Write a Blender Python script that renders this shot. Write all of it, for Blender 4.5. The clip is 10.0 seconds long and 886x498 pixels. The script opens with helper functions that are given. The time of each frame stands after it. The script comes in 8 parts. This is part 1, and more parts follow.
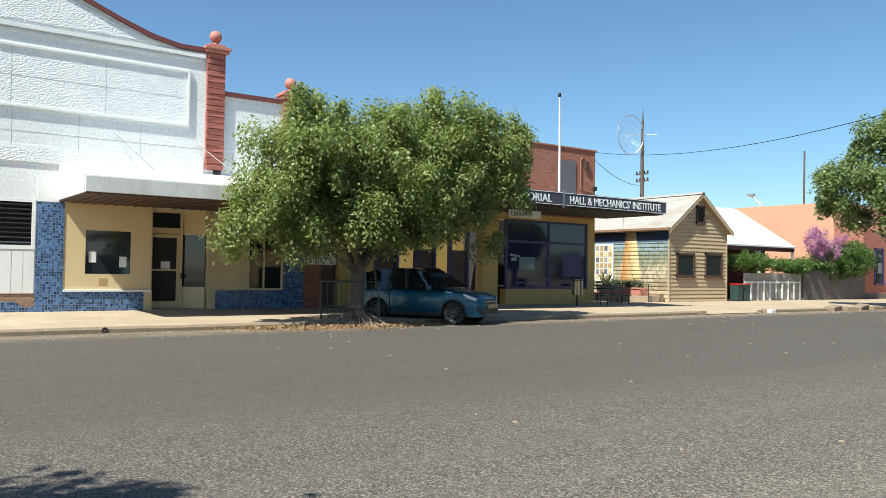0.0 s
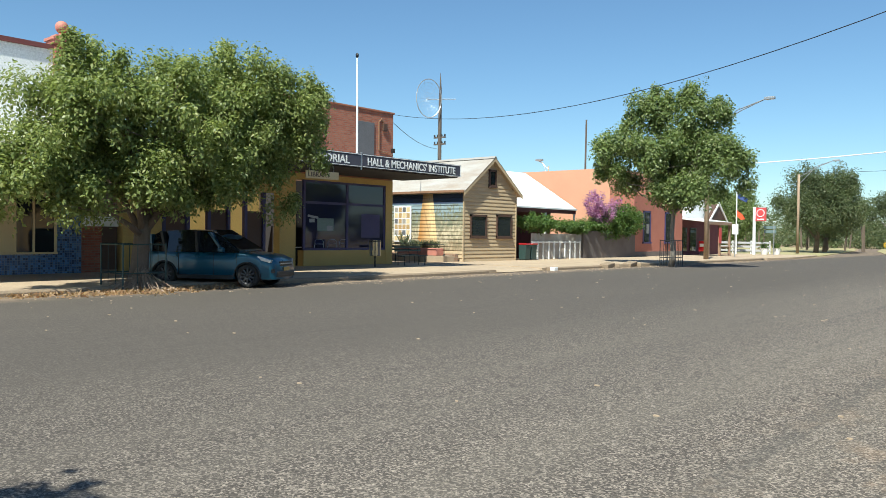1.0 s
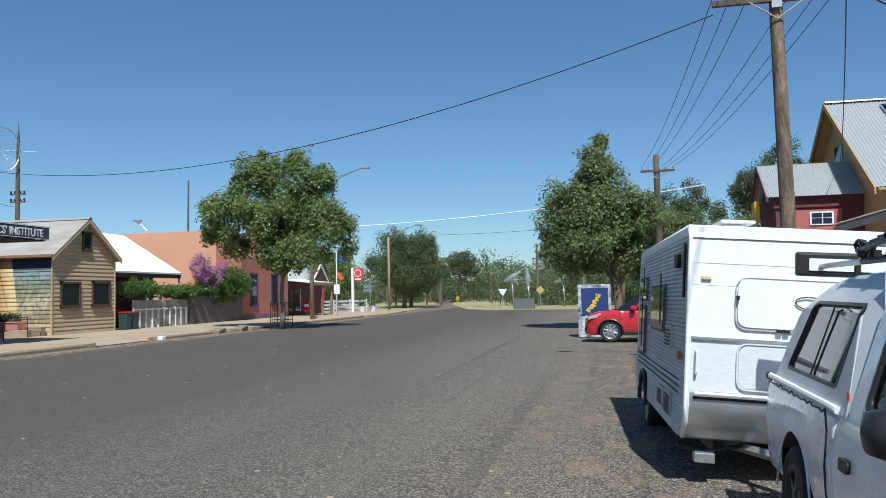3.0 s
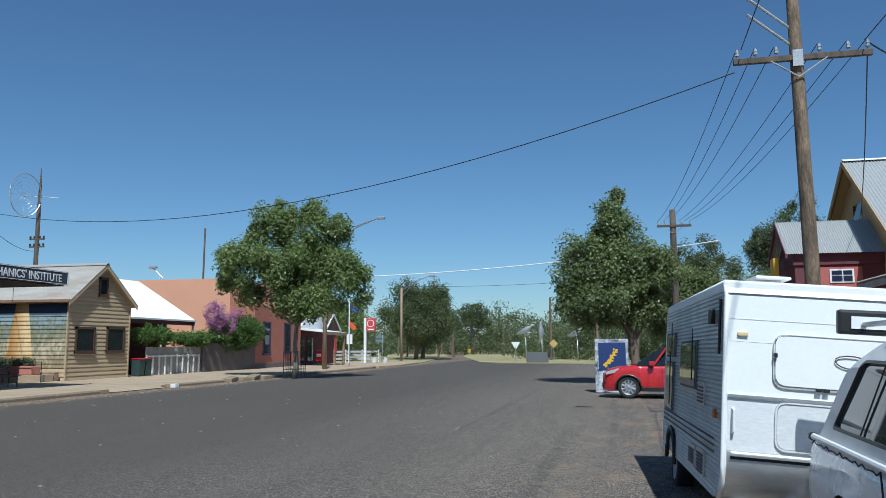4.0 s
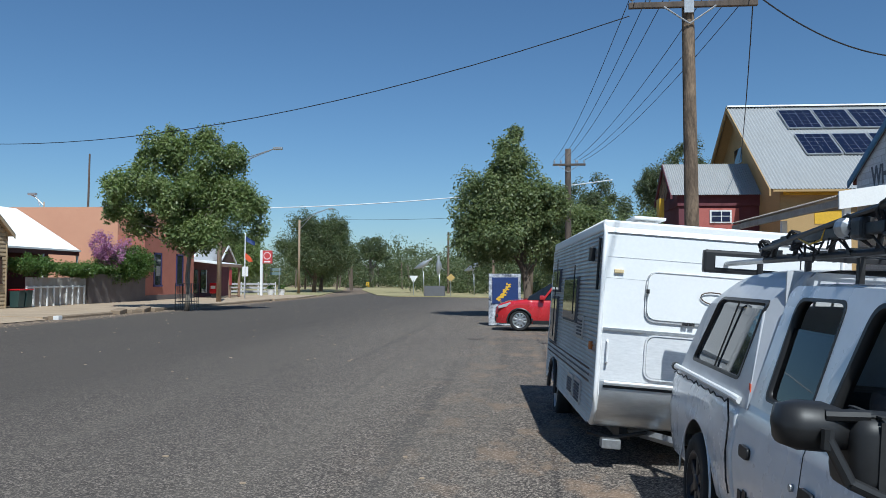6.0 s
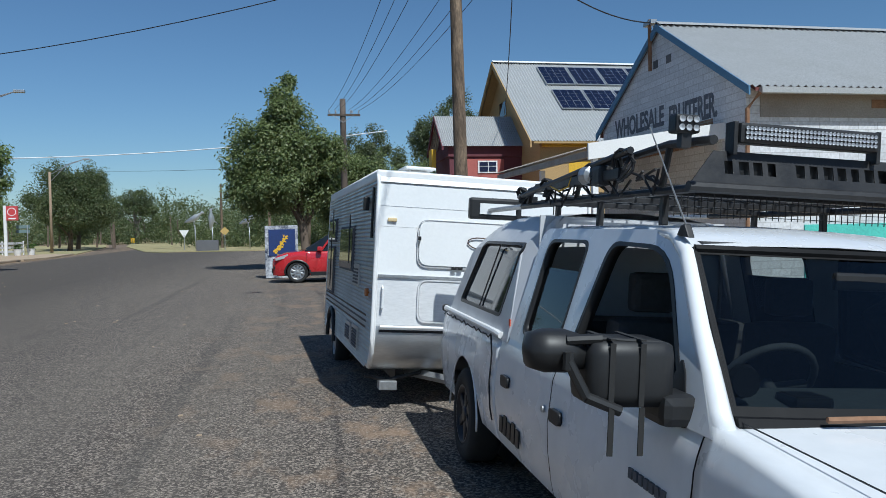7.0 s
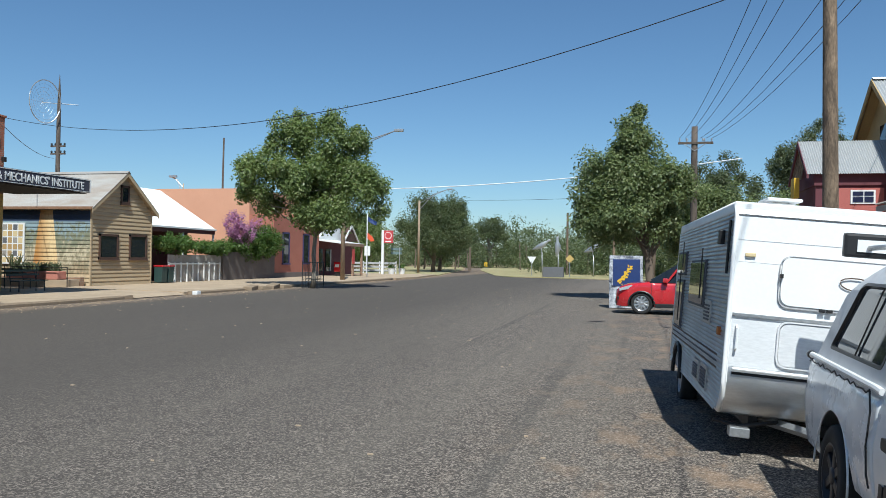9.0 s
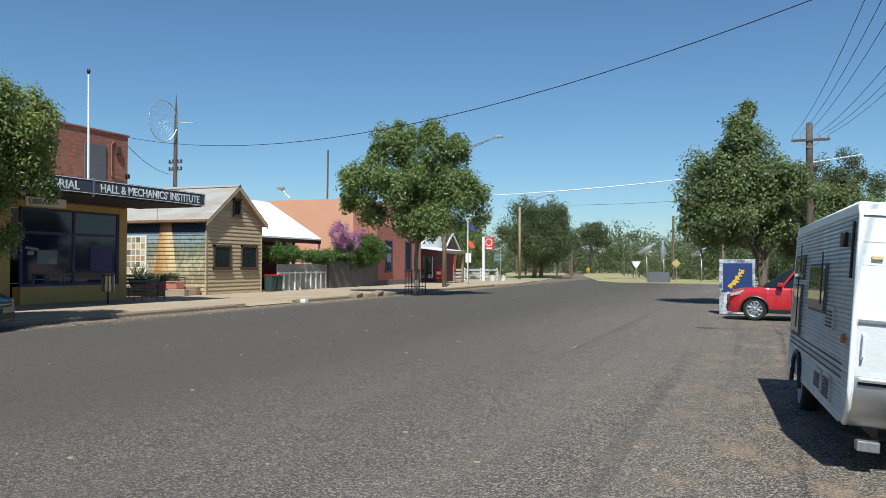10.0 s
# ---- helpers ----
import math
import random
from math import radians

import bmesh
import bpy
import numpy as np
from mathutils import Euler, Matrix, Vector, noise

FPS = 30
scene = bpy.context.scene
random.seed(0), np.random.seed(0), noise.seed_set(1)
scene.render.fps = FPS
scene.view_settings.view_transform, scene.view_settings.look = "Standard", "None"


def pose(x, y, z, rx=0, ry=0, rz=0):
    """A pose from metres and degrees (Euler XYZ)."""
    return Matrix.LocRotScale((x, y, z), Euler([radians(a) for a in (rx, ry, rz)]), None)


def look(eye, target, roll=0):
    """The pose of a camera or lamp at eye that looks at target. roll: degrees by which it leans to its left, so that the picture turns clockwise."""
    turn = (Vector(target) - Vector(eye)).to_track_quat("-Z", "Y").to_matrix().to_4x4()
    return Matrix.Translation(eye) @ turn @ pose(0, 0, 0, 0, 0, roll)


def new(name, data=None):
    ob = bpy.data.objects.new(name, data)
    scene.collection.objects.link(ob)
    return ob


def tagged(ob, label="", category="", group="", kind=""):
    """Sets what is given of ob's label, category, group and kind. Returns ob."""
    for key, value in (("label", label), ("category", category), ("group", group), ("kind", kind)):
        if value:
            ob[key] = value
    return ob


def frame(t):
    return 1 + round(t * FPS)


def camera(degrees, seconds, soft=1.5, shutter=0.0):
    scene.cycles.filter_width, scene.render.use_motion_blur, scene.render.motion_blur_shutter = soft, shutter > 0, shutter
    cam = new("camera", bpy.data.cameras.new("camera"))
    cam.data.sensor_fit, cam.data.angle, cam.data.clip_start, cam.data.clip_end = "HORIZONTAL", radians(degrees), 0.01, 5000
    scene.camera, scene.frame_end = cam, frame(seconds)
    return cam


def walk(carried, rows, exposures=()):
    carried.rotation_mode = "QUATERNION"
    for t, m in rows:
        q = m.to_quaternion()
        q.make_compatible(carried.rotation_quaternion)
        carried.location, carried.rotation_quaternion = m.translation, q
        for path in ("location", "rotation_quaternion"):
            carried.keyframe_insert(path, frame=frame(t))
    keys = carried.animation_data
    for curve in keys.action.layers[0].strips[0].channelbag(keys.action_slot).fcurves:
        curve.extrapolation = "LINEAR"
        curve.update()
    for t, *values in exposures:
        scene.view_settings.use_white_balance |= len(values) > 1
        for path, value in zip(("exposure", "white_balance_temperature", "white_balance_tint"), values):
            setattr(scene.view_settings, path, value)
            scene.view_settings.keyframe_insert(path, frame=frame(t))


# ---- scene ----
cam = camera(59.0, 10.0, soft=0.8)
PATH = [
    (0, (0.43, -0.067, 1.638), (-1.206, 1.081, 1.693), 0.9),
    (0.5, (0.545, -0.032, 1.635), (-0.953, 1.292, 1.637), 0.9),
    (1, (0.595, 0.064, 1.644), (-0.706, 1.583, 1.607), 0.7),
    (1.5, (0.597, -0.004, 1.685), (-0.466, 1.69, 1.688), 2.6),
    (2, (0.346, -0.131, 1.766), (-0.353, 1.742, 1.8), 0.0),
    (2.5, (0.094, 0.012, 1.755), (-0.445, 1.938, 1.766), -1.1),
    (2.7, (0.006, 0.079, 1.78), (-0.446, 2.026, 1.832), -1.3),
    (3.8, (-0.239, 0.102, 1.792), (-0.622, 2.053, 2.007), -1.0),
    (4, (-0.279, 0.097, 1.789), (-0.714, 2.034, 2.034), -0.2),
    (4.5, (-0.292, 0.06, 1.791), (-0.842, 1.967, 2.039), -0.1),
    (5, (-0.248, 0.048, 1.8), (-0.708, 1.987, 1.976), 0.4),
    (5.5, (-0.209, 0.064, 1.798), (-0.567, 2.028, 1.923), 0.4),
    (6, (-0.179, 0.039, 1.799), (-0.365, 2.029, 1.876), 0.3),
    (6.2, (-0.172, 0.007, 1.787), (-0.191, 2.007, 1.823), 0.4),
    (7.3, (-0.159, -0.035, 1.786), (0.241, 1.924, 1.726), -1.5),
    (7.5, (-0.18, -0.026, 1.796), (0.05, 1.96, 1.75), -1.6),
    (8, (-0.199, -0.02, 1.803), (-0.342, 1.974, 1.798), -1.5),
    (8.5, (-0.198, -0.035, 1.798), (-0.5, 1.942, 1.808), 0.4),
    (9, (-0.212, -0.038, 1.806), (-0.694, 1.904, 1.83), 0.9),
    (9.5, (-0.235, -0.033, 1.804), (-0.868, 1.864, 1.829), 0.7),
    (10, (-0.243, -0.041, 1.818), (-0.969, 1.822, 1.856), 0.2),
]
walk(cam, [(t, look(eye, target, roll)) for t, eye, target, roll in PATH],
     [(0, 0.8, 6250, 1), (0.5, 0.83, 6250, 1), (1, 0.74, 6250, 0), (1.5, 0.55, 6150, 1), (2, 0.28, 6000, 2), (2.5, 0.28, 5900, 3), (4, 0.0, 5500, 2), (5.5, 0.02, 5600, 4),
      (7.3, -0.12, 5700, 4), (7.5, -0.02, 5750, 4), (8, 0.1, 5850, 4), (9, 0.24, 5850, 3), (10, 0.26, 5900, 2)])

# world, sun and sky
SUN_TO = Vector((0.80, -2.45, 3.50)).normalized()
world = bpy.data.worlds.new("sky")
scene.world = world
world.use_nodes = True
sky = world.node_tree.nodes.new("ShaderNodeTexSky")
sky.sky_type = "NISHITA"
sky.sun_disc = False
sky.sun_elevation = math.asin(SUN_TO.z)
sky.sun_rotation = math.atan2(SUN_TO.x, SUN_TO.y)
sky.altitude = 150
sky.air_density, sky.dust_density, sky.ozone_density = 1.0, 0.25, 4.5
clear = world.node_tree.nodes.new("ShaderNodeMix")
clear.data_type, clear.blend_type = "RGBA", "MULTIPLY"
clear.inputs[0].default_value, clear.inputs[7].default_value = 1.0, (0.94, 1.01, 1.03, 1)
world.node_tree.links.new(sky.outputs[0], clear.inputs[6])
world.node_tree.links.new(clear.outputs[2], world.node_tree.nodes["Background"].inputs[0])
world.node_tree.nodes["Background"].inputs[1].default_value = 0.08
sun_data = bpy.data.lights.new("sun", "SUN")
sun_data.energy, sun_data.angle, sun_data.color = 5.0, radians(0.55), (1.0, 0.95, 0.87)
sun = new("sun", sun_data)
sun.matrix_world = look(SUN_TO * 60, (0, 0, 0))


# helpers for building
def thing(name, m, label, category, group="", kind=""):
    """An Empty at the base of a thing; its parts are built in its own axes."""
    ob = new(name)
    ob.matrix_basis = m
    ob.empty_display_size = 0.3
    return tagged(ob, label, category, group, kind)


def finish(bm, name, smooth=False):
    me = bpy.data.meshes.new(name)
    bmesh.ops.recalc_face_normals(bm, faces=bm.faces)
    bm.to_mesh(me)
    bm.free()
    if smooth:
        me.shade_smooth()
    return me


def part(name, bm, material, parent=None, label="", smooth=False):
    me = finish(bm, name, smooth)
    me.materials.append(material)
    ob = new(name, me)
    ob.parent = parent
    if label:
        ob["label"] = label
    return ob


def solo(name, bm, material, label, category, group="", kind="", smooth=False, at=None):
    """A thing of one mesh."""
    ob = part(name, bm, material, None, "", smooth)
    if at is not None:
        ob.matrix_basis = at
    return tagged(ob, label, category, group, kind)


def box(bm, x0, y0, z0, x1, y1, z1):
    v = [bm.verts.new((x, y, z)) for z in (z0, z1) for x, y in ((x0, y0), (x1, y0), (x1, y1), (x0, y1))]
    for f in ((3, 2, 1, 0), (4, 5, 6, 7), (0, 1, 5, 4), (1, 2, 6, 5), (2, 3, 7, 6), (3, 0, 4, 7)):
        bm.faces.new([v[i] for i in f])
    return v


def boxm(*boxes, bevel=0.0):
    bm = bmesh.new()
    for b in boxes:
        box(bm, *b)
    if bevel:
        bmesh.ops.bevel(bm, geom=bm.edges[:], offset=bevel, segments=2, affect="EDGES", profile=0.6)
    return bm


def prism(bm, pts, axis, a, b):
    """A polygon given in the two other axes, drawn out along an axis from a to b."""
    def at(p, q):
        return {"x": (q, p[0], p[1]), "y": (p[0], q, p[1]), "z": (p[0], p[1], q)}[axis]
    lo = [bm.verts.new(at(p, a)) for p in pts]
    hi = [bm.verts.new(at(p, b)) for p in pts]
    bm.faces.new(lo)
    bm.faces.new(hi[::-1])
    for i in range(len(pts)):
        j = (i + 1) % len(pts)
        bm.faces.new((lo[i], lo[j], hi[j], hi[i]))


def prismm(pts, axis, a, b, bevel=0.0, segments=2):
    bm = bmesh.new()
    prism(bm, pts, axis, a, b)
    if bevel:
        bmesh.ops.bevel(bm, geom=bm.edges[:], offset=bevel, segments=segments, affect="EDGES", profile=0.6)
    return bm


def tube(bm, pts, radii, n=8, cap=True):
    """A round tube through points; radii is one radius or one for each point."""
    pts = [Vector(p) for p in pts]
    if isinstance(radii, (int, float)):
        radii = [radii] * len(pts)
    rings = []
    for i, p in enumerate(pts):
        d = (pts[min(i + 1, len(pts) - 1)] - pts[max(i - 1, 0)]).normalized()
        side = d.cross(Vector((0, 0, 1)) if abs(d.z) < 0.95 else Vector((1, 0, 0))).normalized()
        up = side.cross(d)
        rings.append([bm.verts.new(p + radii[i] * (math.cos(a) * side + math.sin(a) * up)) for a in (2 * math.pi * k / n for k in range(n))])
    for r, s in zip(rings, rings[1:]):
        for k in range(n):
            bm.faces.new((r[k], r[(k + 1) % n], s[(k + 1) % n], s[k]))
    if cap:
        bm.faces.new(rings[0][::-1])
        bm.faces.new(rings[-1])


def tubem(pts, radii, n=8):
    bm = bmesh.new()
    tube(bm, pts, radii, n)
    return bm


def lathe(bm, profile, n=20, axis="z", at=(0, 0, 0), hollow=False):
    """Turned round an axis; profile of (radius, height)."""
    rings = []
    for r, h in profile:
        ring = []
        for k in range(n):
            a = 2 * math.pi * k / n
            c, s = r * math.cos(a), r * math.sin(a)
            p = {"z": (c, s, h), "x": (h, c, s), "y": (c, h, s)}[axis]
            ring.append(bm.verts.new(Vector(p) + Vector(at)))
        rings.append(ring)
    for r, s in zip(rings, rings[1:]):
        for k in range(n):
            bm.faces.new((r[k], r[(k + 1) % n], s[(k + 1) % n], s[k]))
    if hollow:
        for k in range(n):
            bm.faces.new((rings[-1][k], rings[-1][(k + 1) % n], rings[0][(k + 1) % n], rings[0][k]))
        return
    bm.faces.new(rings[0][::-1])
    bm.faces.new(rings[-1])


def lathem(profile, n=20, axis="z", at=(0, 0, 0), hollow=False):
    bm = bmesh.new()
    lathe(bm, profile, n, axis, at, hollow)
    return bm


def sheet(bm, o, u, v, nu, amp=0.018, thick=0.004):
    """Corrugated iron: from o along u (across the waves) and v (along them), nu waves."""
    o, u, v = Vector(o), Vector(u), Vector(v)
    n = u.cross(v).normalized()
    if n.z < 0:
        n = -n
    rows = []
    steps = nu * 4
    for end in (0, 1):
        rows.append([bm.verts.new(o + u * (i / steps) + v * end + n * amp * math.sin(i * math.pi / 2)) for i in range(steps + 1)])
    for i in range(steps):
        bm.faces.new((rows[0][i], rows[0][i + 1], rows[1][i + 1], rows[1][i]))


def words(text, size, material, parent, m, depth=0.006, name="lettering", squeeze=1.0, bold=0.0):
    """Raised letters as a mesh part; they start at the origin of m and run along its x."""
    cu = bpy.data.curves.new(name, "FONT")
    cu.body, cu.size, cu.extrude, cu.offset = text, size, depth, bold
    ob = bpy.data.objects.new(name, cu)
    me = bpy.data.meshes.new_from_object(ob)
    bpy.data.objects.remove(ob)
    me.transform(Matrix.Diagonal((squeeze, 1, 1, 1)))
    me.transform(m)
    me.materials.clear()
    me.materials.append(material)
    out = new(name, me)
    out.parent = parent
    return out


def outline(bm_pts, r, n=5):
    """A closed outline with rounded corners; r is one radius or one for each corner."""
    pts = [Vector((*p, 0)) for p in bm_pts]
    out = []
    for i, p in enumerate(pts):
        rr = r[i] if isinstance(r, (list, tuple)) else r
        a, b = (pts[i - 1] - p), (pts[(i + 1) % len(pts)] - p)
        rr = min(rr, a.length * 0.49, b.length * 0.49)
        if rr < 1e-4:
            out.append((p.x, p.y))
            continue
        s, e = p + a.normalized() * rr, p + b.normalized() * rr
        for k in range(n + 1):
            t = k / n
            q = s * (1 - t) ** 2 + p * 2 * t * (1 - t) + e * t * t
            out.append((q.x, q.y))
    return out


def plate(outer, holes, depth):
    """A flat plate with holes through it, in u and v, of that depth in w."""
    cu = bpy.data.curves.new("plate", "CURVE")
    cu.dimensions, cu.fill_mode, cu.extrude = "2D", "BOTH", depth / 2
    for pts in (outer, *holes):
        sp = cu.splines.new("POLY")
        sp.points.add(len(pts) - 1)
        for q, (u, v) in zip(sp.points, pts):
            q.co = (u, v, 0, 1)
        sp.use_cyclic_u = True
    ob = bpy.data.objects.new("plate", cu)
    me = bpy.data.meshes.new_from_object(ob)
    bpy.data.objects.remove(ob)
    bm = bmesh.new()
    bm.from_mesh(me)
    bmesh.ops.remove_doubles(bm, verts=bm.verts, dist=0.0003)
    return bm


def warp(bm, fn):
    for vv in bm.verts:
        vv.co = fn(vv.co.copy())
    return bm


# materials
def nodes_of(name):
    m = bpy.data.materials.new(name)
    m.use_nodes = True
    nt = m.node_tree
    return m, nt, nt.nodes["Principled BSDF"]


def put(nt, kind, **inputs):
    n = nt.nodes.new(kind)
    for k, v in inputs.items():
        if k.startswith("_"):
            setattr_plain(n, k[1:], v)
        else:
            n.inputs[k].default_value = v
    return n


def setattr_plain(n, k, v):
    if k == "blend":
        n.blend_type = v
    elif k == "op":
        n.operation = v
    elif k == "type":
        n.data_type = v
    elif k == "feature":
        n.feature = v


def mix(nt, a, b, fac, blend="MIX"):
    n = nt.nodes.new("ShaderNodeMix")
    n.data_type, n.blend_type = "RGBA", blend
    for sock, val in ((n.inputs[0], fac), (n.inputs[6], a), (n.inputs[7], b)):
        if isinstance(val, bpy.types.NodeSocket):
            nt.links.new(val, sock)
        else:
            sock.default_value = val if not isinstance(val, tuple) or len(val) == 4 else (*val, 1)
    return n.outputs[2]


def ramp(nt, fac, lo, hi, a=0.0, b=1.0):
    n = nt.nodes.new("ShaderNodeMapRange")
    nt.links.new(fac, n.inputs[0])
    n.inputs[1].default_value, n.inputs[2].default_value, n.inputs[3].default_value, n.inputs[4].default_value = lo, hi, a, b
    return n.outputs[0]


def noise_of(nt, coords, scale, detail=4, rough=0.6, stretch=None):
    if stretch:
        mp = nt.nodes.new("ShaderNodeMapping")
        nt.links.new(coords, mp.inputs[0])
        mp.inputs[3].default_value = stretch
        coords = mp.outputs[0]
    n = put(nt, "ShaderNodeTexNoise", Scale=scale, Detail=detail, Roughness=rough)
    nt.links.new(coords, n.inputs["Vector"])
    return n.outputs[0]


def mat(name, col, col2=None, rough=0.75, metal=0.0, big=1.2, fine=30.0, vary=0.5, grain=0.18, bump=0.15, piece=0.0, stretch=None, coat=0.0, spec=0.5):
    """A painted or raw surface: two colours in large patches, fine grain, slight relief and gloss changes."""
    m, nt, bs = nodes_of(name)
    co = nt.nodes.new("ShaderNodeTexCoord").outputs["Object"]
    col2 = col2 or tuple(c * 0.8 for c in col)
    patch = ramp(nt, noise_of(nt, co, big, 5, 0.65, stretch), 0.35, 0.7)
    grainy = noise_of(nt, co, fine, 3, 0.6, stretch)
    sc = nt.nodes.new("ShaderNodeMath")
    sc.operation = "MULTIPLY"
    nt.links.new(patch, sc.inputs[0])
    sc.inputs[1].default_value = vary
    c = mix(nt, col, col2, sc.outputs[0])
    g = ramp(nt, grainy, 0.3, 0.7, 1 - grain, 1 + grain * 0.6)
    comb = nt.nodes.new("ShaderNodeCombineColor")
    for i in range(3):
        nt.links.new(g, comb.inputs[i])
    c = mix(nt, c, comb.outputs[0], 1.0, "MULTIPLY")
    if piece:
        r = ramp(nt, nt.nodes.new("ShaderNodeObjectInfo").outputs["Random"], 0, 1, 1 - piece, 1 + piece)
        comb2 = nt.nodes.new("ShaderNodeCombineColor")
        for i in range(3):
            nt.links.new(r, comb2.inputs[i])
        c = mix(nt, c, comb2.outputs[0], 1.0, "MULTIPLY")
    nt.links.new(c, bs.inputs["Base Color"])
    nt.links.new(ramp(nt, patch, 0, 1, rough - 0.05, min(1, rough + 0.1)), bs.inputs["Roughness"])
    bs.inputs["Metallic"].default_value = metal
    bs.inputs["Specular IOR Level"].default_value = spec
    bs.inputs["Coat Weight"].default_value = coat
    bs.inputs["Coat Roughness"].default_value = 0.08
    if bump:
        b = put(nt, "ShaderNodeBump", Strength=bump, Distance=0.01)
        nt.links.new(grainy, b.inputs["Height"])
        nt.links.new(b.outputs[0], bs.inputs["Normal"])
    return m


def glass(name, tint=(0.02, 0.025, 0.03), rough=0.04):
    """A dark pane that mirrors the street."""
    m, nt, bs = nodes_of(name)
    bs.inputs["Base Color"].default_value = (*tint, 1)
    bs.inputs["Roughness"].default_value = rough
    bs.inputs["IOR"].default_value = 1.5
    bs.inputs["Specular IOR Level"].default_value = 0.6
    return m


def clear_glass(name, tint=(0.55, 0.62, 0.62)):
    m, nt, bs = nodes_of(name)
    tr = put(nt, "ShaderNodeBsdfTransparent")
    tr.inputs[0].default_value = (*tint, 1)
    gl = put(nt, "ShaderNodeBsdfGlossy", Roughness=0.02)
    fr = put(nt, "ShaderNodeFresnel", IOR=1.5)
    mx = nt.nodes.new("ShaderNodeMixShader")
    nt.links.new(fr.outputs[0], mx.inputs[0])
    nt.links.new(tr.outputs[0], mx.inputs[1])
    nt.links.new(gl.outputs[0], mx.inputs[2])
    nt.links.new(mx.outputs[0], nt.nodes["Material Output"].inputs[0])
    return m


def brick_mat(name, c1, c2, mortar, width, height, rough=0.85, gap=0.012, bump=0.5, plane="yz"):
    """Courses of bricks or small tiles on a wall."""
    m, nt, bs = nodes_of(name)
    co = nt.nodes.new("ShaderNodeTexCoord").outputs["Object"]
    sp = nt.nodes.new("ShaderNodeSeparateXYZ")
    nt.links.new(co, sp.inputs[0])
    cb = nt.nodes.new("ShaderNodeCombineXYZ")
    add = nt.nodes.new("ShaderNodeMath")
    nt.links.new(sp.outputs[0], add.inputs[0])
    nt.links.new(sp.outputs[1], add.inputs[1])
    nt.links.new(add.outputs[0], cb.inputs[0])
    nt.links.new(sp.outputs[2], cb.inputs[1])
    b = put(nt, "ShaderNodeTexBrick", Scale=1.0)
    nt.links.new(cb.outputs[0], b.inputs[0])
    b.inputs["Color1"].default_value, b.inputs["Color2"].default_value, b.inputs["Mortar"].default_value = (*c1, 1), (*c2, 1), (*mortar, 1)
    b.inputs["Brick Width"].default_value, b.inputs["Row Height"].default_value, b.inputs["Mortar Size"].default_value = width, height, gap
    b.inputs["Bias"].default_value = 0.0
    b.offset = 0.5 if width > height * 1.3 else 0.0
    g = noise_of(nt, co, 18, 4)
    gg = ramp(nt, g, 0.3, 0.7, 0.8, 1.12)
    comb = nt.nodes.new("ShaderNodeCombineColor")
    for i in range(3):
        nt.links.new(gg, comb.inputs[i])
    nt.links.new(mix(nt, b.outputs[0], comb.outputs[0], 1.0, "MULTIPLY"), bs.inputs["Base Color"])
    bs.inputs["Roughness"].default_value = rough
    bp = put(nt, "ShaderNodeBump", Strength=bump, Distance=0.012)
    bp.invert = True
    nt.links.new(b.outputs[1], bp.inputs["Height"])
    nt.links.new(bp.outputs[0], bs.inputs["Normal"])
    return m


def rock_mat(name, col):
    """Painted sheets pressed with small rough-hewn blocks."""
    m, nt, bs = nodes_of(name)
    co = nt.nodes.new("ShaderNodeTexCoord").outputs["Object"]
    v = put(nt, "ShaderNodeTexVoronoi", Scale=17.0)
    mp = nt.nodes.new("ShaderNodeMapping")
    mp.inputs["Scale"].default_value = (1, 0.8, 1.25)
    nt.links.new(co, mp.inputs[0])
    nt.links.new(mp.outputs[0], v.inputs["Vector"])
    stain = ramp(nt, noise_of(nt, co, 1.2, 5, 0.7), 0.4, 0.7)
    nt.links.new(mix(nt, col, tuple(c * 0.88 for c in col), stain), bs.inputs["Base Color"])
    bs.inputs["Roughness"].default_value = 0.65
    b = put(nt, "ShaderNodeBump", Strength=0.5, Distance=0.03)
    b.invert = True
    nt.links.new(v.outputs["Distance"], b.inputs["Height"])
    nt.links.new(b.outputs[0], bs.inputs["Normal"])
    return m


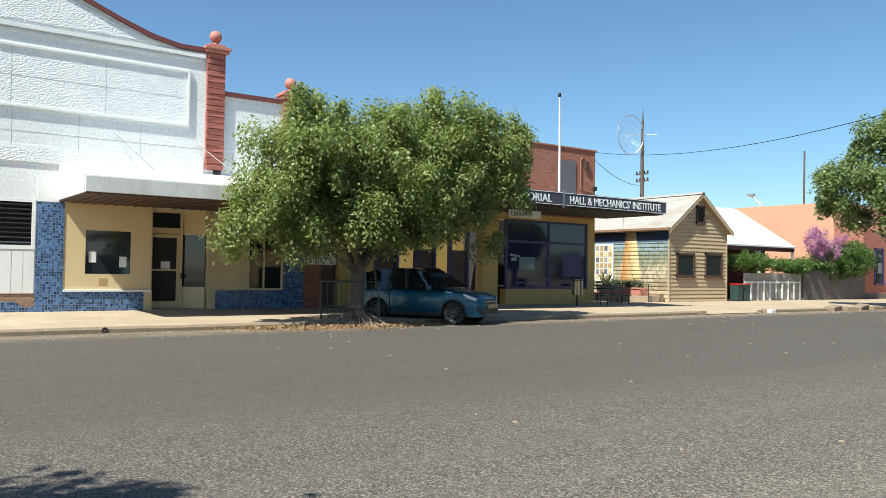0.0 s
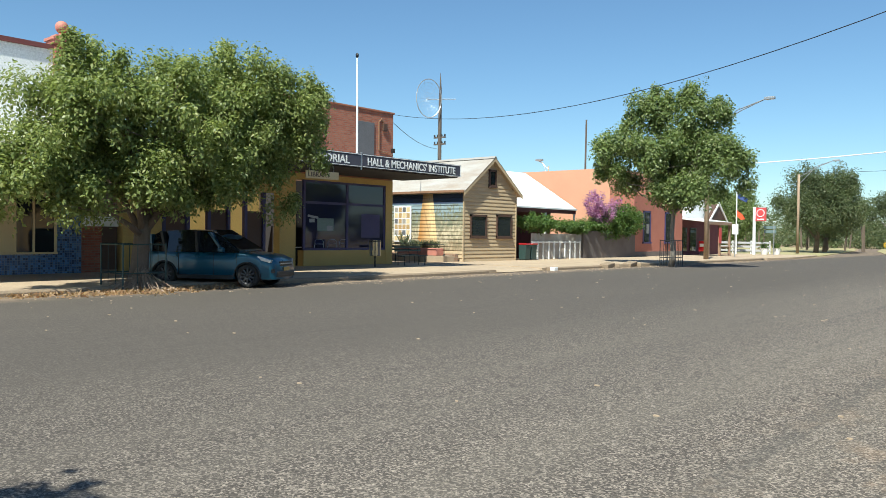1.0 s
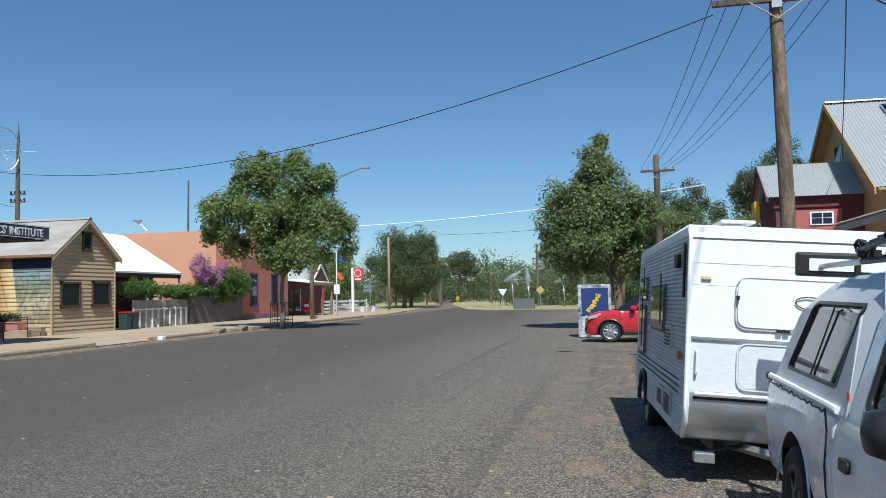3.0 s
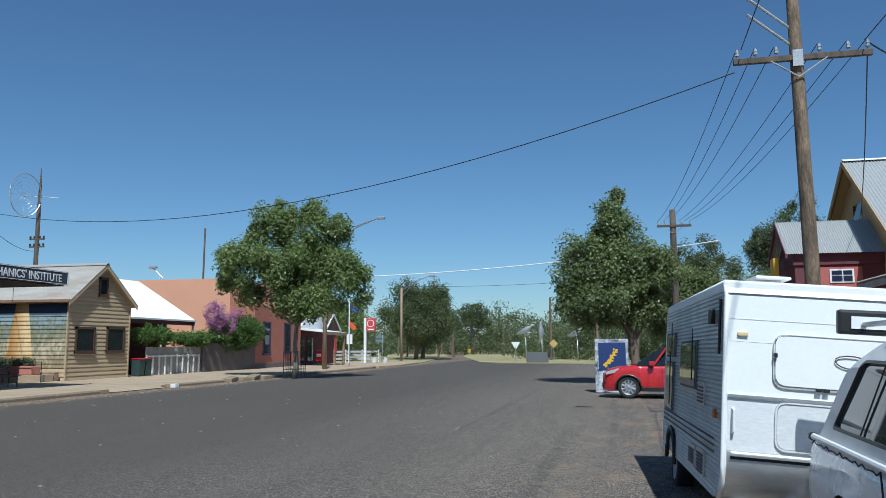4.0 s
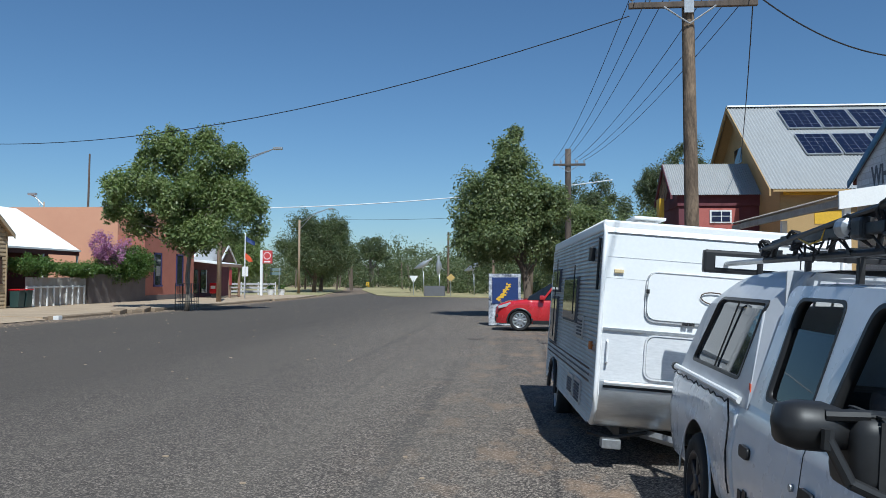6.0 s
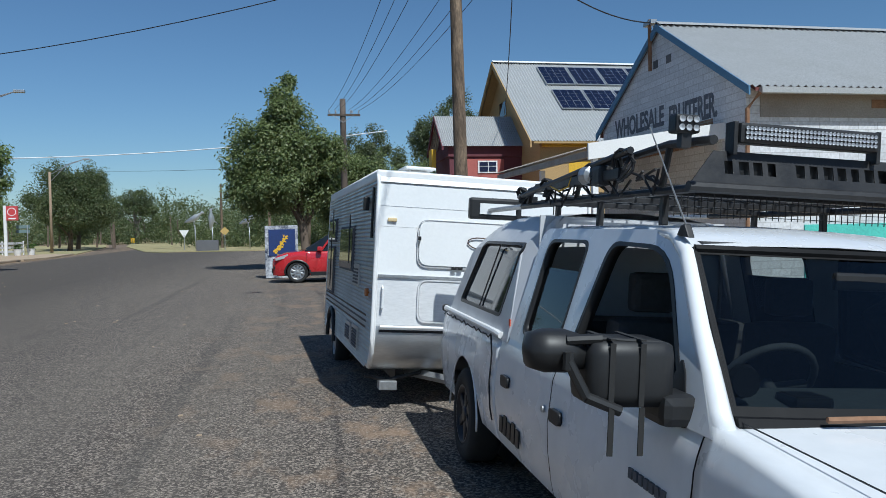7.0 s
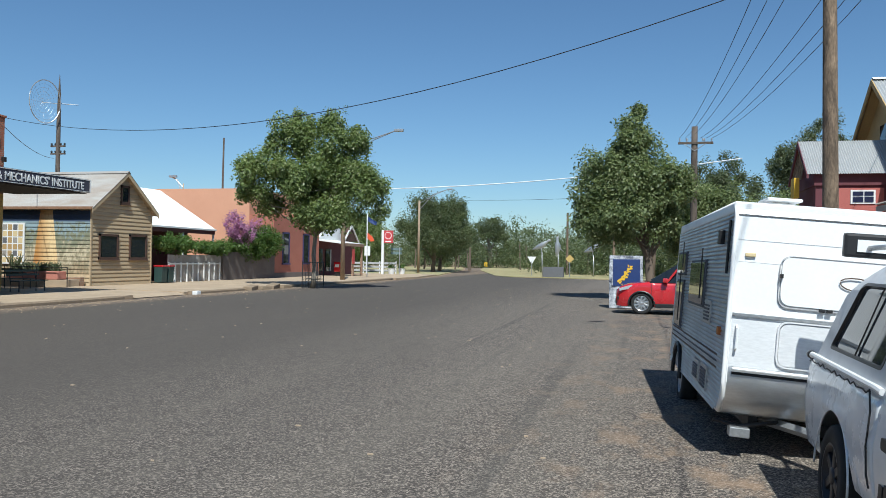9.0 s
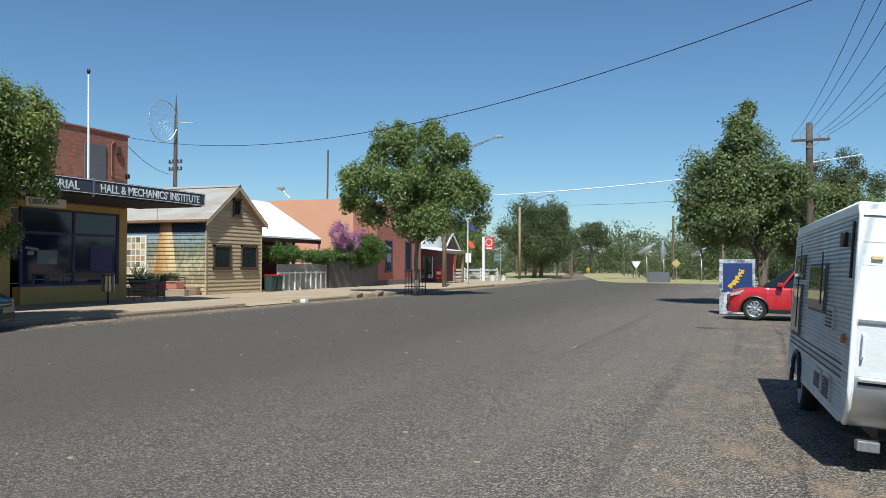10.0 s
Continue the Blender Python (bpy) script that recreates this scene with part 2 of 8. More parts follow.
def road_mat():
    """Worn chip-seal asphalt: pale stones in dark binder, wheel tracks along the street, earth washed in along the parking edge."""
    m, nt, bs = nodes_of("asphalt")
    co = nt.nodes.new("ShaderNodeTexCoord").outputs["Object"]
    chips = put(nt, "ShaderNodeTexVoronoi", Scale=64.0)
    nt.links.new(co, chips.inputs["Vector"])
    chip = nt.nodes.new("ShaderNodeSeparateColor")
    nt.links.new(chips.outputs["Color"], chip.inputs[0])
    coarse = noise_of(nt, co, 34.0, 3, 0.7)
    stone = ramp(nt, chip.outputs[0], 0.35, 0.95)
    base = mix(nt, (0.058, 0.048, 0.041), (0.45, 0.38, 0.31), stone)
    base = mix(nt, base, (0.048, 0.041, 0.036), ramp(nt, coarse, 0.44, 0.62, 0.0, 0.75))
    wide = ramp(nt, noise_of(nt, co, 0.22, 5, 0.6, (1.0, 0.25, 1)), 0.38, 0.66)
    base = mix(nt, base, (0.075, 0.064, 0.056), ramp(nt, wide, 0, 1, 0.0, 0.35))
    tracks = ramp(nt, noise_of(nt, co, 0.9, 4, 0.6, (1.0, 0.03, 1)), 0.45, 0.62)
    base = mix(nt, base, (0.165, 0.142, 0.115), ramp(nt, tracks, 0, 1, 0.0, 0.3))
    tar = ramp(nt, noise_of(nt, co, 1.7, 3, 0.5, (1.0, 0.012, 1)), 0.60, 0.66)
    base = mix(nt, base, (0.052, 0.049, 0.046), ramp(nt, tar, 0, 1, 0.0, 0.28))
    for size_, lo, hi in ((14.0, 0.80, 1.18), (4.0, 0.88, 1.10)):
        blot = ramp(nt, noise_of(nt, co, size_, 4, 0.75), 0.33, 0.67, lo, hi)
        grey = nt.nodes.new("ShaderNodeCombineColor")
        for i in range(3):
            nt.links.new(blot, grey.inputs[i])
        base = mix(nt, base, grey.outputs[0], 1.0, "MULTIPLY")
    pits = ramp(nt, noise_of(nt, co, 2.6, 5, 0.75), 0.62, 0.72)
    base = mix(nt, base, (0.20, 0.17, 0.135), ramp(nt, pits, 0, 1, 0.0, 0.35))
    sp = nt.nodes.new("ShaderNodeSeparateXYZ")
    nt.links.new(co, sp.inputs[0])
    lane = ramp(nt, sp.outputs[0], -8.5, -3.0, 0.70, 0.0)
    base = mix(nt, base, (0.066, 0.056, 0.048), lane)
    edge = ramp(nt, sp.outputs[0], -2.0, 0.6)
    earth = ramp(nt, noise_of(nt, co, 1.5, 6, 0.7, (1.0, 0.55, 1)), 0.51, 0.62)
    mul = nt.nodes.new("ShaderNodeMath")
    mul.operation = "MULTIPLY"
    nt.links.new(edge, mul.inputs[0])
    nt.links.new(earth, mul.inputs[1])
    base = mix(nt, base, (0.29, 0.195, 0.125), ramp(nt, mul.outputs[0], 0, 1, 0.0, 0.65))
    gutter = ramp(nt, sp.outputs[0], -17.9, -19.0)
    dust = ramp(nt, noise_of(nt, co, 1.6, 6, 0.8, (1.0, 0.4, 1)), 0.36, 0.60)
    both_ = nt.nodes.new("ShaderNodeMath")
    both_.operation = "MULTIPLY"
    nt.links.new(gutter, both_.inputs[0])
    nt.links.new(dust, both_.inputs[1])
    base = mix(nt, base, (0.30, 0.215, 0.145), ramp(nt, both_.outputs[0], 0, 1, 0.0, 0.7))
    nt.links.new(base, bs.inputs["Base Color"])
    bs.inputs["Roughness"].default_value = 0.9
    bs.inputs["Specular IOR Level"].default_value = 0.3
    b = put(nt, "ShaderNodeBump", Strength=0.55, Distance=0.006)
    nt.links.new(stone, b.inputs["Height"])
    nt.links.new(b.outputs[0], bs.inputs["Normal"])
    return m


def leaf_mat(name, c1, c2, c3):
    m, nt, bs = nodes_of(name)
    rnd = nt.nodes.new("ShaderNodeNewGeometry").outputs["Random Per Island"]
    c = mix(nt, c1, c2, ramp(nt, rnd, 0.0, 0.7))
    c = mix(nt, c, c3, ramp(nt, rnd, 0.8, 1.0))
    nt.links.new(c, bs.inputs["Base Color"])
    bs.inputs["Roughness"].default_value = 0.45
    tl = put(nt, "ShaderNodeBsdfTranslucent")
    br = mix(nt, c, (1.0, 1.0, 0.35), 0.35, "MULTIPLY")
    nt.links.new(br, tl.inputs[0])
    mx = nt.nodes.new("ShaderNodeMixShader")
    mx.inputs[0].default_value = 0.5
    nt.links.new(bs.outputs[0], mx.inputs[1])
    nt.links.new(tl.outputs[0], mx.inputs[2])
    nt.links.new(mx.outputs[0], nt.nodes["Material Output"].inputs[0])
    return m


ASPHALT = road_mat()
CONCRETE = mat("concrete paving", (0.45, 0.345, 0.235), (0.32, 0.24, 0.165), rough=0.9, big=0.6, vary=0.8, grain=0.2)
KERB = mat("kerb stone", (0.30, 0.225, 0.15), (0.19, 0.14, 0.095), rough=0.9, big=1.1, vary=0.8)
EARTH = mat("dry earth", (0.30, 0.21, 0.13), (0.22, 0.17, 0.10), rough=1.0, big=0.4, vary=0.8)
GRASS_DRY = mat("dry grass", (0.42, 0.34, 0.18), (0.20, 0.21, 0.08), rough=1.0, big=0.25, fine=6, vary=0.9, grain=0.3)
WHITE = mat("white paint", (0.78, 0.78, 0.77), (0.66, 0.65, 0.62), rough=0.6, vary=0.5, grain=0.06)
WHITE_BRICK = brick_mat("white painted pressed sheets", (0.78, 0.78, 0.77), (0.74, 0.74, 0.73), (0.69, 0.69, 0.68), 0.46, 0.15, 0.65, 0.008, 0.25)
ROCKFACE = rock_mat("white rock-faced pressed metal", (0.80, 0.80, 0.79))
OXIDE = mat("oxide red paint", (0.36, 0.115, 0.085), (0.26, 0.08, 0.06), rough=0.7, big=3, vary=0.6, piece=0.12)
OXIDE_PALE = mat("faded red paint", (0.50, 0.20, 0.15), (0.40, 0.15, 0.11), rough=0.7, big=4)
OXIDE_DARK = mat("dark red trim", (0.16, 0.045, 0.04), rough=0.6)
CREAM = mat("cream paint", (0.66, 0.52, 0.29), (0.56, 0.43, 0.24), rough=0.65, big=0.9, grain=0.07)
BLUE_TILE = brick_mat("blue mosaic tiles", (0.006, 0.02, 0.06), (0.10, 0.23, 0.50), (0.16, 0.20, 0.26), 0.078, 0.078, 0.22, 0.007, 0.3)
RED_BRICK = brick_mat("red brickwork", (0.30, 0.085, 0.05), (0.40, 0.14, 0.085), (0.24, 0.17, 0.13), 0.24, 0.086, 0.9, 0.010, 0.5)
DARK_BRICK = brick_mat("brown brickwork", (0.24, 0.13, 0.08), (0.32, 0.19, 0.12), (0.30, 0.25, 0.19), 0.24, 0.086, 0.9, 0.010, 0.5)
PANE = glass("dark window glass")
PANE_BLUE = glass("bluish window glass", (0.012, 0.016, 0.05))
MUSTARD = mat("mustard paint", (0.52, 0.36, 0.12), (0.42, 0.28, 0.09), rough=0.7, big=0.8)
PURPLE = mat("dark purple trim", (0.045, 0.04, 0.13), rough=0.5)
SIGN_DARK = mat("slate sign paint", (0.055, 0.055, 0.075), (0.075, 0.07, 0.09), rough=0.6)
SIGN_WHITE = mat("white lettering", (0.80, 0.80, 0.78), rough=0.6, bump=0)
GREY_PANEL = mat("grey board", (0.13, 0.13, 0.14), rough=0.8)
BOARD = mat("tan weatherboard paint", (0.50, 0.38, 0.235), (0.40, 0.30, 0.185), rough=0.75, big=1.5, stretch=(3, 0.5, 3), piece=0.06, vary=0.7)
BROWN_TRIM = mat("brown window trim", (0.085, 0.045, 0.03), rough=0.6)
IRON = mat("weathered corrugated iron", (0.42, 0.405, 0.38), (0.31, 0.25, 0.20), rough=0.6, metal=0.25, big=0.9, vary=0.8, stretch=(0.6, 2, 1))
IRON_WHITE = mat("white roof iron", (0.80, 0.80, 0.79), (0.70, 0.69, 0.67), rough=0.5, big=0.7, vary=0.5)
IRON_GREY = mat("zinc roof iron", (0.44, 0.445, 0.44), (0.35, 0.35, 0.34), rough=0.5, metal=0.2, big=0.5, vary=0.6)
RUST = mat("rusty iron", (0.22, 0.11, 0.06), (0.33, 0.20, 0.12), rough=0.9, big=5, vary=0.9)
PINK = mat("salmon render", (0.62, 0.32, 0.20), (0.54, 0.27, 0.17), rough=0.85, big=0.5, grain=0.06)
PINK_DARK = mat("pink brick paint", (0.42, 0.16, 0.11), (0.34, 0.12, 0.085), rough=0.85, big=0.8)
GREY_FENCE = mat("grey fence paint", (0.15, 0.125, 0.115), (0.11, 0.09, 0.085), rough=0.8)
MAROON = mat("maroon render", (0.13, 0.035, 0.045), (0.10, 0.03, 0.035), rough=0.75)
ROSE = mat("rose render", (0.42, 0.12, 0.10), (0.34, 0.10, 0.085), rough=0.75)
OCHRE = mat("ochre render", (0.45, 0.30, 0.13), (0.38, 0.25, 0.11), rough=0.8)
YELLOW = mat("yellow paint", (0.75, 0.45, 0.03), rough=0.5)
BARN_WHITE = brick_mat("old white painted brick", (0.70, 0.71, 0.73), (0.58, 0.59, 0.61), (0.50, 0.50, 0.51), 0.46, 0.16, 0.85, 0.01, 0.35)
LETTER_BLUE = mat("faded slate lettering", (0.10, 0.11, 0.135), (0.22, 0.22, 0.23), rough=0.9, big=5, vary=0.9)
TRIM_BLUE = mat("blue barge paint", (0.10, 0.22, 0.36), rough=0.6)
POLE_WOOD = mat("weathered pole wood", (0.25, 0.18, 0.12), (0.06, 0.045, 0.035), rough=0.95, big=3.2, fine=24, vary=1.0, grain=0.4, bump=0.7, stretch=(1.6, 1.6, 0.4))
PALE_BARK = mat("pale mottled bark", (0.30, 0.26, 0.21), (0.12, 0.10, 0.08), rough=0.9, big=4, fine=24, vary=0.9, bump=0.4, stretch=(2, 2, 0.6))
DRY_STICK = mat("dry grey brown sticks", (0.34, 0.25, 0.18), (0.22, 0.15, 0.10), rough=0.9, big=6, vary=0.9)
BARK = mat("grey brown bark", (0.16, 0.12, 0.09), (0.09, 0.07, 0.05), rough=0.95, big=5, fine=30, bump=0.6, stretch=(2, 2, 0.5))
STEEL = mat("galvanised steel", (0.45, 0.46, 0.47), (0.36, 0.36, 0.36), rough=0.4, metal=0.7)
BLACK = mat("black plastic", (0.018, 0.018, 0.019), (0.028, 0.028, 0.028), rough=0.42, grain=0.1, bump=0.05, spec=0.35)
BLACK_STEEL = mat("black powder-coated steel", (0.018, 0.018, 0.020), (0.045, 0.045, 0.045), rough=0.45, big=6, spec=0.35)
RUBBER = mat("tyre rubber", (0.018, 0.018, 0.018), (0.03, 0.028, 0.026), rough=0.85)
CABLE = mat("black cable", (0.02, 0.02, 0.022), rough=0.6, bump=0)
GUARD_GREEN = mat("dark green railing", (0.03, 0.06, 0.055), rough=0.5)
# near black that stands for the dark of unlit rooms and undersides
UNLIT_DARK = mat("near black for unlit places", (0.035, 0.03, 0.03), rough=0.9)
CLOUDY = mat("cloudy blue paint", (0.006, 0.014, 0.045), (0.80, 0.82, 0.85), rough=0.6, big=5.0, vary=1.0, bump=0)
NAVY = mat("navy paint", (0.02, 0.045, 0.16), (0.015, 0.03, 0.10), rough=0.5, big=4, bump=0)
SHADED_RENDER = mat("weathered render with eaves shade", (0.36, 0.33, 0.29), (0.25, 0.22, 0.19), rough=0.9, big=0.8, vary=0.8)
POLE_TAN = mat("sun-bleached lamp pole", (0.38, 0.28, 0.19), (0.25, 0.18, 0.12), rough=0.95, big=2.5, fine=22, vary=0.8, grain=0.3, bump=0.4, stretch=(3, 3, 0.35))
FASCIA = mat("stained white fascia", (0.70, 0.69, 0.67), (0.50, 0.47, 0.43), rough=0.6, big=1.6, vary=0.9, grain=0.12, stretch=(1, 1, 0.5))
JOINT_GREY = mat("open sheet joint", (0.42, 0.42, 0.42), rough=0.8, bump=0)
POSTER_TEAL = mat("faded poster", (0.13, 0.20, 0.20), (0.20, 0.25, 0.24), rough=0.6, big=6, bump=0)
POSTER_PALE = mat("sun-faded paper", (0.30, 0.32, 0.36), (0.20, 0.22, 0.26), rough=0.7, big=5, bump=0)
POLE_DARK = mat("old grey pole wood", (0.13, 0.10, 0.08), (0.06, 0.05, 0.04), rough=0.95, big=2.5, vary=0.9, stretch=(2, 2, 0.4))
FRIT = mat("matt black glass edge", (0.004, 0.004, 0.005), rough=0.6, bump=0, spec=0.2)
SILVER_EDGE = mat("pale sealant", (0.45, 0.45, 0.46), rough=0.6, bump=0)
DASH = mat("grey dashboard vinyl", (0.11, 0.12, 0.13), (0.08, 0.085, 0.09), rough=0.7)
TEAL = mat("teal painted boards", (0.12, 0.55, 0.47), (0.10, 0.45, 0.40), rough=0.7, vary=0.7)
POST_RED = mat("faded red sign", (0.55, 0.06, 0.06), (0.5, 0.08, 0.08), rough=0.5, bump=0)

# ground, road and pavements
bm = bmesh.new()
g = [bm.verts.new(p) for p in ((-900, -700, -0.02), (900, -700, -0.02), (900, 1100, -0.02), (-900, 1100, -0.02))]
bm.faces.new(g)
solo("ground", bm, EARTH, "flat dry brown earth reaching to the horizon", "ground", kind="structure")
bm = bmesh.new()
v = [bm.verts.new((x, y, 0)) for x, y in ((-19.7, -60), (3.4, -60), (3.4, 62), (6, 72), (60, 84), (60, 96), (-2, 76.6), (-13.2, 79.6), (-14.6, 82.5), (-17.6, 95), (-24, 122),
                                              (-29.6, 152), (-33.4, 152), (-26.6, 121), (-21.7, 90), (-20.0, 79), (-18.9, 67), (-19.7, 50))]
bm.faces.new(v)
solo("road", bm, ASPHALT, "wide grey chip-seal street with worn wheel tracks", "road", kind="structure")
# dry grass island where the street bends, and verges beyond
bm = prismm([(-13.0, 80.0), (-2, 77.2), (50, 95), (60, 200), (-42, 200), (-29.9, 153), (-24.4, 122), (-17.9, 95), (-14.9, 82.8)], "z", -0.01, 0.06)
solo("verge", bm, GRASS_DRY, "dry yellow grass verge at the bend", "grass", kind="structure")
bm = prismm([(-20.4, 79), (-22.1, 90), (-27.0, 121), (-34, 153), (-80, 160), (-80, 79)], "z", -0.01, 0.06)
solo("verge", bm, GRASS_DRY, "dry grassy roadside under the trees", "grass", kind="structure")


def pavement(name, y0, y1, x0=-26.2, x1=-19.9):
    """A strip of footpath with a rounded kerb along its street side."""
    z = 0.13
    bm = prismm([(x0, -0.01), (x1, -0.01), (x1, z), (x0, 0.20)], "y", y0, y1)
    ob = solo(name, bm, CONCRETE, "dusty tan concrete footpath along the shops", "pavement", kind="structure")
    return ob


pavement("pavement", -40, 27.6)
pavement("pavement", 31.2, 62)
bm = prismm([(-26.2, 0.19), (-20.2, 0.10), (-19.75, 0.02), (-26.2, -0.01)], "y", 27.6, 31.2)
solo("pavement", bm, CONCRETE, "concrete driveway crossing sloping to the street", "pavement", kind="structure")
bm = prismm([(-40, 62), (-19.6, 62), (-19.2, 67), (-20.3, 78), (-40, 78)], "z", -0.01, 0.13)
solo("pavement", bm, CONCRETE, "tan paved forecourt before the post office", "pavement", kind="structure")
bm = boxm((-40, -40, -0.01, -26.2, 62, 0.16))
solo("ground_behind", bm, EARTH, "bare earth under and behind the buildings", "ground", kind="structure")
bm = prismm([(3.55, -0.01), (9.2, -0.01), (9.2, 0.2), (3.55, 0.13)], "y", -40, 60)
solo("pavement", bm, CONCRETE, "concrete footpath beside the parked vehicles", "pavement", kind="structure")

# kerb stones, one by one
kerb = thing("kerb", pose(-19.8, -20, 0), "worn concrete kerb stones along the gutter", "kerb", kind="structure")
bm = prismm([(-0.14, -0.01), (0.10, -0.01), (0.10, 0.09), (0.06, 0.14), (-0.14, 0.14)], "y", 0.001, 1.199)
kerb_mesh = finish(bm, "kerb_stone")
kerb_mesh.materials.append(KERB)
for i in range(70):
    y = -20 + i * 1.2
    if 26.6 < y < 31.2 or y > 60.5:
        continue
    ob = new("kerb_stone", kerb_mesh)
    ob.parent = kerb
    ob.matrix_basis = pose(random.uniform(-0.008, 0.008), i * 1.2, random.uniform(-0.006, 0.006), 0, random.uniform(-1, 1), random.uniform(-0.6, 0.6))
bm = boxm((3.4, -40, -0.01, 3.6, 60, 0.14), bevel=0.03)
solo("kerb", bm, KERB, "plain concrete kerb behind the parked caravan", "kerb", kind="structure")
# broken kerb by the street tree
broken = thing("broken_kerb", pose(-19.6, 36.6, 0), "heaved and broken kerb pieces in shadow", "kerb")
for i, (w, d) in enumerate(((1.0, 4), (0.8, -6), (1.2, 5), (0.9, -3))):
    ob = part("kerb_piece", boxm((-0.25, 0, -0.02, 0.22, w, 0.2), bevel=0.04), KERB, broken)
    ob.matrix_basis = pose(0.05 * i, i * 1.15, 0.0, d, d, d * 2)

FX = -26.0


# the white shop with red pillars
def white_shop():
    b = thing("shop_building", pose(FX, 5, 0.18), "white rendered shop with red pillars and a bullnosed pavement awning", "building")
    o = Matrix.Translation((-FX, -5, -0.18))

    def p(name, bm, m, parent=b, label="", smooth=False):
        bm.transform(o) if parent is b else None
        return part(name, bm, m, parent, label, smooth)

    # upper wall with its stepped and curved pediment
    crown = [(8.8, 8.95), (7.6, 8.93), (6.7, 9.1), (5.7, 9.45), (4.8, 9.82), (3.8, 10.2), (2.6, 10.5), (1.0, 10.6), (-0.6, 10.5), (-1.8, 10.2), (-2.8, 9.8), (-3.7, 9.45), (-4.7, 9.1), (-5.6, 8.93), (-6.8, 8.95)]
    p("wall", prismm([(8.8, 3.6)] + crown + [(-6.8, 3.6)], "x", FX - 0.3, FX), WHITE_BRICK)
    p("coping", prismm(crown + [(y, z + 0.14) for y, z in crown[::-1]], "x", FX - 0.36, FX + 0.12), OXIDE_DARK, label="dark red pediment capping")
    p("gable_field", prismm([(6.9, 8.98), (5.6, 9.36), (4.7, 9.7), (3.7, 10.05), (2.6, 10.32), (1.0, 10.42), (-1.2, 10.2), (-2.7, 9.65), (-4.6, 8.98)], "x", FX, FX + 0.03), ROCKFACE)
    for z, d, h in ((8.72, 0.10, 0.12), (8.58, 0.05, 0.08)):
        p("cornice", boxm((FX, -6.5, z, FX + d, 8.45, z + h), bevel=0.012), WHITE)
    p("cornice", boxm((FX, -6.5, 5.15, FX + 0.04, 8.45, 5.22)), WHITE)
    for z, ya, yb in ((5.62, -6.5, 8.45), (8.62, -6.5, 8.45), (7.30, 7.98, 8.45)):
        p("sheet_joint", boxm((FX - 0.01, ya, z, FX + 0.004, yb, z + 0.012)), JOINT_GREY)
    for y in (-4.6, -2.8, -1.0, 0.85, 2.7, 4.55, 6.4):
        p("sheet_joint", boxm((FX - 0.01, y, 5.16, FX + 0.004, y + 0.012, 6.3)), JOINT_GREY)
    for y in (-2.8, 0.0, 2.65, 5.3):
        p("panel_joint", boxm((FX, y, 6.4, FX + 0.039, y + 0.012, 8.16)), JOINT_GREY)
    p("panel_joint", boxm((FX, -5.9, 7.28, FX + 0.039, 7.85, 7.292)), JOINT_GREY)
    p("panel", boxm((FX, -5.9, 6.4, FX + 0.035, 7.85, 8.16)), ROCKFACE, label="white rock-faced panel")
    for k, q in enumerate(((-5.95, 6.33, 7.95, 6.42), (-5.95, 8.14, 7.95, 8.23), (7.86, 6.42, 7.95, 8.14), (-5.95, 6.42, -5.86, 8.14))):
        p("panel_frame", boxm((FX, q[0], q[1], FX + 0.09, q[2], q[3]), bevel=0.015), WHITE)
    p("band", boxm((FX, -6.5, 4.72, FX + 0.05, 8.45, 5.15)), ROCKFACE)
    # pillars of red blocks with ball finials
    for ya, yb, z0, z1 in ((8.50, 9.12, 4.95, 8.95), (11.3, 11.9, 4.95, 7.75)):
        pil = p("pillar", boxm((FX - 0.25, ya + 0.03, z0, FX + 0.08, yb - 0.03, z1)), OXIDE_DARK, label="red block pillar with a ball finial")
        n = round((z1 - z0) / 0.2)
        for i in range(n):
            za = z0 + (z1 - z0) * i / n
            bm = boxm((FX - 0.2, ya, za + 0.006, FX + 0.14, yb, za + (z1 - z0) / n - 0.008), bevel=0.022)
            for vv in bm.verts:
                if vv.co.x > FX + 0.05:
                    vv.co.x += random.uniform(-0.012, 0.022)
            bm.transform(o)
            part("block", bm, OXIDE, pil)
        c = (ya + yb) / 2
        bm = boxm((FX - 0.35, ya - 0.08, z1, FX + 0.27, yb + 0.08, z1 + 0.10), (FX - 0.42, ya - 0.13, z1 + 0.10, FX + 0.33, yb + 0.13, z1 + 0.2), (FX - 0.3, ya + 0.02, z1 + 0.2, FX + 0.2, yb - 0.02, z1 + 0.30), bevel=0.015)
        bm.transform(o)
        part("cap", bm, OXIDE_PALE, pil)
        bm = lathem([(0.16, z1 + 0.3), (0.10, z1 + 0.36), (0.10, z1 + 0.42)] + [(0.21 * math.sin(a), z1 + 0.60 - 0.21 * math.cos(a)) for a in (0.5 + i * 0.29 for i in range(9))] + [(0.02, z1 + 0.81)], 20, at=(FX - 0.04, c, 0))
        bm.transform(o)
        part("finial", bm, OXIDE_PALE, pil, smooth=True)
    # lower wing
    p("wall", boxm((FX - 0.3, 9.1, 3.6, FX - 0.003, 12.1, 7.55)), WHITE_BRICK)
    p("coping", boxm((FX - 0.36, 9.12, 7.55, FX + 0.1, 11.3, 7.7)), OXIDE_DARK)
    # body and roof behind
    p("body", boxm((FX - 14, -6.7, -0.18, FX - 2.2, 12.0, 6.9)), BARN_WHITE)
    p("body_front", boxm((FX - 2.2, -6.7, 3.55, FX - 0.3, 12.0, 6.9)), BARN_WHITE)
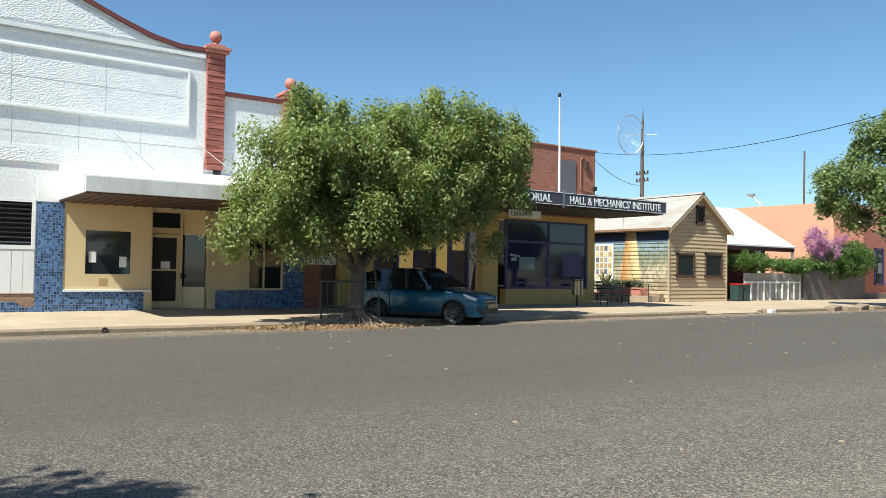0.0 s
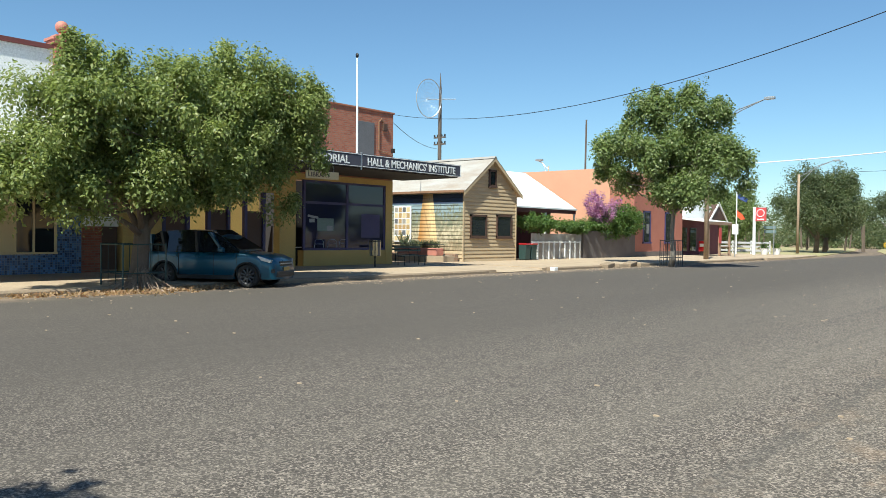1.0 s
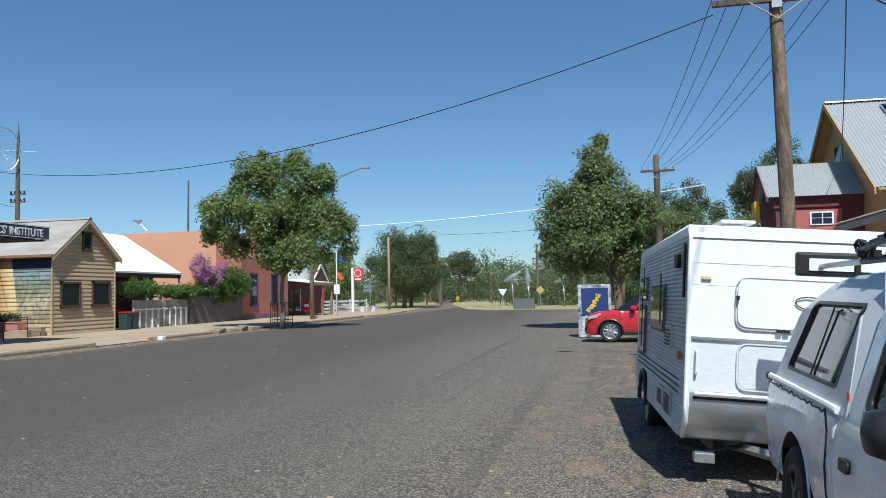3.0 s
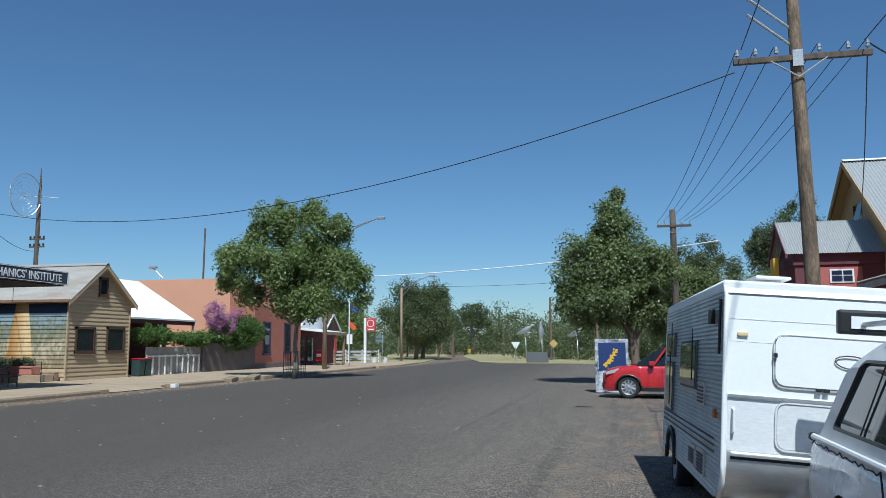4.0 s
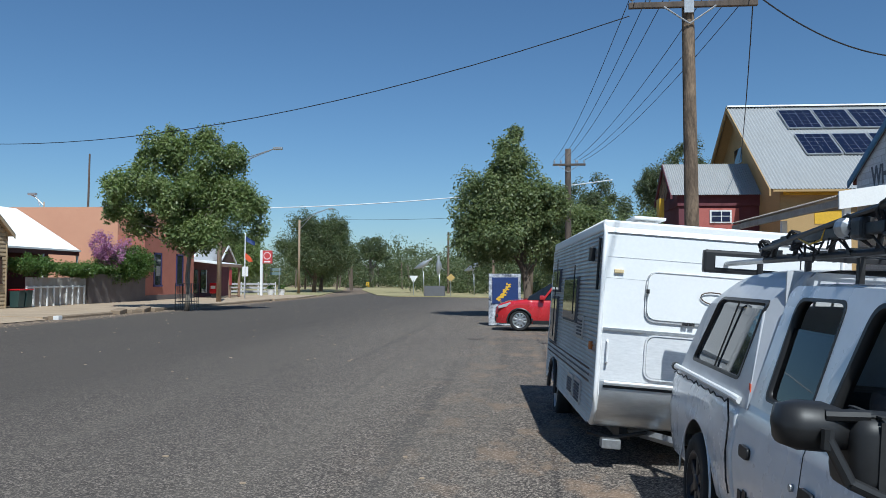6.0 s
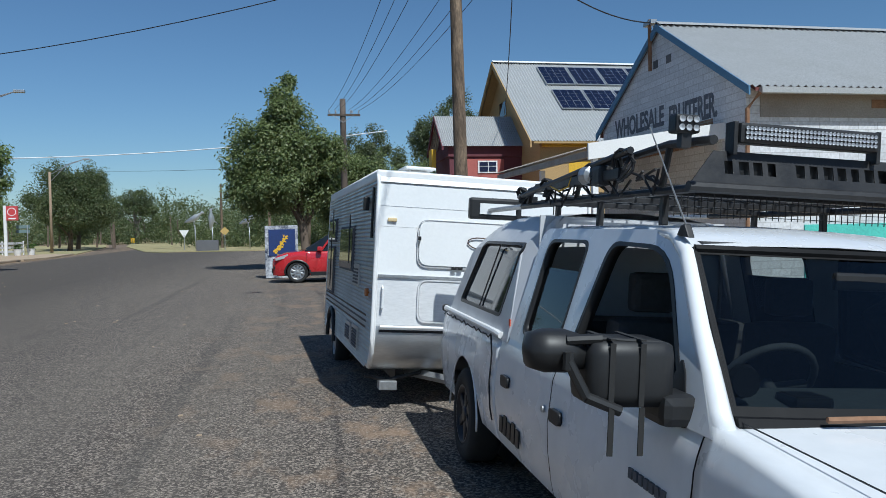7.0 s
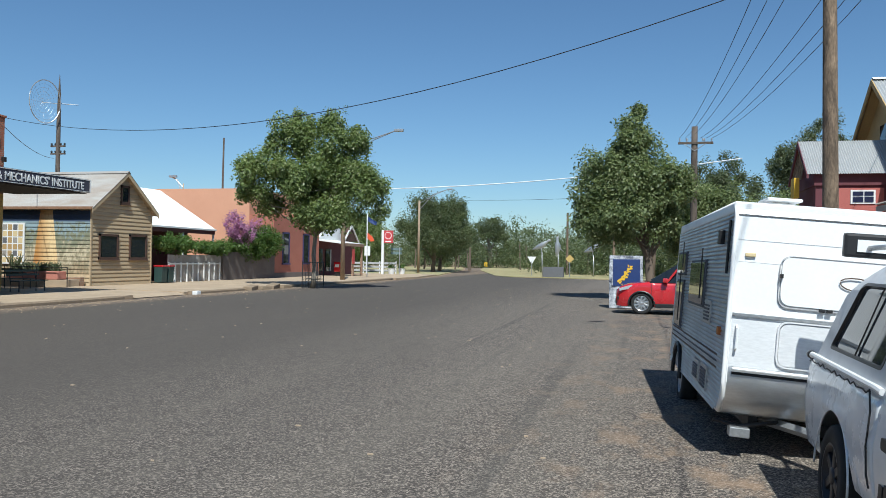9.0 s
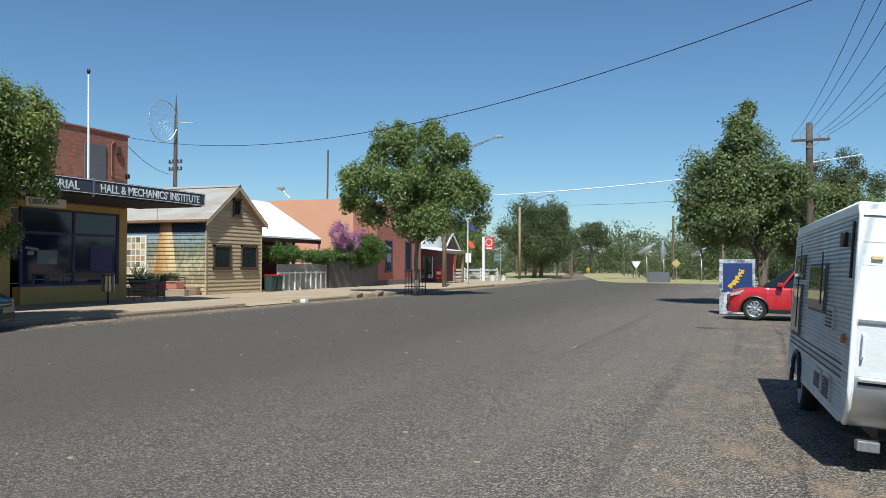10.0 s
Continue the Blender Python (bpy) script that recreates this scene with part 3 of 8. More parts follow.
    # awning: sloping white sheets, fascia, cheek and lining
    p("awning_roof", prismm([(FX, 4.80), (-23.3, 4.42), (-22.4, 4.22), (-22.02, 4.05), (-22.02, 3.99), (-22.4, 4.14), (-23.3, 4.34), (FX, 4.72)], "y", 4.08, 12.6), IRON_WHITE)
    p("awning_fascia", boxm((-22.06, 4.06, 3.60, -22.0, 12.62, 4.02), bevel=0.008), FASCIA)
    p("awning_cheek", prismm([(FX, 3.62), (-22.06, 3.58), (-22.06, 4.08), (-23.3, 4.40), (FX, 4.78)], "y", 4.02, 4.08), WHITE)
    lining = p("awning_lining", boxm((FX, 4.08, 3.56, -22.06, 12.6, 3.60)), BROWN_TRIM)
    for i in range(28):
        bm = boxm((FX + 0.02, 4.12 + i * 0.303, 3.535, -22.08, 4.12 + i * 0.303 + 0.05, 3.56))
        bm.transform(o)
        part("batten", bm, BROWN_TRIM, lining)
    for y, y2 in ((5.6, 6.15), (8.15, 8.75)):
        p("stay_rod", tubem([(FX + 0.03, y, 5.85), (-23.2, y2, 4.44)], 0.014, 6), STEEL)
    # shopfront
    p("tile_pier", boxm((FX - 0.3, 3.45, 0.02, FX + 0.02, 4.22, 3.55)), BLUE_TILE)
    p("tile_pier_head", boxm((FX - 0.3, 3.45, 3.55, FX + 0.02, 4.06, 4.3)), WHITE)
    p("tile_dado", boxm((FX - 0.3, 4.22, 0.02, FX + 0.015, 6.62, 0.80)), BLUE_TILE)
    p("sill", boxm((FX - 0.1, 4.22, 0.80, FX + 0.07, 6.85, 0.87), bevel=0.01), WHITE)
    p("shop_wall", warp(plate([(4.22, 0.87), (6.85, 0.87), (6.85, 3.56), (4.22, 3.56)], [[(4.84, 1.36), (6.20, 1.36), (6.20, 2.73), (4.84, 2.73)]], 0.25), lambda q: Vector((FX - 0.125 + q.z, q.x, q.y))), CREAM)
    p("cover_strip", boxm((FX, 5.5, 2.75, FX + 0.012, 5.53, 3.55)), CREAM)
    p("patch", boxm((FX, 5.25, 1.0, FX + 0.006, 5.5, 1.22)), OCHRE)
    p("shop_window", boxm((FX - 0.10, 4.84, 1.36, FX - 0.07, 6.20, 2.73)), PANE)
    for y, z in ((4.95, 1.72), (5.86, 1.58)):
        p("notice", boxm((FX - 0.068, y, z, FX - 0.06, y + 0.22, z + 0.34)), WHITE, label="white paper notice")
    p("shop_pier", boxm((FX - 0.3, 6.62, 0.02, FX + 0.03, 6.88, 0.80)), CREAM)
    p("shop_pier", boxm((FX - 0.3, 8.70, 0.02, FX + 0.03, 8.98, 0.86)), CREAM)
    # recessed entry
    p("entry_floor", boxm((FX - 1.2, 6.88, 0.0, FX + 0.05, 8.70, 0.22)), CONCRETE)
    door = p("door", boxm((FX - 0.62, 6.93, 0.24, FX - 0.57, 7.02, 2.72), (FX - 0.62, 7.82, 0.24, FX - 0.57, 7.92, 2.72), (FX - 0.62, 7.02, 0.24, FX - 0.57, 7.82, 0.46), (FX - 0.62, 7.02, 2.60, FX - 0.57, 7.82, 2.72), (FX - 0.62, 7.02, 1.48, FX - 0.57, 7.82, 1.54)), CREAM, label="cream screen door with dark mesh")
    bm = boxm((FX - 0.605, 7.02, 0.46, FX - 0.59, 7.82, 2.60))
    bm.transform(o)
    part("screen", bm, UNLIT_DARK, door)
    bm = boxm((FX - 0.585, 7.3, 1.56, FX - 0.565, 7.6, 1.8))
    bm.transform(o)
    part("notice", bm, WHITE, door)
    bm = boxm((FX - 0.57, 7.95, 1.2, FX - 0.5, 8.03, 1.42), (FX - 0.52, 7.98, 1.28, FX - 0.48, 8.16, 1.33), bevel=0.008)
    bm.transform(o)
    part("handle", bm, BLACK, door)
    p("transom", boxm((FX - 0.62, 6.93, 2.95, FX - 0.59, 7.9, 3.42)), PANE)
    p("door_frame", boxm((FX - 0.64, 6.86, 0.22, FX - 0.52, 6.93, 3.56), (FX - 0.64, 7.92, 0.22, FX - 0.52, 8.0, 3.56), (FX - 0.64, 6.93, 2.74, FX - 0.52, 7.92, 2.93), (FX - 0.64, 6.93, 3.44, FX - 0.52, 7.92, 3.56)), CREAM)
    p("entry_wall", boxm((FX - 0.7, 6.80, 0.2, FX - 0.25, 6.86, 3.56)), CREAM)
    p("entry_wall", prismm([(FX - 0.60, 8.0), (FX - 0.05, 8.62), (FX - 0.13, 8.68), (FX - 0.66, 8.06)], "z", 0.22, 0.95), CREAM)
    p("entry_wall", prismm([(FX - 0.60, 8.0), (FX - 0.05, 8.62), (FX - 0.13, 8.68), (FX - 0.66, 8.06)], "z", 2.72, 3.56), CREAM)
    p("side_light", prismm([(FX - 0.60, 8.03), (FX - 0.08, 8.62), (FX - 0.10, 8.64), (FX - 0.62, 8.05)], "z", 0.95, 2.72), PANE)
    p("shop_post", boxm((FX - 0.14, 8.66, 0.86, FX + 0.01, 8.76, 3.56)), CREAM)
    # wide display window
    p("tile_dado", boxm((FX - 0.3, 8.98, 0.02, FX + 0.015, 12.25, 0.84)), BLUE_TILE)
    p("tile_pier", boxm((FX - 0.3, 11.45, 0.84, FX + 0.015, 12.25, 3.56)), BLUE_TILE)
    p("sill", boxm((FX - 0.1, 8.76, 0.84, FX + 0.06, 11.45, 0.91), bevel=0.01), CREAM)
    p("shop_wall", prismm([(8.76, 0.91), (10.15, 0.91), (10.15, 2.7), (11.45, 2.7), (11.45, 3.56), (8.76, 3.56)], "x", FX - 0.12, FX - 0.04), CREAM)
    p("display_window", boxm((FX - 0.09, 10.15, 0.91, FX - 0.07, 11.45, 2.7)), PANE)
    p("window_frame", boxm((FX - 0.12, 10.13, 0.91, FX - 0.02, 10.19, 2.7), (FX - 0.12, 10.7, 0.91, FX - 0.02, 10.76, 2.7), (FX - 0.12, 11.38, 0.91, FX - 0.02, 11.45, 2.7)), CREAM)
    # solid dark block in place of the unlit room
    p("shop_interior", boxm((FX - 2.2, 4.3, 0.0, FX - 1.3, 12.0, 3.55)), UNLIT_DARK)
    # louvred house window and boarding beside the tiles
    p("side_wall", boxm((FX - 0.3, -6.7, 0.75, FX - 0.02, 2.2, 3.6), (FX - 0.3, 2.2, 0.75, FX - 0.02, 3.45, 2.12), (FX - 0.3, 3.36, 2.12, FX - 0.02, 3.45, 3.6)), WHITE)
    win = p("louvre_window", boxm((FX - 0.06, 2.15, 2.08, FX + 0.02, 3.42, 2.20), (FX - 0.06, 2.15, 3.5, FX + 0.02, 3.42, 3.6), (FX - 0.06, 3.32, 2.2, FX + 0.02, 3.42, 3.5), (FX - 0.06, 2.15, 2.2, FX + 0.02, 2.25, 3.5)), WHITE, label="white framed louvre window")
    for i in range(9):
        bm = prismm([(FX - 0.10, 2.22 + i * 0.142), (FX - 0.02, 2.31 + i * 0.142), (FX - 0.015, 2.305 + i * 0.142), (FX - 0.095, 2.215 + i * 0.142)], "y", 2.25, 3.32)
        bm.transform(o)
        part("slat", bm, PANE, win)
    # dark sheet added behind the louvres for an unlit room
    p("window_backing", boxm((FX - 0.28, 2.2, 2.1, FX - 0.25, 3.4, 3.6)), UNLIT_DARK)
    for i in range(26):
        y = -4.5 + i * 0.305
        if y + 0.29 < 3.42:
            p("board", boxm((FX - 0.02, y, 0.76, FX + 0.005, y + 0.29, 2.06), bevel=0.004), WHITE)
    p("tile_dado", prismm([(-6.7, 0.02), (3.45, 0.02), (3.45, 0.35), (3.2, 0.32), (2.9, 0.52), (2.2, 0.46), (0.5, 0.5), (-6.7, 0.5)], "x", FX - 0.3, FX + 0.01), BLUE_TILE, label="blue tiles broken away along the top")
    p("brick_dado", boxm((FX - 0.3, -6.7, 0.02, FX - 0.02, 3.45, 0.75)), DARK_BRICK)
    return b


white_shop()


# fence and gate in the gap beside the shop
gap = thing("brick_fence", pose(FX - 0.1, 13.0, 0.18), "low red brick wall with a white rail and wooden gate", "fence")
part("brick_panel", boxm((-0.25, -0.72, 0, 0, 0.0, 1.6)), RED_BRICK, gap)
part("gate_leaf", boxm((-0.12, 0.02, 0.1, -0.06, 0.6, 1.7), bevel=0.01), BROWN_TRIM, gap)
part("rail", boxm((-0.27, -0.72, 1.6, 0.03, 0.6, 1.95), bevel=0.02), WHITE, gap)


# the memorial hall
def hall():
    b = thing("hall_building", pose(FX, 20.5, 0.18), "mustard hall with a red brick parapet and purple shopfront frames", "building")
    o = Matrix.Translation((-FX, -20.5, -0.18))

    def p(name, bm, m, parent=b, label="", smooth=False):
        bm.transform(o)
        return part(name, bm, m, parent, label, smooth)

    p("parapet", boxm((FX - 0.3, 17.6, 4.2, FX, 27.3, 7.42)), RED_BRICK, label="red brick parapet with dark joints")
    p("parapet_cap", boxm((FX - 0.34, 17.55, 7.42, FX + 0.05, 27.36, 7.50), bevel=0.01), RED_BRICK)
    p("body", boxm((FX - 16, 13.7, -0.18, FX - 2.5, 27.3, 5.2)), DARK_BRICK)
    p("side_wall", boxm((FX - 2.5, 27.0, -0.18, FX, 27.3, 4.2), (FX - 16, 27.3, 4.9, FX - 0.3, 27.32, 6.6)), MUSTARD)
    p("side_parapet", boxm((FX - 9, 27.02, 5.2, FX - 0.3, 27.3, 7.0)), RED_BRICK)
    p("blank_board", boxm((FX, 24.85, 5.0, FX + 0.05, 26.0, 6.85), bevel=0.01), GREY_PANEL, label="grey boarded opening in the brickwork")
    p("conduit", tubem([(FX + 0.04, 26.32, 5.6), (FX + 0.04, 26.30, 6.95), (FX + 0.04, 26.45, 7.1), (FX + 0.04, 26.62, 6.95)], 0.03, 6), RUST)
    p("conduit", tubem([(FX + 0.04, 26.32, 5.6), (FX + 0.04, 27.25, 5.45)], 0.025, 6), RUST)
    p("fuse_box", boxm((FX, 26.55, 6.55, FX + 0.12, 26.8, 6.9), bevel=0.02), BROWN_TRIM)
    p("insulator", boxm((FX, 27.15, 5.55, FX + 0.15, 27.3, 5.75), bevel=0.02), BLACK)
    # ground floor: piers, entry and show windows
    for q in ((13.7, 15.2), (20.55, 21.4), (26.85, 27.3)):
        p("pier", boxm((FX - 0.4, q[0], 0.02, FX + 0.01, q[1], 4.2)), MUSTARD)
    p("stall_riser", boxm((FX - 0.4, 21.85, 0.02, FX, 26.85, 0.88)), MUSTARD)
    p("lintel", boxm((FX - 0.4, 21.4, 3.95, FX, 26.85, 4.2), (FX - 0.4, 15.2, 3.3, FX - 0.05, 20.55, 4.2)), MUSTARD)
    win = p("shop_window", warp(plate([(21.84, 0.88), (26.86, 0.88), (26.86, 3.95), (21.84, 3.95)], [[(ya, za), (yb, za), (yb, zb), (ya, zb)] for ya, yb in ((21.96, 24.34), (24.46, 26.74)) for za, zb in ((0.98, 2.92), (3.03, 3.86))], 0.10), lambda q: Vector((FX - 0.07 + q.z, q.x, q.y))), PURPLE, label="purple framed show window with four panes")
    for ya, yb in ((21.96, 24.34), (24.46, 26.74)):
        for za, zb in ((0.98, 2.92), (3.03, 3.86)):
            bm = boxm((FX - 0.08, ya, za, FX - 0.06, yb, zb))
            bm.transform(o)
            part("pane", bm, PANE_BLUE, win)
    p("poster", boxm((FX - 0.055, 22.65, 1.75, FX - 0.05, 23.6, 2.3)), POSTER_TEAL, label="faded green poster on the glass")
    for a, za, w, h, lean_ in ((22.1, 2.35, 0.6, 0.10, -8), (22.2, 2.1, 0.30, 0.16, 3), (23.2, 1.75, 0.34, 0.22, 0)):
        bm = boxm((-0.003, 0, 0, 0.003, w, h))
        bm.transform(Matrix.Translation((FX - 0.052, a, za)) @ pose(0, 0, 0, lean_, 0, 0))
        p("paper", bm, POSTER_PALE)
    p("display_table", boxm((FX - 0.9, 22.1, 0.98, FX - 0.3, 24.2, 1.02), bevel=0.005), WHITE)
    # white chair frames that stand close behind the glass
    for y in (22.5, 23.25, 23.95):
        bm = bmesh.new()
        tube(bm, [(FX - 0.054, y, 1.0), (FX - 0.054, y + 0.03, 1.3), (FX - 0.054, y + 0.1, 1.36), (FX - 0.054, y + 0.42, 1.36), (FX - 0.054, y + 0.5, 1.28), (FX - 0.054, y + 0.52, 1.0)], 0.012, 5)
        tube(bm, [(FX - 0.054, y + 0.02, 1.16), (FX - 0.054, y + 0.5, 1.16)], 0.012, 5)
        p("display_frame", bm, POSTER_PALE)
    p("poster", boxm((FX - 0.055, 25.3, 1.45, FX - 0.05, 26.5, 2.55)), PURPLE)
    p("reveal", boxm((FX - 1.4, 21.4, 0.02, FX - 1.3, 21.84, 3.95)), PURPLE)
    p("entry_wall", boxm((FX - 1.5, 15.2, 0.02, FX - 1.4, 20.55, 3.3)), MUSTARD)
    for y in (15.3, 16.3, 17.2, 18.1, 18.9, 19.8):
        p("door_post", boxm((FX - 0.3, y, 0.02, FX - 0.12, y + 0.14, 3.3), bevel=0.01), PURPLE)
    for y in (15.44, 17.34, 19.04):
        p("door_leaf", boxm((FX - 0.27, y, 0.1, FX - 0.2, y + 0.82, 2.5), bevel=0.01), BROWN_TRIM)
    # dark block standing for the hall's unlit inside
    p("interior", boxm((FX - 2.5, 21.5, 0.0, FX - 1.6, 26.9, 4.0)), UNLIT_DARK)
    # awning deck and its fascia signs
    p("awning_roof", boxm((FX, 12.9, 4.36, -22.45, 28.0, 4.46)), IRON)
    # soffit coloured near black for the shade under the awning
    p("awning_lining", boxm((FX, 12.9, 4.26, -22.5, 28.0, 4.30)), UNLIT_DARK)
    for y in (15, 18, 21, 24, 27):
        p("awning_beam", boxm((FX, y, 4.30, -22.5, y + 0.08, 4.36)), BROWN_TRIM)
    sign = p("fascia_sign", boxm((-22.44, 21.85, 4.30, -22.36, 28.05, 4.84), bevel=0.01), SIGN_DARK, label="slate fascia sign with white capitals")
    words("HALL & MECHANICS' INSTITUTE", 0.43, SIGN_WHITE, sign, o @ Matrix.Translation((-22.352, 22.1, 4.41)) @ pose(0, 0, 0, 90, 0, 90), squeeze=0.90, bold=0.008)
    bm = boxm((-22.36, 21.85, 4.80, -22.345, 28.05, 4.825), (-22.36, 21.85, 4.32, -22.345, 28.05, 4.34), (-22.36, 28.01, 4.34, -22.345, 28.05, 4.80))
    bm.transform(o)
    part("border", bm, SIGN_WHITE, sign)
    sign = p("fascia_sign", boxm((-22.44, 15.2, 4.30, -22.36, 21.75, 4.84), bevel=0.01), SIGN_DARK, label="slate fascia sign with white capitals")
    words("MEMORIAL", 0.43, SIGN_WHITE, sign, o @ Matrix.Translation((-22.352, 18.95, 4.41)) @ pose(0, 0, 0, 90, 0, 90), squeeze=1.04, bold=0.008)
    bm = boxm((-22.36, 15.2, 4.80, -22.345, 21.75, 4.825), (-22.36, 15.2, 4.32, -22.345, 21.75, 4.34))
    bm.transform(o)
    part("border", bm, SIGN_WHITE, sign)
    p("sign_bracket", boxm((-22.42, 21.76, 4.2, -22.38, 21.84, 4.9)), STEEL)
    lib = p("hanging_sign", boxm((-22.6, 19.1, 3.72, -22.55, 20.75, 4.02), bevel=0.01), CREAM, label="cream hanging sign with dark capitals")
    words("LIBRARY", 0.25, BROWN_TRIM, lib, o @ Matrix.Translation((-22.545, 19.2, 3.79)) @ pose(0, 0, 0, 90, 0, 90), squeeze=1.15)
    for y in (19.3, 20.5):
        bm = tubem([(-22.57, y, 4.02), (-22.57, y, 4.3)], 0.012, 6)
        bm.transform(o)
        part("chain", bm, STEEL, lib)
    # flagpole above the awning
    p("flagpole", tubem([(-22.45, 21.62, 4.3), (-22.47, 21.62, 7.0), (-22.5, 21.62, 8.65)], [0.045, 0.04, 0.03]), WHITE)
    p("pole_knob", lathem([(0.02, 8.75), (0.06, 8.8), (0.07, 8.87), (0.045, 8.93), (0.01, 8.95)], 12, at=(-22.5, 21.62, -0.1)), BLACK)
    return b


hall()


# the timber hut with its mural
def hut():
    X0, Y0, Y1, EAVE, TOP = FX + 0.05, 32.7, 37.55, 4.12, 5.92
    ym = (Y0 + Y1) / 2
    b = thing("timber_hut", pose(X0, ym, 0.18), "small tan weatherboard hut with an iron gable roof", "building")
    o = Matrix.Translation((-X0, -ym, -0.18))

    def p(name, bm, m, parent=b, label="", smooth=False):
        bm.transform(o)
        return part(name, bm, m, parent, label, smooth)

    p("core", prismm([(Y0 + 0.05, 0.02), (Y1 - 0.05, 0.02), (Y1 - 0.05, EAVE), (ym, TOP - 0.06), (Y0 + 0.05, EAVE)], "x", X0 - 9.5, X0 - 0.06), BOARD)
    front = p("front_wall", boxm((X0 - 0.06, Y0 + 0.05, 0.02, X0 - 0.03, Y1 - 0.05, EAVE)), BOARD)
    h = 0.205
    n = int((TOP - 0.2) / h)
    for i in range(n):
        z = 0.16 + i * h
        cut = max(0.0, (z + h - EAVE) / (TOP - EAVE)) * (Y1 - Y0) / 2
        if Y0 + cut + 0.1 > Y1 - cut:
            break
        bm = prismm([(X0 - 0.03, z), (X0 + 0.022, z + 0.012), (X0 + 0.03, z + 0.05), (X0 + 0.012, z + h * 0.8), (X0 - 0.005, z + h), (X0 - 0.03, z + h)], "y", Y0 + cut, Y1 - cut)
        bm.transform(o)
        part("board", bm, BOARD, front)
    # windows
    for ya, yb, za, zb in ((33.25, 34.72, 1.5, 2.76), (35.62, 37.10, 1.5, 2.80), (34.86, 35.55, 4.35, 5.3)):
        w = p("window", boxm((X0 + 0.0, ya, za, X0 + 0.085, ya + 0.11, zb), (X0, yb - 0.11, za, X0 + 0.085, yb, zb), (X0, ya, zb - 0.11, X0 + 0.085, yb, zb), (X0, ya, za, X0 + 0.10, yb, za + 0.11)), BROWN_TRIM, label="small dark window in a brown frame")
        bm = boxm((X0, ya + 0.1, za + 0.1, X0 + 0.045, yb - 0.1, zb - 0.1))
        bm.transform(o)
        part("pane", bm, PANE, w)
        bm = boxm((X0, ya - 0.04, za - 0.06, X0 + 0.14, yb + 0.04, za), bevel=0.01)
        bm.transform(o)
        part("sill", bm, BROWN_TRIM, w)
    # side wall of boards that carry the mural
    side = p("side_wall", boxm((X0 - 9.5, Y0 + 0.03, 0.02, X0 - 0.03, Y0 + 0.06, EAVE)), BOARD)
    for i in range(19):
        z = 0.16 + i * h
        bm = prismm([(Y0 + 0.03, z), (Y0 - 0.018, z + 0.012), (Y0 - 0.02, z + 0.05), (Y0 + 0.0, z + h * 0.8), (Y0 + 0.01, z + h), (Y0 + 0.03, z + h)], "x", X0 - 9.5, X0)
        bm.transform(o)
        part("board", bm, BOARD if i < 3 else MURAL, side)
    p("corner_stop", boxm((X0 - 0.02, Y0 - 0.03, 0.1, X0 + 0.045, Y0 + 0.06, EAVE)), BOARD)
    p("corner_stop", boxm((X0 - 0.02, Y1 - 0.06, 0.1, X0 + 0.045, Y1 + 0.03, EAVE)), BOARD)
    # roof sheets, ridge, barge boards and gutter
    run = (ym - Y0) + 0.28
    slope = (TOP - EAVE) / (ym - Y0)
    for s in (-1, 1):
        bm = bmesh.new()
        sheet(bm, (X0 + 0.3, ym, TOP + 0.06), (-10, 0, 0), (0, s * run, -slope * run), 120, 0.016)
        p("roof", bm, IRON, label="weathered corrugated iron slope with rust")
        p("roof_lining", prismm([(ym, TOP + 0.02), (ym + s * run, TOP + 0.02 - slope * run), (ym + s * run, TOP - 0.05 - slope * run), (ym, TOP - 0.05)], "x", X0 - 9.6, X0 + 0.24), BOARD)
        p("barge_board", prismm([(ym, TOP + 0.05), (ym + s * run, TOP + 0.05 - slope * run), (ym + s * run, TOP - 0.17 - slope * run), (ym, TOP - 0.17)], "x", X0 + 0.245, X0 + 0.285), BOARD)
    p("ridge_cap", prismm([(ym - 0.16, TOP + 0.0), (ym, TOP + 0.13), (ym + 0.16, TOP + 0.0), (ym, TOP + 0.10)], "x", X0 - 9.7, X0 + 0.31), IRON)
    p("gutter", prismm([(Y0 - 0.36, EAVE - 0.2), (Y0 - 0.22, EAVE - 0.2), (Y0 - 0.22, EAVE - 0.08), (Y0 - 0.36, EAVE - 0.08)], "x", X0 - 9.5, X0 + 0.28), RUST, label="rusty eaves gutter")
    return b


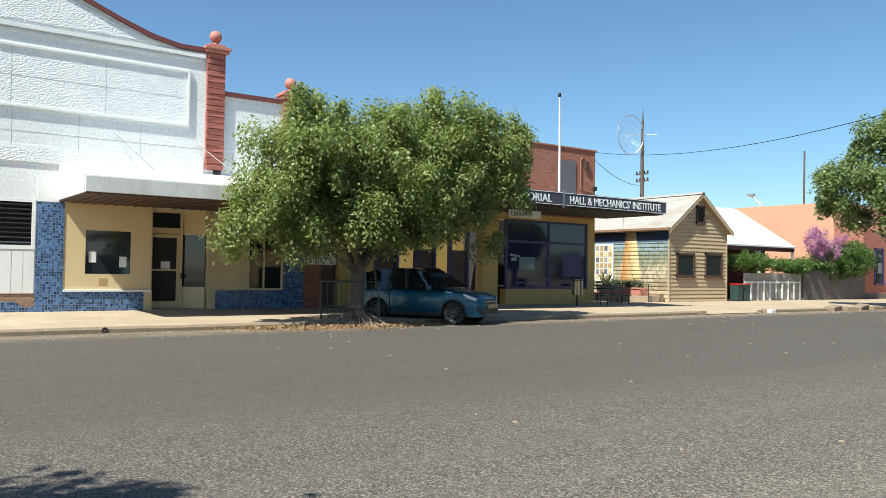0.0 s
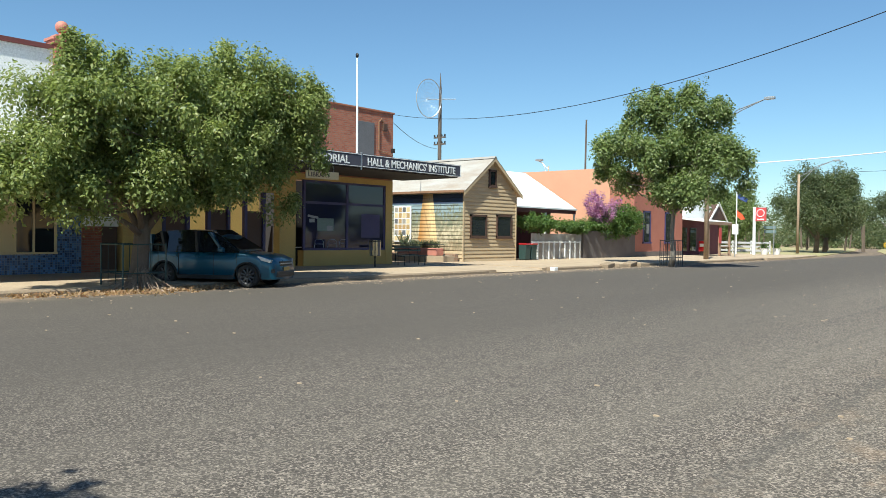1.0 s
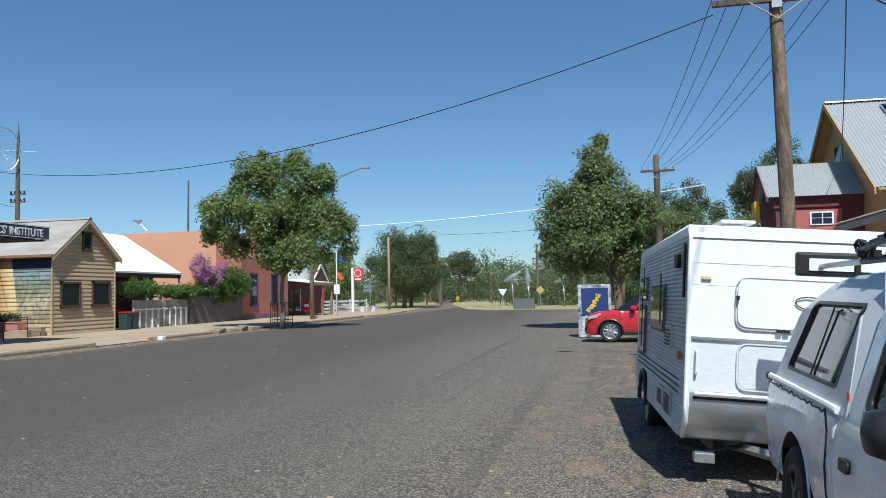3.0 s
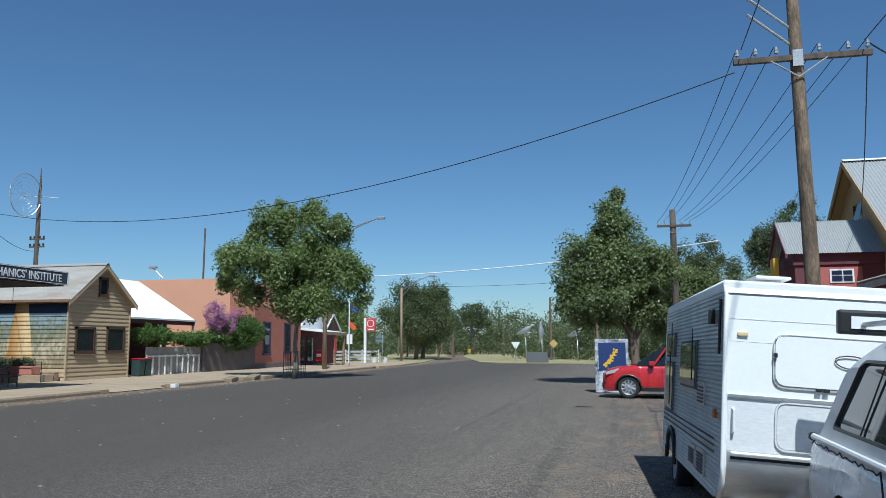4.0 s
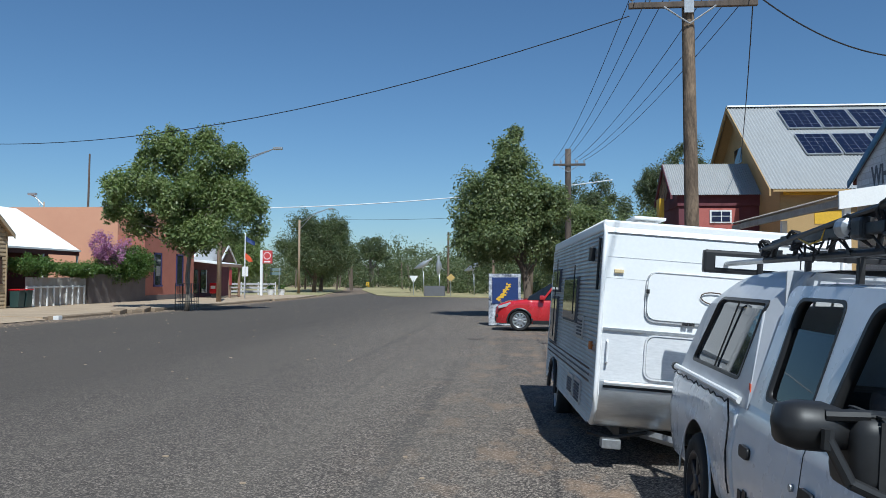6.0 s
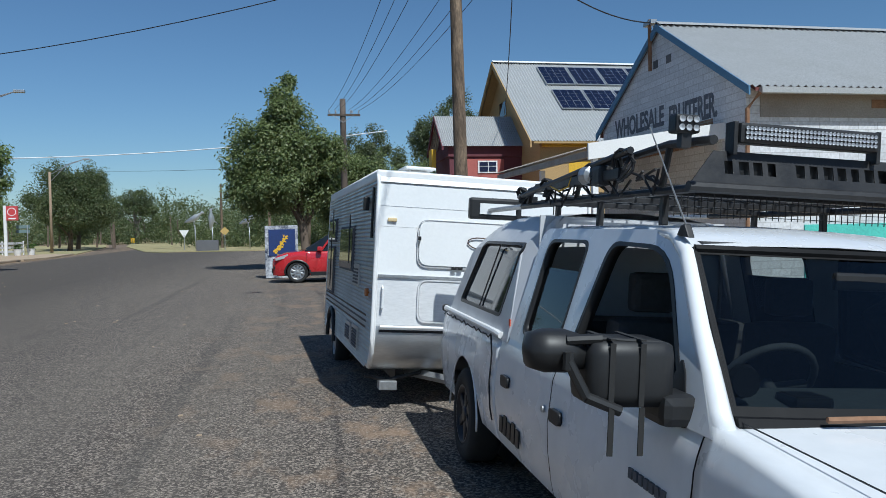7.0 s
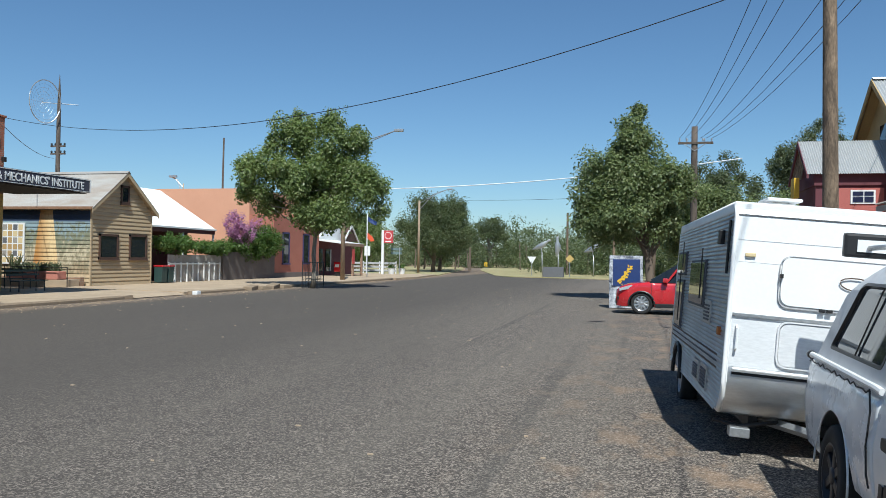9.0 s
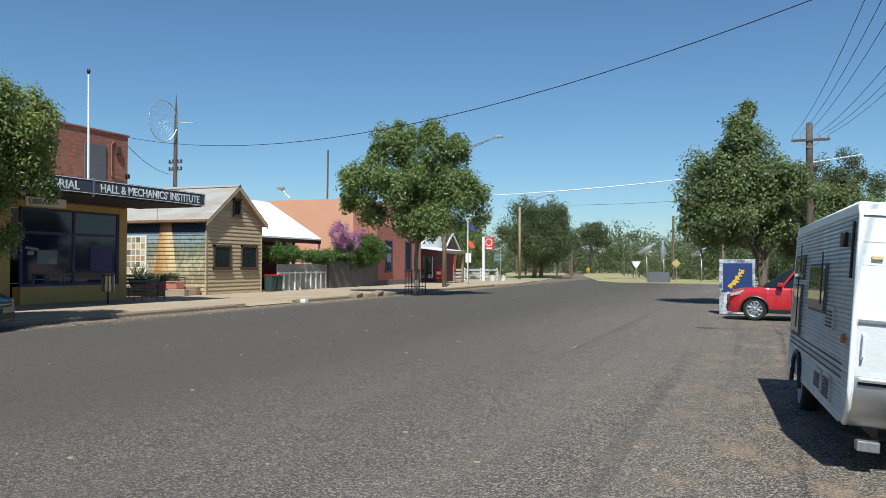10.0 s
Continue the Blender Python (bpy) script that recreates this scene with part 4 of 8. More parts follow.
def mural_mat():
    """Painted boards: pale sky, bush and a great orange trunk, by place on the wall."""
    m, nt, bs = nodes_of("painted mural")
    co = nt.nodes.new("ShaderNodeTexCoord").outputs["Object"]
    sp = nt.nodes.new("ShaderNodeSeparateXYZ")
    nt.links.new(co, sp.inputs[0])
    x, z = sp.outputs[0], sp.outputs[2]
    wob = noise_of(nt, co, 2.4, 5, 0.7)
    def less(a, b):
        n = nt.nodes.new("ShaderNodeMath")
        n.operation = "ADD"
        nt.links.new(a, n.inputs[0])
        nt.links.new(b, n.inputs[1])
        return n.outputs[0]
    zz = less(z, ramp(nt, wob, 0.3, 0.7, -0.5, 0.5))
    col = mix(nt, (0.34, 0.25, 0.15), (0.50, 0.43, 0.29), ramp(nt, zz, 0.6, 1.4))
    bush = ramp(nt, noise_of(nt, co, 3.6, 6, 0.75, (1.6, 1, 0.7)), 0.45, 0.56)
    col = mix(nt, col, (0.15, 0.13, 0.075), ramp(nt, bush, 0, 1, 0, 0.7))
    crown = ramp(nt, zz, 1.75, 2.15)
    col = mix(nt, col, (0.16, 0.17, 0.11), ramp(nt, crown, 0, 1, 0, 0.85))
    skyf = ramp(nt, less(zz, ramp(nt, bush, 0, 1, 0.2, -0.5)), 2.4, 2.75)
    col = mix(nt, col, (0.24, 0.33, 0.38), ramp(nt, skyf, 0, 1, 0, 0.8))
    # navy top band: dark paint with the eaves' shadow worked into the colour
    top = ramp(nt, z, 3.12, 3.16)
    col = mix(nt, col, (0.035, 0.055, 0.10), top)
    # trunk, wider towards its foot
    half = ramp(nt, z, 0.7, 3.6, 0.78, 0.36)
    off = nt.nodes.new("ShaderNodeMath")
    off.operation = "ADD"
    nt.links.new(x, off.inputs[0])
    off.inputs[1].default_value = 2.55
    ab = nt.nodes.new("ShaderNodeMath")
    ab.operation = "ABSOLUTE"
    nt.links.new(off.outputs[0], ab.inputs[0])
    lt = nt.nodes.new("ShaderNodeMath")
    lt.operation = "LESS_THAN"
    nt.links.new(ab.outputs[0], lt.inputs[0])
    nt.links.new(half, lt.inputs[1])
    bark = mix(nt, (0.42, 0.20, 0.055), (0.68, 0.50, 0.26), ramp(nt, off.outputs[0], -0.5, 0.25))
    bark = mix(nt, bark, (0.30, 0.16, 0.07), ramp(nt, noise_of(nt, co, 5, 4, 0.6, (2, 1, 0.4)), 0.5, 0.7, 0, 0.5))
    col = mix(nt, col, bark, lt.outputs[0])
    nt.links.new(col, bs.inputs["Base Color"])
    bs.inputs["Roughness"].default_value = 0.7
    return m


MURAL = mural_mat()
hut()


# house with a white roof behind the hedge
def veranda_house():
    b = thing("house", pose(-31, 43, 0.16), "low house with a white iron roof and red veranda beam", "house")
    o = Matrix.Translation((31, -43, -0.16))

    def p(name, bm, m, parent=b, label=""):
        bm.transform(o)
        return part(name, bm, m, parent, label)

    bm = bmesh.new()
    sheet(bm, (-27.0, 38.6, 3.45), (0, 7.5, 0), (-4.2, 0, 2.6), 80, 0.016)
    p("roof", bm, IRON_WHITE, label="bright white corrugated roof")
    p("roof_slab", prismm([(-27.0, 3.40), (-31.2, 6.0), (-36, 3.4)], "y", 38.62, 46.08), IRON_WHITE)
    p("wall", boxm((-35.5, 38.9, 0, -29.0, 46.0, 3.4)), MAROON)
    p("beam", boxm((-27.15, 38.6, 3.12, -27.05, 46.1, 3.36)), OXIDE_DARK)
    p("gutter", boxm((-27.06, 38.6, 3.36, -26.94, 46.1, 3.46)), WHITE)
    for y in (39.0, 42.4, 45.9):
        p("veranda_post", boxm((-27.15, y, 0.2, -27.05, y + 0.1, 3.15)), WHITE)
    return b


veranda_house()


def salmon_building():
    b = thing("salmon_building", pose(-30, 56, 0.16), "salmon rendered building with a tall plain parapet", "building")
    o = Matrix.Translation((30, -56, -0.16))

    def p(name, bm, m, parent=b, label=""):
        bm.transform(o)
        return part(name, bm, m, parent, label)

    p("wall", boxm((-42.4, 52.5, 0, -28.0, 60.9, 6.75)), PINK)
    p("front_wall", boxm((-28, 52.5, 0, -26.0, 60.9, 4.75)), PINK_DARK)
    p("plinth", boxm((-26.0, 52.5, 0, -25.95, 60.9, 0.55)), GREY_FENCE)
    for y in (53.9, 57.6):
        w = p("window", boxm((-26.02, y, 1.25, -25.94, y + 0.12, 3.6), (-26.02, y + 1.1, 1.25, -25.94, y + 1.22, 3.6), (-26.02, y, 3.48, -25.94, y + 1.22, 3.6), (-26.02, y - 0.05, 1.15, -25.88, y + 1.27, 1.28)), PURPLE, label="tall sash window with a blue grey frame")
        bm = boxm((-26.01, y + 0.12, 1.28, -25.97, y + 1.1, 3.48))
        bm.transform(o)
        part("pane", bm, PANE, w)
    p("fence_wall", boxm((-26.1, 45.2, 0, -25.9, 52.5, 2.0)), GREY_FENCE, label="plain grey brown rendered fence wall")
    return b


salmon_building()


def post_office():
    b = thing("post_office", pose(-28, 69, 0.13), "small brick post office with a white roof and veranda", "building")
    o = Matrix.Translation((28, -69, -0.13))

    def p(name, bm, m, parent=b, label=""):
        bm.transform(o)
        return part(name, bm, m, parent, label)

    # dark maroon puts the veranda's shade into the wall colour
    p("wall", boxm((-36, 63.5, 0, -27.5, 72.6, 3.4)), MAROON)
    p("roof", prismm([(62.9, 3.35), (67.4, 4.95), (72.8, 3.35)], "x", -36, -27.0), IRON_WHITE)
    p("gable", prismm([(68.2, 3.3), (70.0, 4.7), (71.8, 3.3)], "x", -27.2, -26.6), BROWN_TRIM, label="dark shingled gable between white boards")
    for s in (-1, 1):
        p("barge_board", prismm([(70.0, 4.85), (70.0 + s * 2.05, 3.25), (70.0 + s * 2.05, 3.07), (70.0, 4.62)], "x", -26.6, -26.5), WHITE)
    p("veranda_roof", prismm([(-27.5, 3.4), (-24.4, 3.0), (-24.4, 2.9), (-27.5, 3.25)], "y", 62.3, 67.4), IRON_WHITE)
    p("veranda_fascia", boxm((-24.42, 62.3, 2.72, -24.34, 67.4, 2.98)), DARK_BRICK)
    for y in (62.5, 64.9, 67.1):
        p("veranda_post", boxm((-24.6, y, 0, -24.42, y + 0.18, 2.9)), DARK_BRICK)
    for y in (63.9, 65.9):
        p("window", boxm((-27.5, y, 0.5, -27.44, y + 1.3, 2.5)), PANE)
    p("balustrade", boxm((-24.58, 65.1, 0.85, -24.48, 67.1, 0.93), (-24.58, 65.1, 0.25, -24.48, 67.1, 0.32)), DARK_BRICK)
    p("poster", boxm((-24.42, 64.6, 1.2, -24.40, 65.15, 2.5)), POST_RED)
    return b


post_office()
gf = thing("garden_fence", pose(-30, 78.0, 0.1), "long low grey white rail fence behind the forecourt", "fence")
for z in (0.25, 0.62, 1.0):
    part("rail", boxm((-9, -0.02, z, 5.4, 0.02, z + 0.2), bevel=0.005), JOINT_GREY, gf)
for i in range(9):
    part("post", boxm((-9 + i * 1.79, 0.02, 0, -8.9 + i * 1.79, 0.12, 1.3), bevel=0.005), WHITE, gf)


# the fruit store on the parking side
def fruit_store():
    GX, Y0, Y1, EAVE, TOP = 9.0, 14.6, 22.1, 4.6, 6.7
    ym = (Y0 + Y1) / 2
    b = thing("fruit_store", pose(GX, ym, 0.18), "old white brick store with faded slate lettering on its gable", "building")
    o = Matrix.Translation((-GX, -ym, -0.18))

    def p(name, bm, m, parent=b, label=""):
        bm.transform(o)
        return part(name, bm, m, parent, label)

    gable = p("gable_wall", prismm([(Y0, 0), (Y1, 0), (Y1, EAVE), (ym, TOP), (Y0, EAVE)], "x", GX, GX + 0.3), BARN_WHITE, label="white gable wall with worn painted words")
    tilt = Matrix.Translation((GX - 0.004, 21.2, 4.28)) @ pose(0, 0, 0, 90, 0, -90)
    words("WHOLESALE", 0.68, LETTER_BLUE, gable, o @ tilt, 0.003, squeeze=0.77, bold=0.024)
    words("FRUITERER.", 0.74, LETTER_BLUE, gable, o @ Matrix.Translation((GX - 0.004, 17.95, 4.15)) @ pose(0, 0, 0, 90, 0, -90), 0.003, squeeze=0.60, bold=0.026)
    for y in (ym + 0.15, ym - 0.55):
        p("wall_vent", boxm((GX - 0.01, y, 5.75, GX + 0.02, y + 0.25, 5.95)), GREY_PANEL)
    p("side_wall", boxm((GX + 0.3, Y0, 0, GX + 16, Y0 + 0.3, EAVE)), BARN_WHITE)
    p("far_wall", boxm((GX + 0.3, Y1 - 0.3, 0, GX + 16, Y1, EAVE)), BARN_WHITE)
    # tan render band, darkened to hold the shade under the eaves
    p("side_render", boxm((GX + 0.31, Y0 - 0.02, 3.95, GX + 16, Y0, EAVE)), SHADED_RENDER, label="bare weathered render with the eaves' shade in its colour")
    p("side_vent", boxm((GX + 2.9, Y0 - 0.035, 4.15, GX + 3.3, Y0, 4.33)), RUST)
    run, slope = ym - Y0 + 0.3, (TOP - EAVE) / (ym - Y0)
    for s in (-1, 1):
        bm = bmesh.new()
        sheet(bm, (GX - 0.1, ym, TOP + 0.1), (16.4, 0, 0), (0, s * run, -slope * run), 95, 0.03)
        p("roof", bm, IRON_GREY, label="grey corrugated iron slope")
        p("roof_lining", prismm([(ym, TOP + 0.06), (ym + s * run, TOP + 0.06 - slope * run), (ym + s * run, TOP - 0.0 - slope * run), (ym, TOP)], "x", GX + 0.02, GX + 16.2), OXIDE_DARK)
        p("barge_board", prismm([(ym, TOP + 0.1), (ym + s * run, TOP + 0.1 - slope * run), (ym + s * run, TOP - 0.08 - slope * run), (ym, TOP - 0.08)], "x", GX - 0.13, GX - 0.09), TRIM_BLUE, label="flaking blue barge board")
    p("ridge_cap", prismm([(ym - 0.2, TOP + 0.06), (ym, TOP + 0.17), (ym + 0.2, TOP + 0.06), (ym, TOP + 0.13)], "x", GX - 0.12, GX + 16.4), IRON_GREY)
    p("gutter", boxm((GX + 0.1, Y0 - 0.42, EAVE - 0.22, GX + 16, Y0 - 0.28, EAVE - 0.10)), IRON_GREY)
    p("downpipe", tubem([(GX + 0.1, Y0 - 0.35, EAVE - 0.2), (GX - 0.05, Y0 - 0.12, EAVE - 0.5), (GX - 0.06, Y0 - 0.1, 0.2)], 0.045), RUST)
    p("service_mast", tubem([(GX - 0.12, ym + 0.35, 5.7), (GX - 0.12, ym + 0.35, 7.0)], 0.05), RUST)
    p("service_mast_arm", boxm((GX - 0.2, ym + 0.1, 6.85, GX - 0.04, ym + 0.55, 6.95)), STEEL)
    # pavement awnings before the store
    p("awning_cheek", prismm([(5.9, 3.16), (9.0, 3.60), (9.0, 3.95), (5.9, 3.50)], "y", 15.42, 15.48), WHITE, label="white painted end board of the awning")
    bm = bmesh.new()
    sheet(bm, (5.9, 15.5, 3.42), (0, 7.4, 0), (3.1, 0, 0.42), 60, 0.02)
    p("awning_sheets", bm, IRON, label="old weathered corrugated awning sheets")
    p("awning_edge", boxm((5.92, 15.5, 3.22, 6.0, 22.9, 3.36)), IRON)
    for y in (15.5, 19, 22.7):
        p("awning_post", boxm((6.02, y, 0.0, 6.14, y + 0.12, 3.2)), WHITE)
    p("dado", boxm((GX + 1.3, Y0 - 0.03, 0.05, GX + 16, Y0, 1.72)), TEAL, label="teal painted lower wall")
    for x in (GX + 4.2, GX + 8.0):
        p("side_window", boxm((x, Y0 - 0.04, 2.05, x + 1.1, Y0 + 0.02, 2.9), bevel=0.01), PANE)
    p("bare_bricks", boxm((GX - 0.02, Y0 + 1.3, 3.55, GX + 0.01, Y0 + 5.5, 4.1)), DARK_BRICK, label="bare brick band under the lettering")
    return b


fruit_store()


def ochre_house():
    GX, Y0, Y1, EAVE, TOP = 9.5, 29.8, 40.4, 5.4, 9.3
    ym = (Y0 + Y1) / 2
    b = thing("gabled_building", pose(GX, ym, 0.18), "tall ochre gabled building with solar panels and a maroon porch", "building")
    o = Matrix.Translation((-GX, -ym, -0.18))

    def p(name, bm, m, parent=b, label=""):
        bm.transform(o)
        return part(name, bm, m, parent, label)

    p("gable_wall", prismm([(Y0, 0), (Y1, 0), (Y1, EAVE), (ym, TOP), (Y0, EAVE)], "x", GX, GX + 0.3), OCHRE)
    p("side_wall", boxm((GX + 0.3, Y0, 0, GX + 16, Y0 + 0.3, EAVE)), OCHRE)
    p("side_window", boxm((GX + 1.2, Y0 - 0.02, 3.9, GX + 2.4, Y0 + 0.02, 4.75)), YELLOW)
    p("side_band", boxm((GX + 0.1, Y0 - 0.06, 4.95, GX + 8, Y0, 5.15)), YELLOW, label="yellow painted eaves band")
    p("far_wall", boxm((GX + 0.3, Y1 - 0.3, 0, GX + 16, Y1, EAVE)), OCHRE)
    p("attic_window", boxm((GX - 0.03, ym - 0.5, 6.9, GX + 0.02, ym + 0.6, 7.55)), PANE)
    run, slope = ym - Y0 + 0.5, (TOP - EAVE) / (ym - Y0)
    for s in (-1, 1):
        bm = bmesh.new()
        sheet(bm, (GX - 0.5, ym, TOP + 0.1), (17, 0, 0), (0, s * run, -slope * run), 130, 0.02)
        p("roof", bm, IRON_GREY)
        p("roof_lining", prismm([(ym, TOP + 0.06), (ym + s * run, TOP + 0.06 - slope * run), (ym + s * run, TOP - slope * run), (ym, TOP)], "x", GX - 0.4, GX + 16.2), OCHRE)
        p("barge_board", prismm([(ym, TOP + 0.1), (ym + s * run, TOP + 0.1 - slope * run), (ym + s * run, TOP - 0.15 - slope * run), (ym, TOP - 0.15)], "x", GX - 0.54, GX - 0.48), OCHRE)
    p("ridge_cap", prismm([(ym - 0.2, TOP + 0.06), (ym, TOP + 0.17), (ym + 0.2, TOP + 0.06), (ym, TOP + 0.13)], "x", GX - 0.5, GX + 16.4), IRON_WHITE)
    # solar panels in two rows
    for r, (up, x0, cnt) in enumerate(((0.72, 1.45, 6), (0.40, 1.5, 6))):
        for i in range(cnt):
            bm = boxm((0, 0, 0, 1.38, 1.75, 0.05), bevel=0.004)
            ya = Y0 - 0.5 + up * run
            m = o @ Matrix.Translation((GX + x0 + i * 1.42, ya - 0.3, TOP + 0.16 - slope * (ym - ya + 0.3))) @ pose(0, 0, 0, math.degrees(math.atan(slope)), 0, 0)
            bm.transform(m)
            sp = part("solar_panel", bm, STEEL, b, "dark blue solar panel in an alloy frame")
            for c in range(4):
                for d in range(5):
                    bm = boxm((0.04 + c * 0.32, 0.04 + d * 0.336, 0.05, 0.345 + c * 0.32, 0.36 + d * 0.336, 0.054))
                    bm.transform(m)
                    part("cell", bm, SOLAR, sp)
    # maroon porch toward the street
    p("porch_wall", boxm((6.35, 32.3, 0, GX, 35.4, 5.25)), MAROON)
    p("porch_base", boxm((6.9, 32.24, 0, 8.7, 32.30, 4.70)), ROSE)
    p("porch_band", boxm((6.29, 32.22, 4.8, GX, 35.48, 5.28)), MAROON)
    p("porch_gable", prismm([(32.3, 5.2), (33.8, 6.6), (35.4, 5.2)], "x", 6.4, GX), MAROON)
    for s in (-1, 1):
        bm = bmesh.new()
        sheet(bm, (6.0, 33.85, 6.72), (3.5, 0, 0), (0, s * 1.85, -1.5), 40, 0.018)
        p("porch_roof", bm, IRON_GREY)
        p("porch_barge", prismm([(33.85, 6.72), (33.85 + s * 1.85, 5.22), (33.85 + s * 1.85, 5.05), (33.85, 6.5)], "x", 5.97, 6.05), MAROON)
    w = p("porch_window", boxm((7.55, 32.2, 4.1, 8.4, 32.24, 4.62)), WHITE, label="small white window with bars")
    bm = boxm((7.62, 32.18, 4.16, 7.98, 32.2, 4.36), (8.02, 32.18, 4.16, 8.33, 32.2, 4.36), (7.62, 32.18, 4.40, 7.98, 32.2, 4.56), (8.02, 32.18, 4.40, 8.33, 32.2, 4.56))
    bm.transform(o)
    part("pane", bm, PANE_BLUE, w)
    p("yellow_sign", boxm((5.75, 33.2, 4.4, 5.95, 33.9, 5.2), bevel=0.02), YELLOW)
    return b


SOLAR = glass("solar cells", (0.006, 0.009, 0.028), 0.2)
ochre_house()


# dry grass along the store's side wall
gb = boxm((9.3, 10.8, -0.02, 26, 14.4, 0.02))
solo("grass_strip", gb, GRASS_DRY, "dry patchy grass strip along the store wall", "grass", kind="stuff")


# vehicles
PAINT_WHITE = mat("white car paint", (0.78, 0.79, 0.80), (0.72, 0.73, 0.74), rough=0.28, big=1.5, fine=8, vary=0.4, grain=0.05, bump=0, coat=0.6)
CANOPY_GREY = mat("faded silver canopy paint", (0.56, 0.57, 0.59), (0.48, 0.49, 0.51), rough=0.42, big=1.5, fine=8, vary=0.5, grain=0.06, bump=0, coat=0.3)
CARAVAN_WHITE = mat("caravan white enamel", (0.80, 0.80, 0.79), (0.73, 0.73, 0.71), rough=0.38, big=1.2, vary=0.4, grain=0.03, bump=0.02)
ALLOY = mat("brushed alloy cladding", (0.78, 0.78, 0.78), (0.66, 0.66, 0.66), rough=0.45, metal=0.2, big=1.6, fine=14, vary=0.6, grain=0.1, bump=0.03, stretch=(1, 1, 4))
SKIRT_ALLOY = mat("polished alloy skirt", (0.62, 0.63, 0.64), (0.54, 0.55, 0.56), rough=0.36, metal=0.85, big=1.6, fine=14, vary=0.6, grain=0.08, bump=0.04, stretch=(1, 1, 4))
CLADDING = mat("ribbed grey cladding", (0.46, 0.46, 0.46), (0.36, 0.35, 0.34), rough=0.34, metal=0.45, big=2, vary=0.5, grain=0.05, bump=0.02)
BLUE_PAINT = mat("metallic blue car paint", (0.003, 0.07, 0.12), (0.002, 0.055, 0.10), rough=0.3, metal=0.3, bump=0, coat=0.5, grain=0.03)
RED_PAINT = mat("red car paint", (0.50, 0.018, 0.025), (0.42, 0.015, 0.02), rough=0.25, bump=0, coat=1.0, grain=0.03)
CAR_GLASS = clear_glass("clear car glass", (0.34, 0.38, 0.38))
DARK_GLASS = glass("tinted car glass", (0.012, 0.015, 0.018), 0.03)
MIRROR_PANE = glass("reflective caravan pane", (0.05, 0.055, 0.06), 0.03)
CABIN = mat("charcoal cabin trim", (0.05, 0.05, 0.053), (0.07, 0.07, 0.07), rough=0.8)
RIM = mat("alloy wheel", (0.55, 0.56, 0.57), rough=0.3, metal=0.8, bump=0)
RIM_DARK = mat("dark alloy wheel", (0.05, 0.05, 0.055), rough=0.35, metal=0.6, bump=0)
LAMP = mat("headlamp lens", (0.62, 0.64, 0.66), (0.4, 0.42, 0.44), rough=0.12, metal=0.4, bump=0)
AMBER = mat("amber lens", (0.45, 0.14, 0.03), rough=0.25, bump=0)
ORANGE = mat("orange strap", (0.70, 0.10, 0.03), rough=0.6)


def loft(bm, rings, close=False, ends=True):
    """A skin over rings of points."""
    vs = [[bm.verts.new(p) for p in r] for r in rings]
    n = len(vs[0])
    for a, b in zip(vs, vs[1:]):
        for i in range(n if close else n - 1):
            j = (i + 1) % n
            bm.faces.new((a[i], a[j], b[j], b[i]))
    if ends:
        bm.faces.new(vs[0][::-1])
        bm.faces.new(vs[-1])


def wheel(parent, x, y, r, width, rim, side=-1, spokes=8, rim_r=0.62):
    """A tyre with tread shoulders and a spoked rim, on the x axis."""
    w = width / 2
    tyre = part("tyre", lathem([(r * rim_r, -w), (r * 0.9, -w), (r * 0.97, -w * 0.85), (r, -w * 0.5), (r, w * 0.5), (r * 0.97, w * 0.85), (r * 0.9, w), (r * rim_r, w)], 32, "x", (x, y, r), True), RUBBER, parent, "", True)
    bm = lathem([(r * 0.2, -0.02), (r * rim_r, -w * 0.2), (r * rim_r * 1.02, w), (r * rim_r * 0.94, w), (r * rim_r * 0.9, w * 0.35), (r * 0.2, w * 0.3)], 28, "x", (0, 0, 0), True)
    for k in range(spokes):
        a = 2 * math.pi * k / spokes
        m = Matrix.Rotation(a, 4, "X")
        s = boxm((w * 0.45, -0.03 * r / 0.33, r * 0.1, w * 0.85, 0.03 * r / 0.33, r * rim_r * 0.97), bevel=0.008)
        s.transform(m)
        me = bpy.data.meshes.new("spoke")
        s.to_mesh(me)
        s.free()
        bm.from_mesh(me)
        bpy.data.meshes.remove(me)
    lathe(bm, [(r * 0.17, w * 0.4), (r * 0.17, w * 0.9), (r * 0.1, w * 0.95)], 14, "x")
    bm.transform(Matrix.Translation((x, y, r)) @ Matrix.Diagonal((side, 1, 1, 1)))
    part("rim", bm, rim, tyre, "", True)
    return tyre


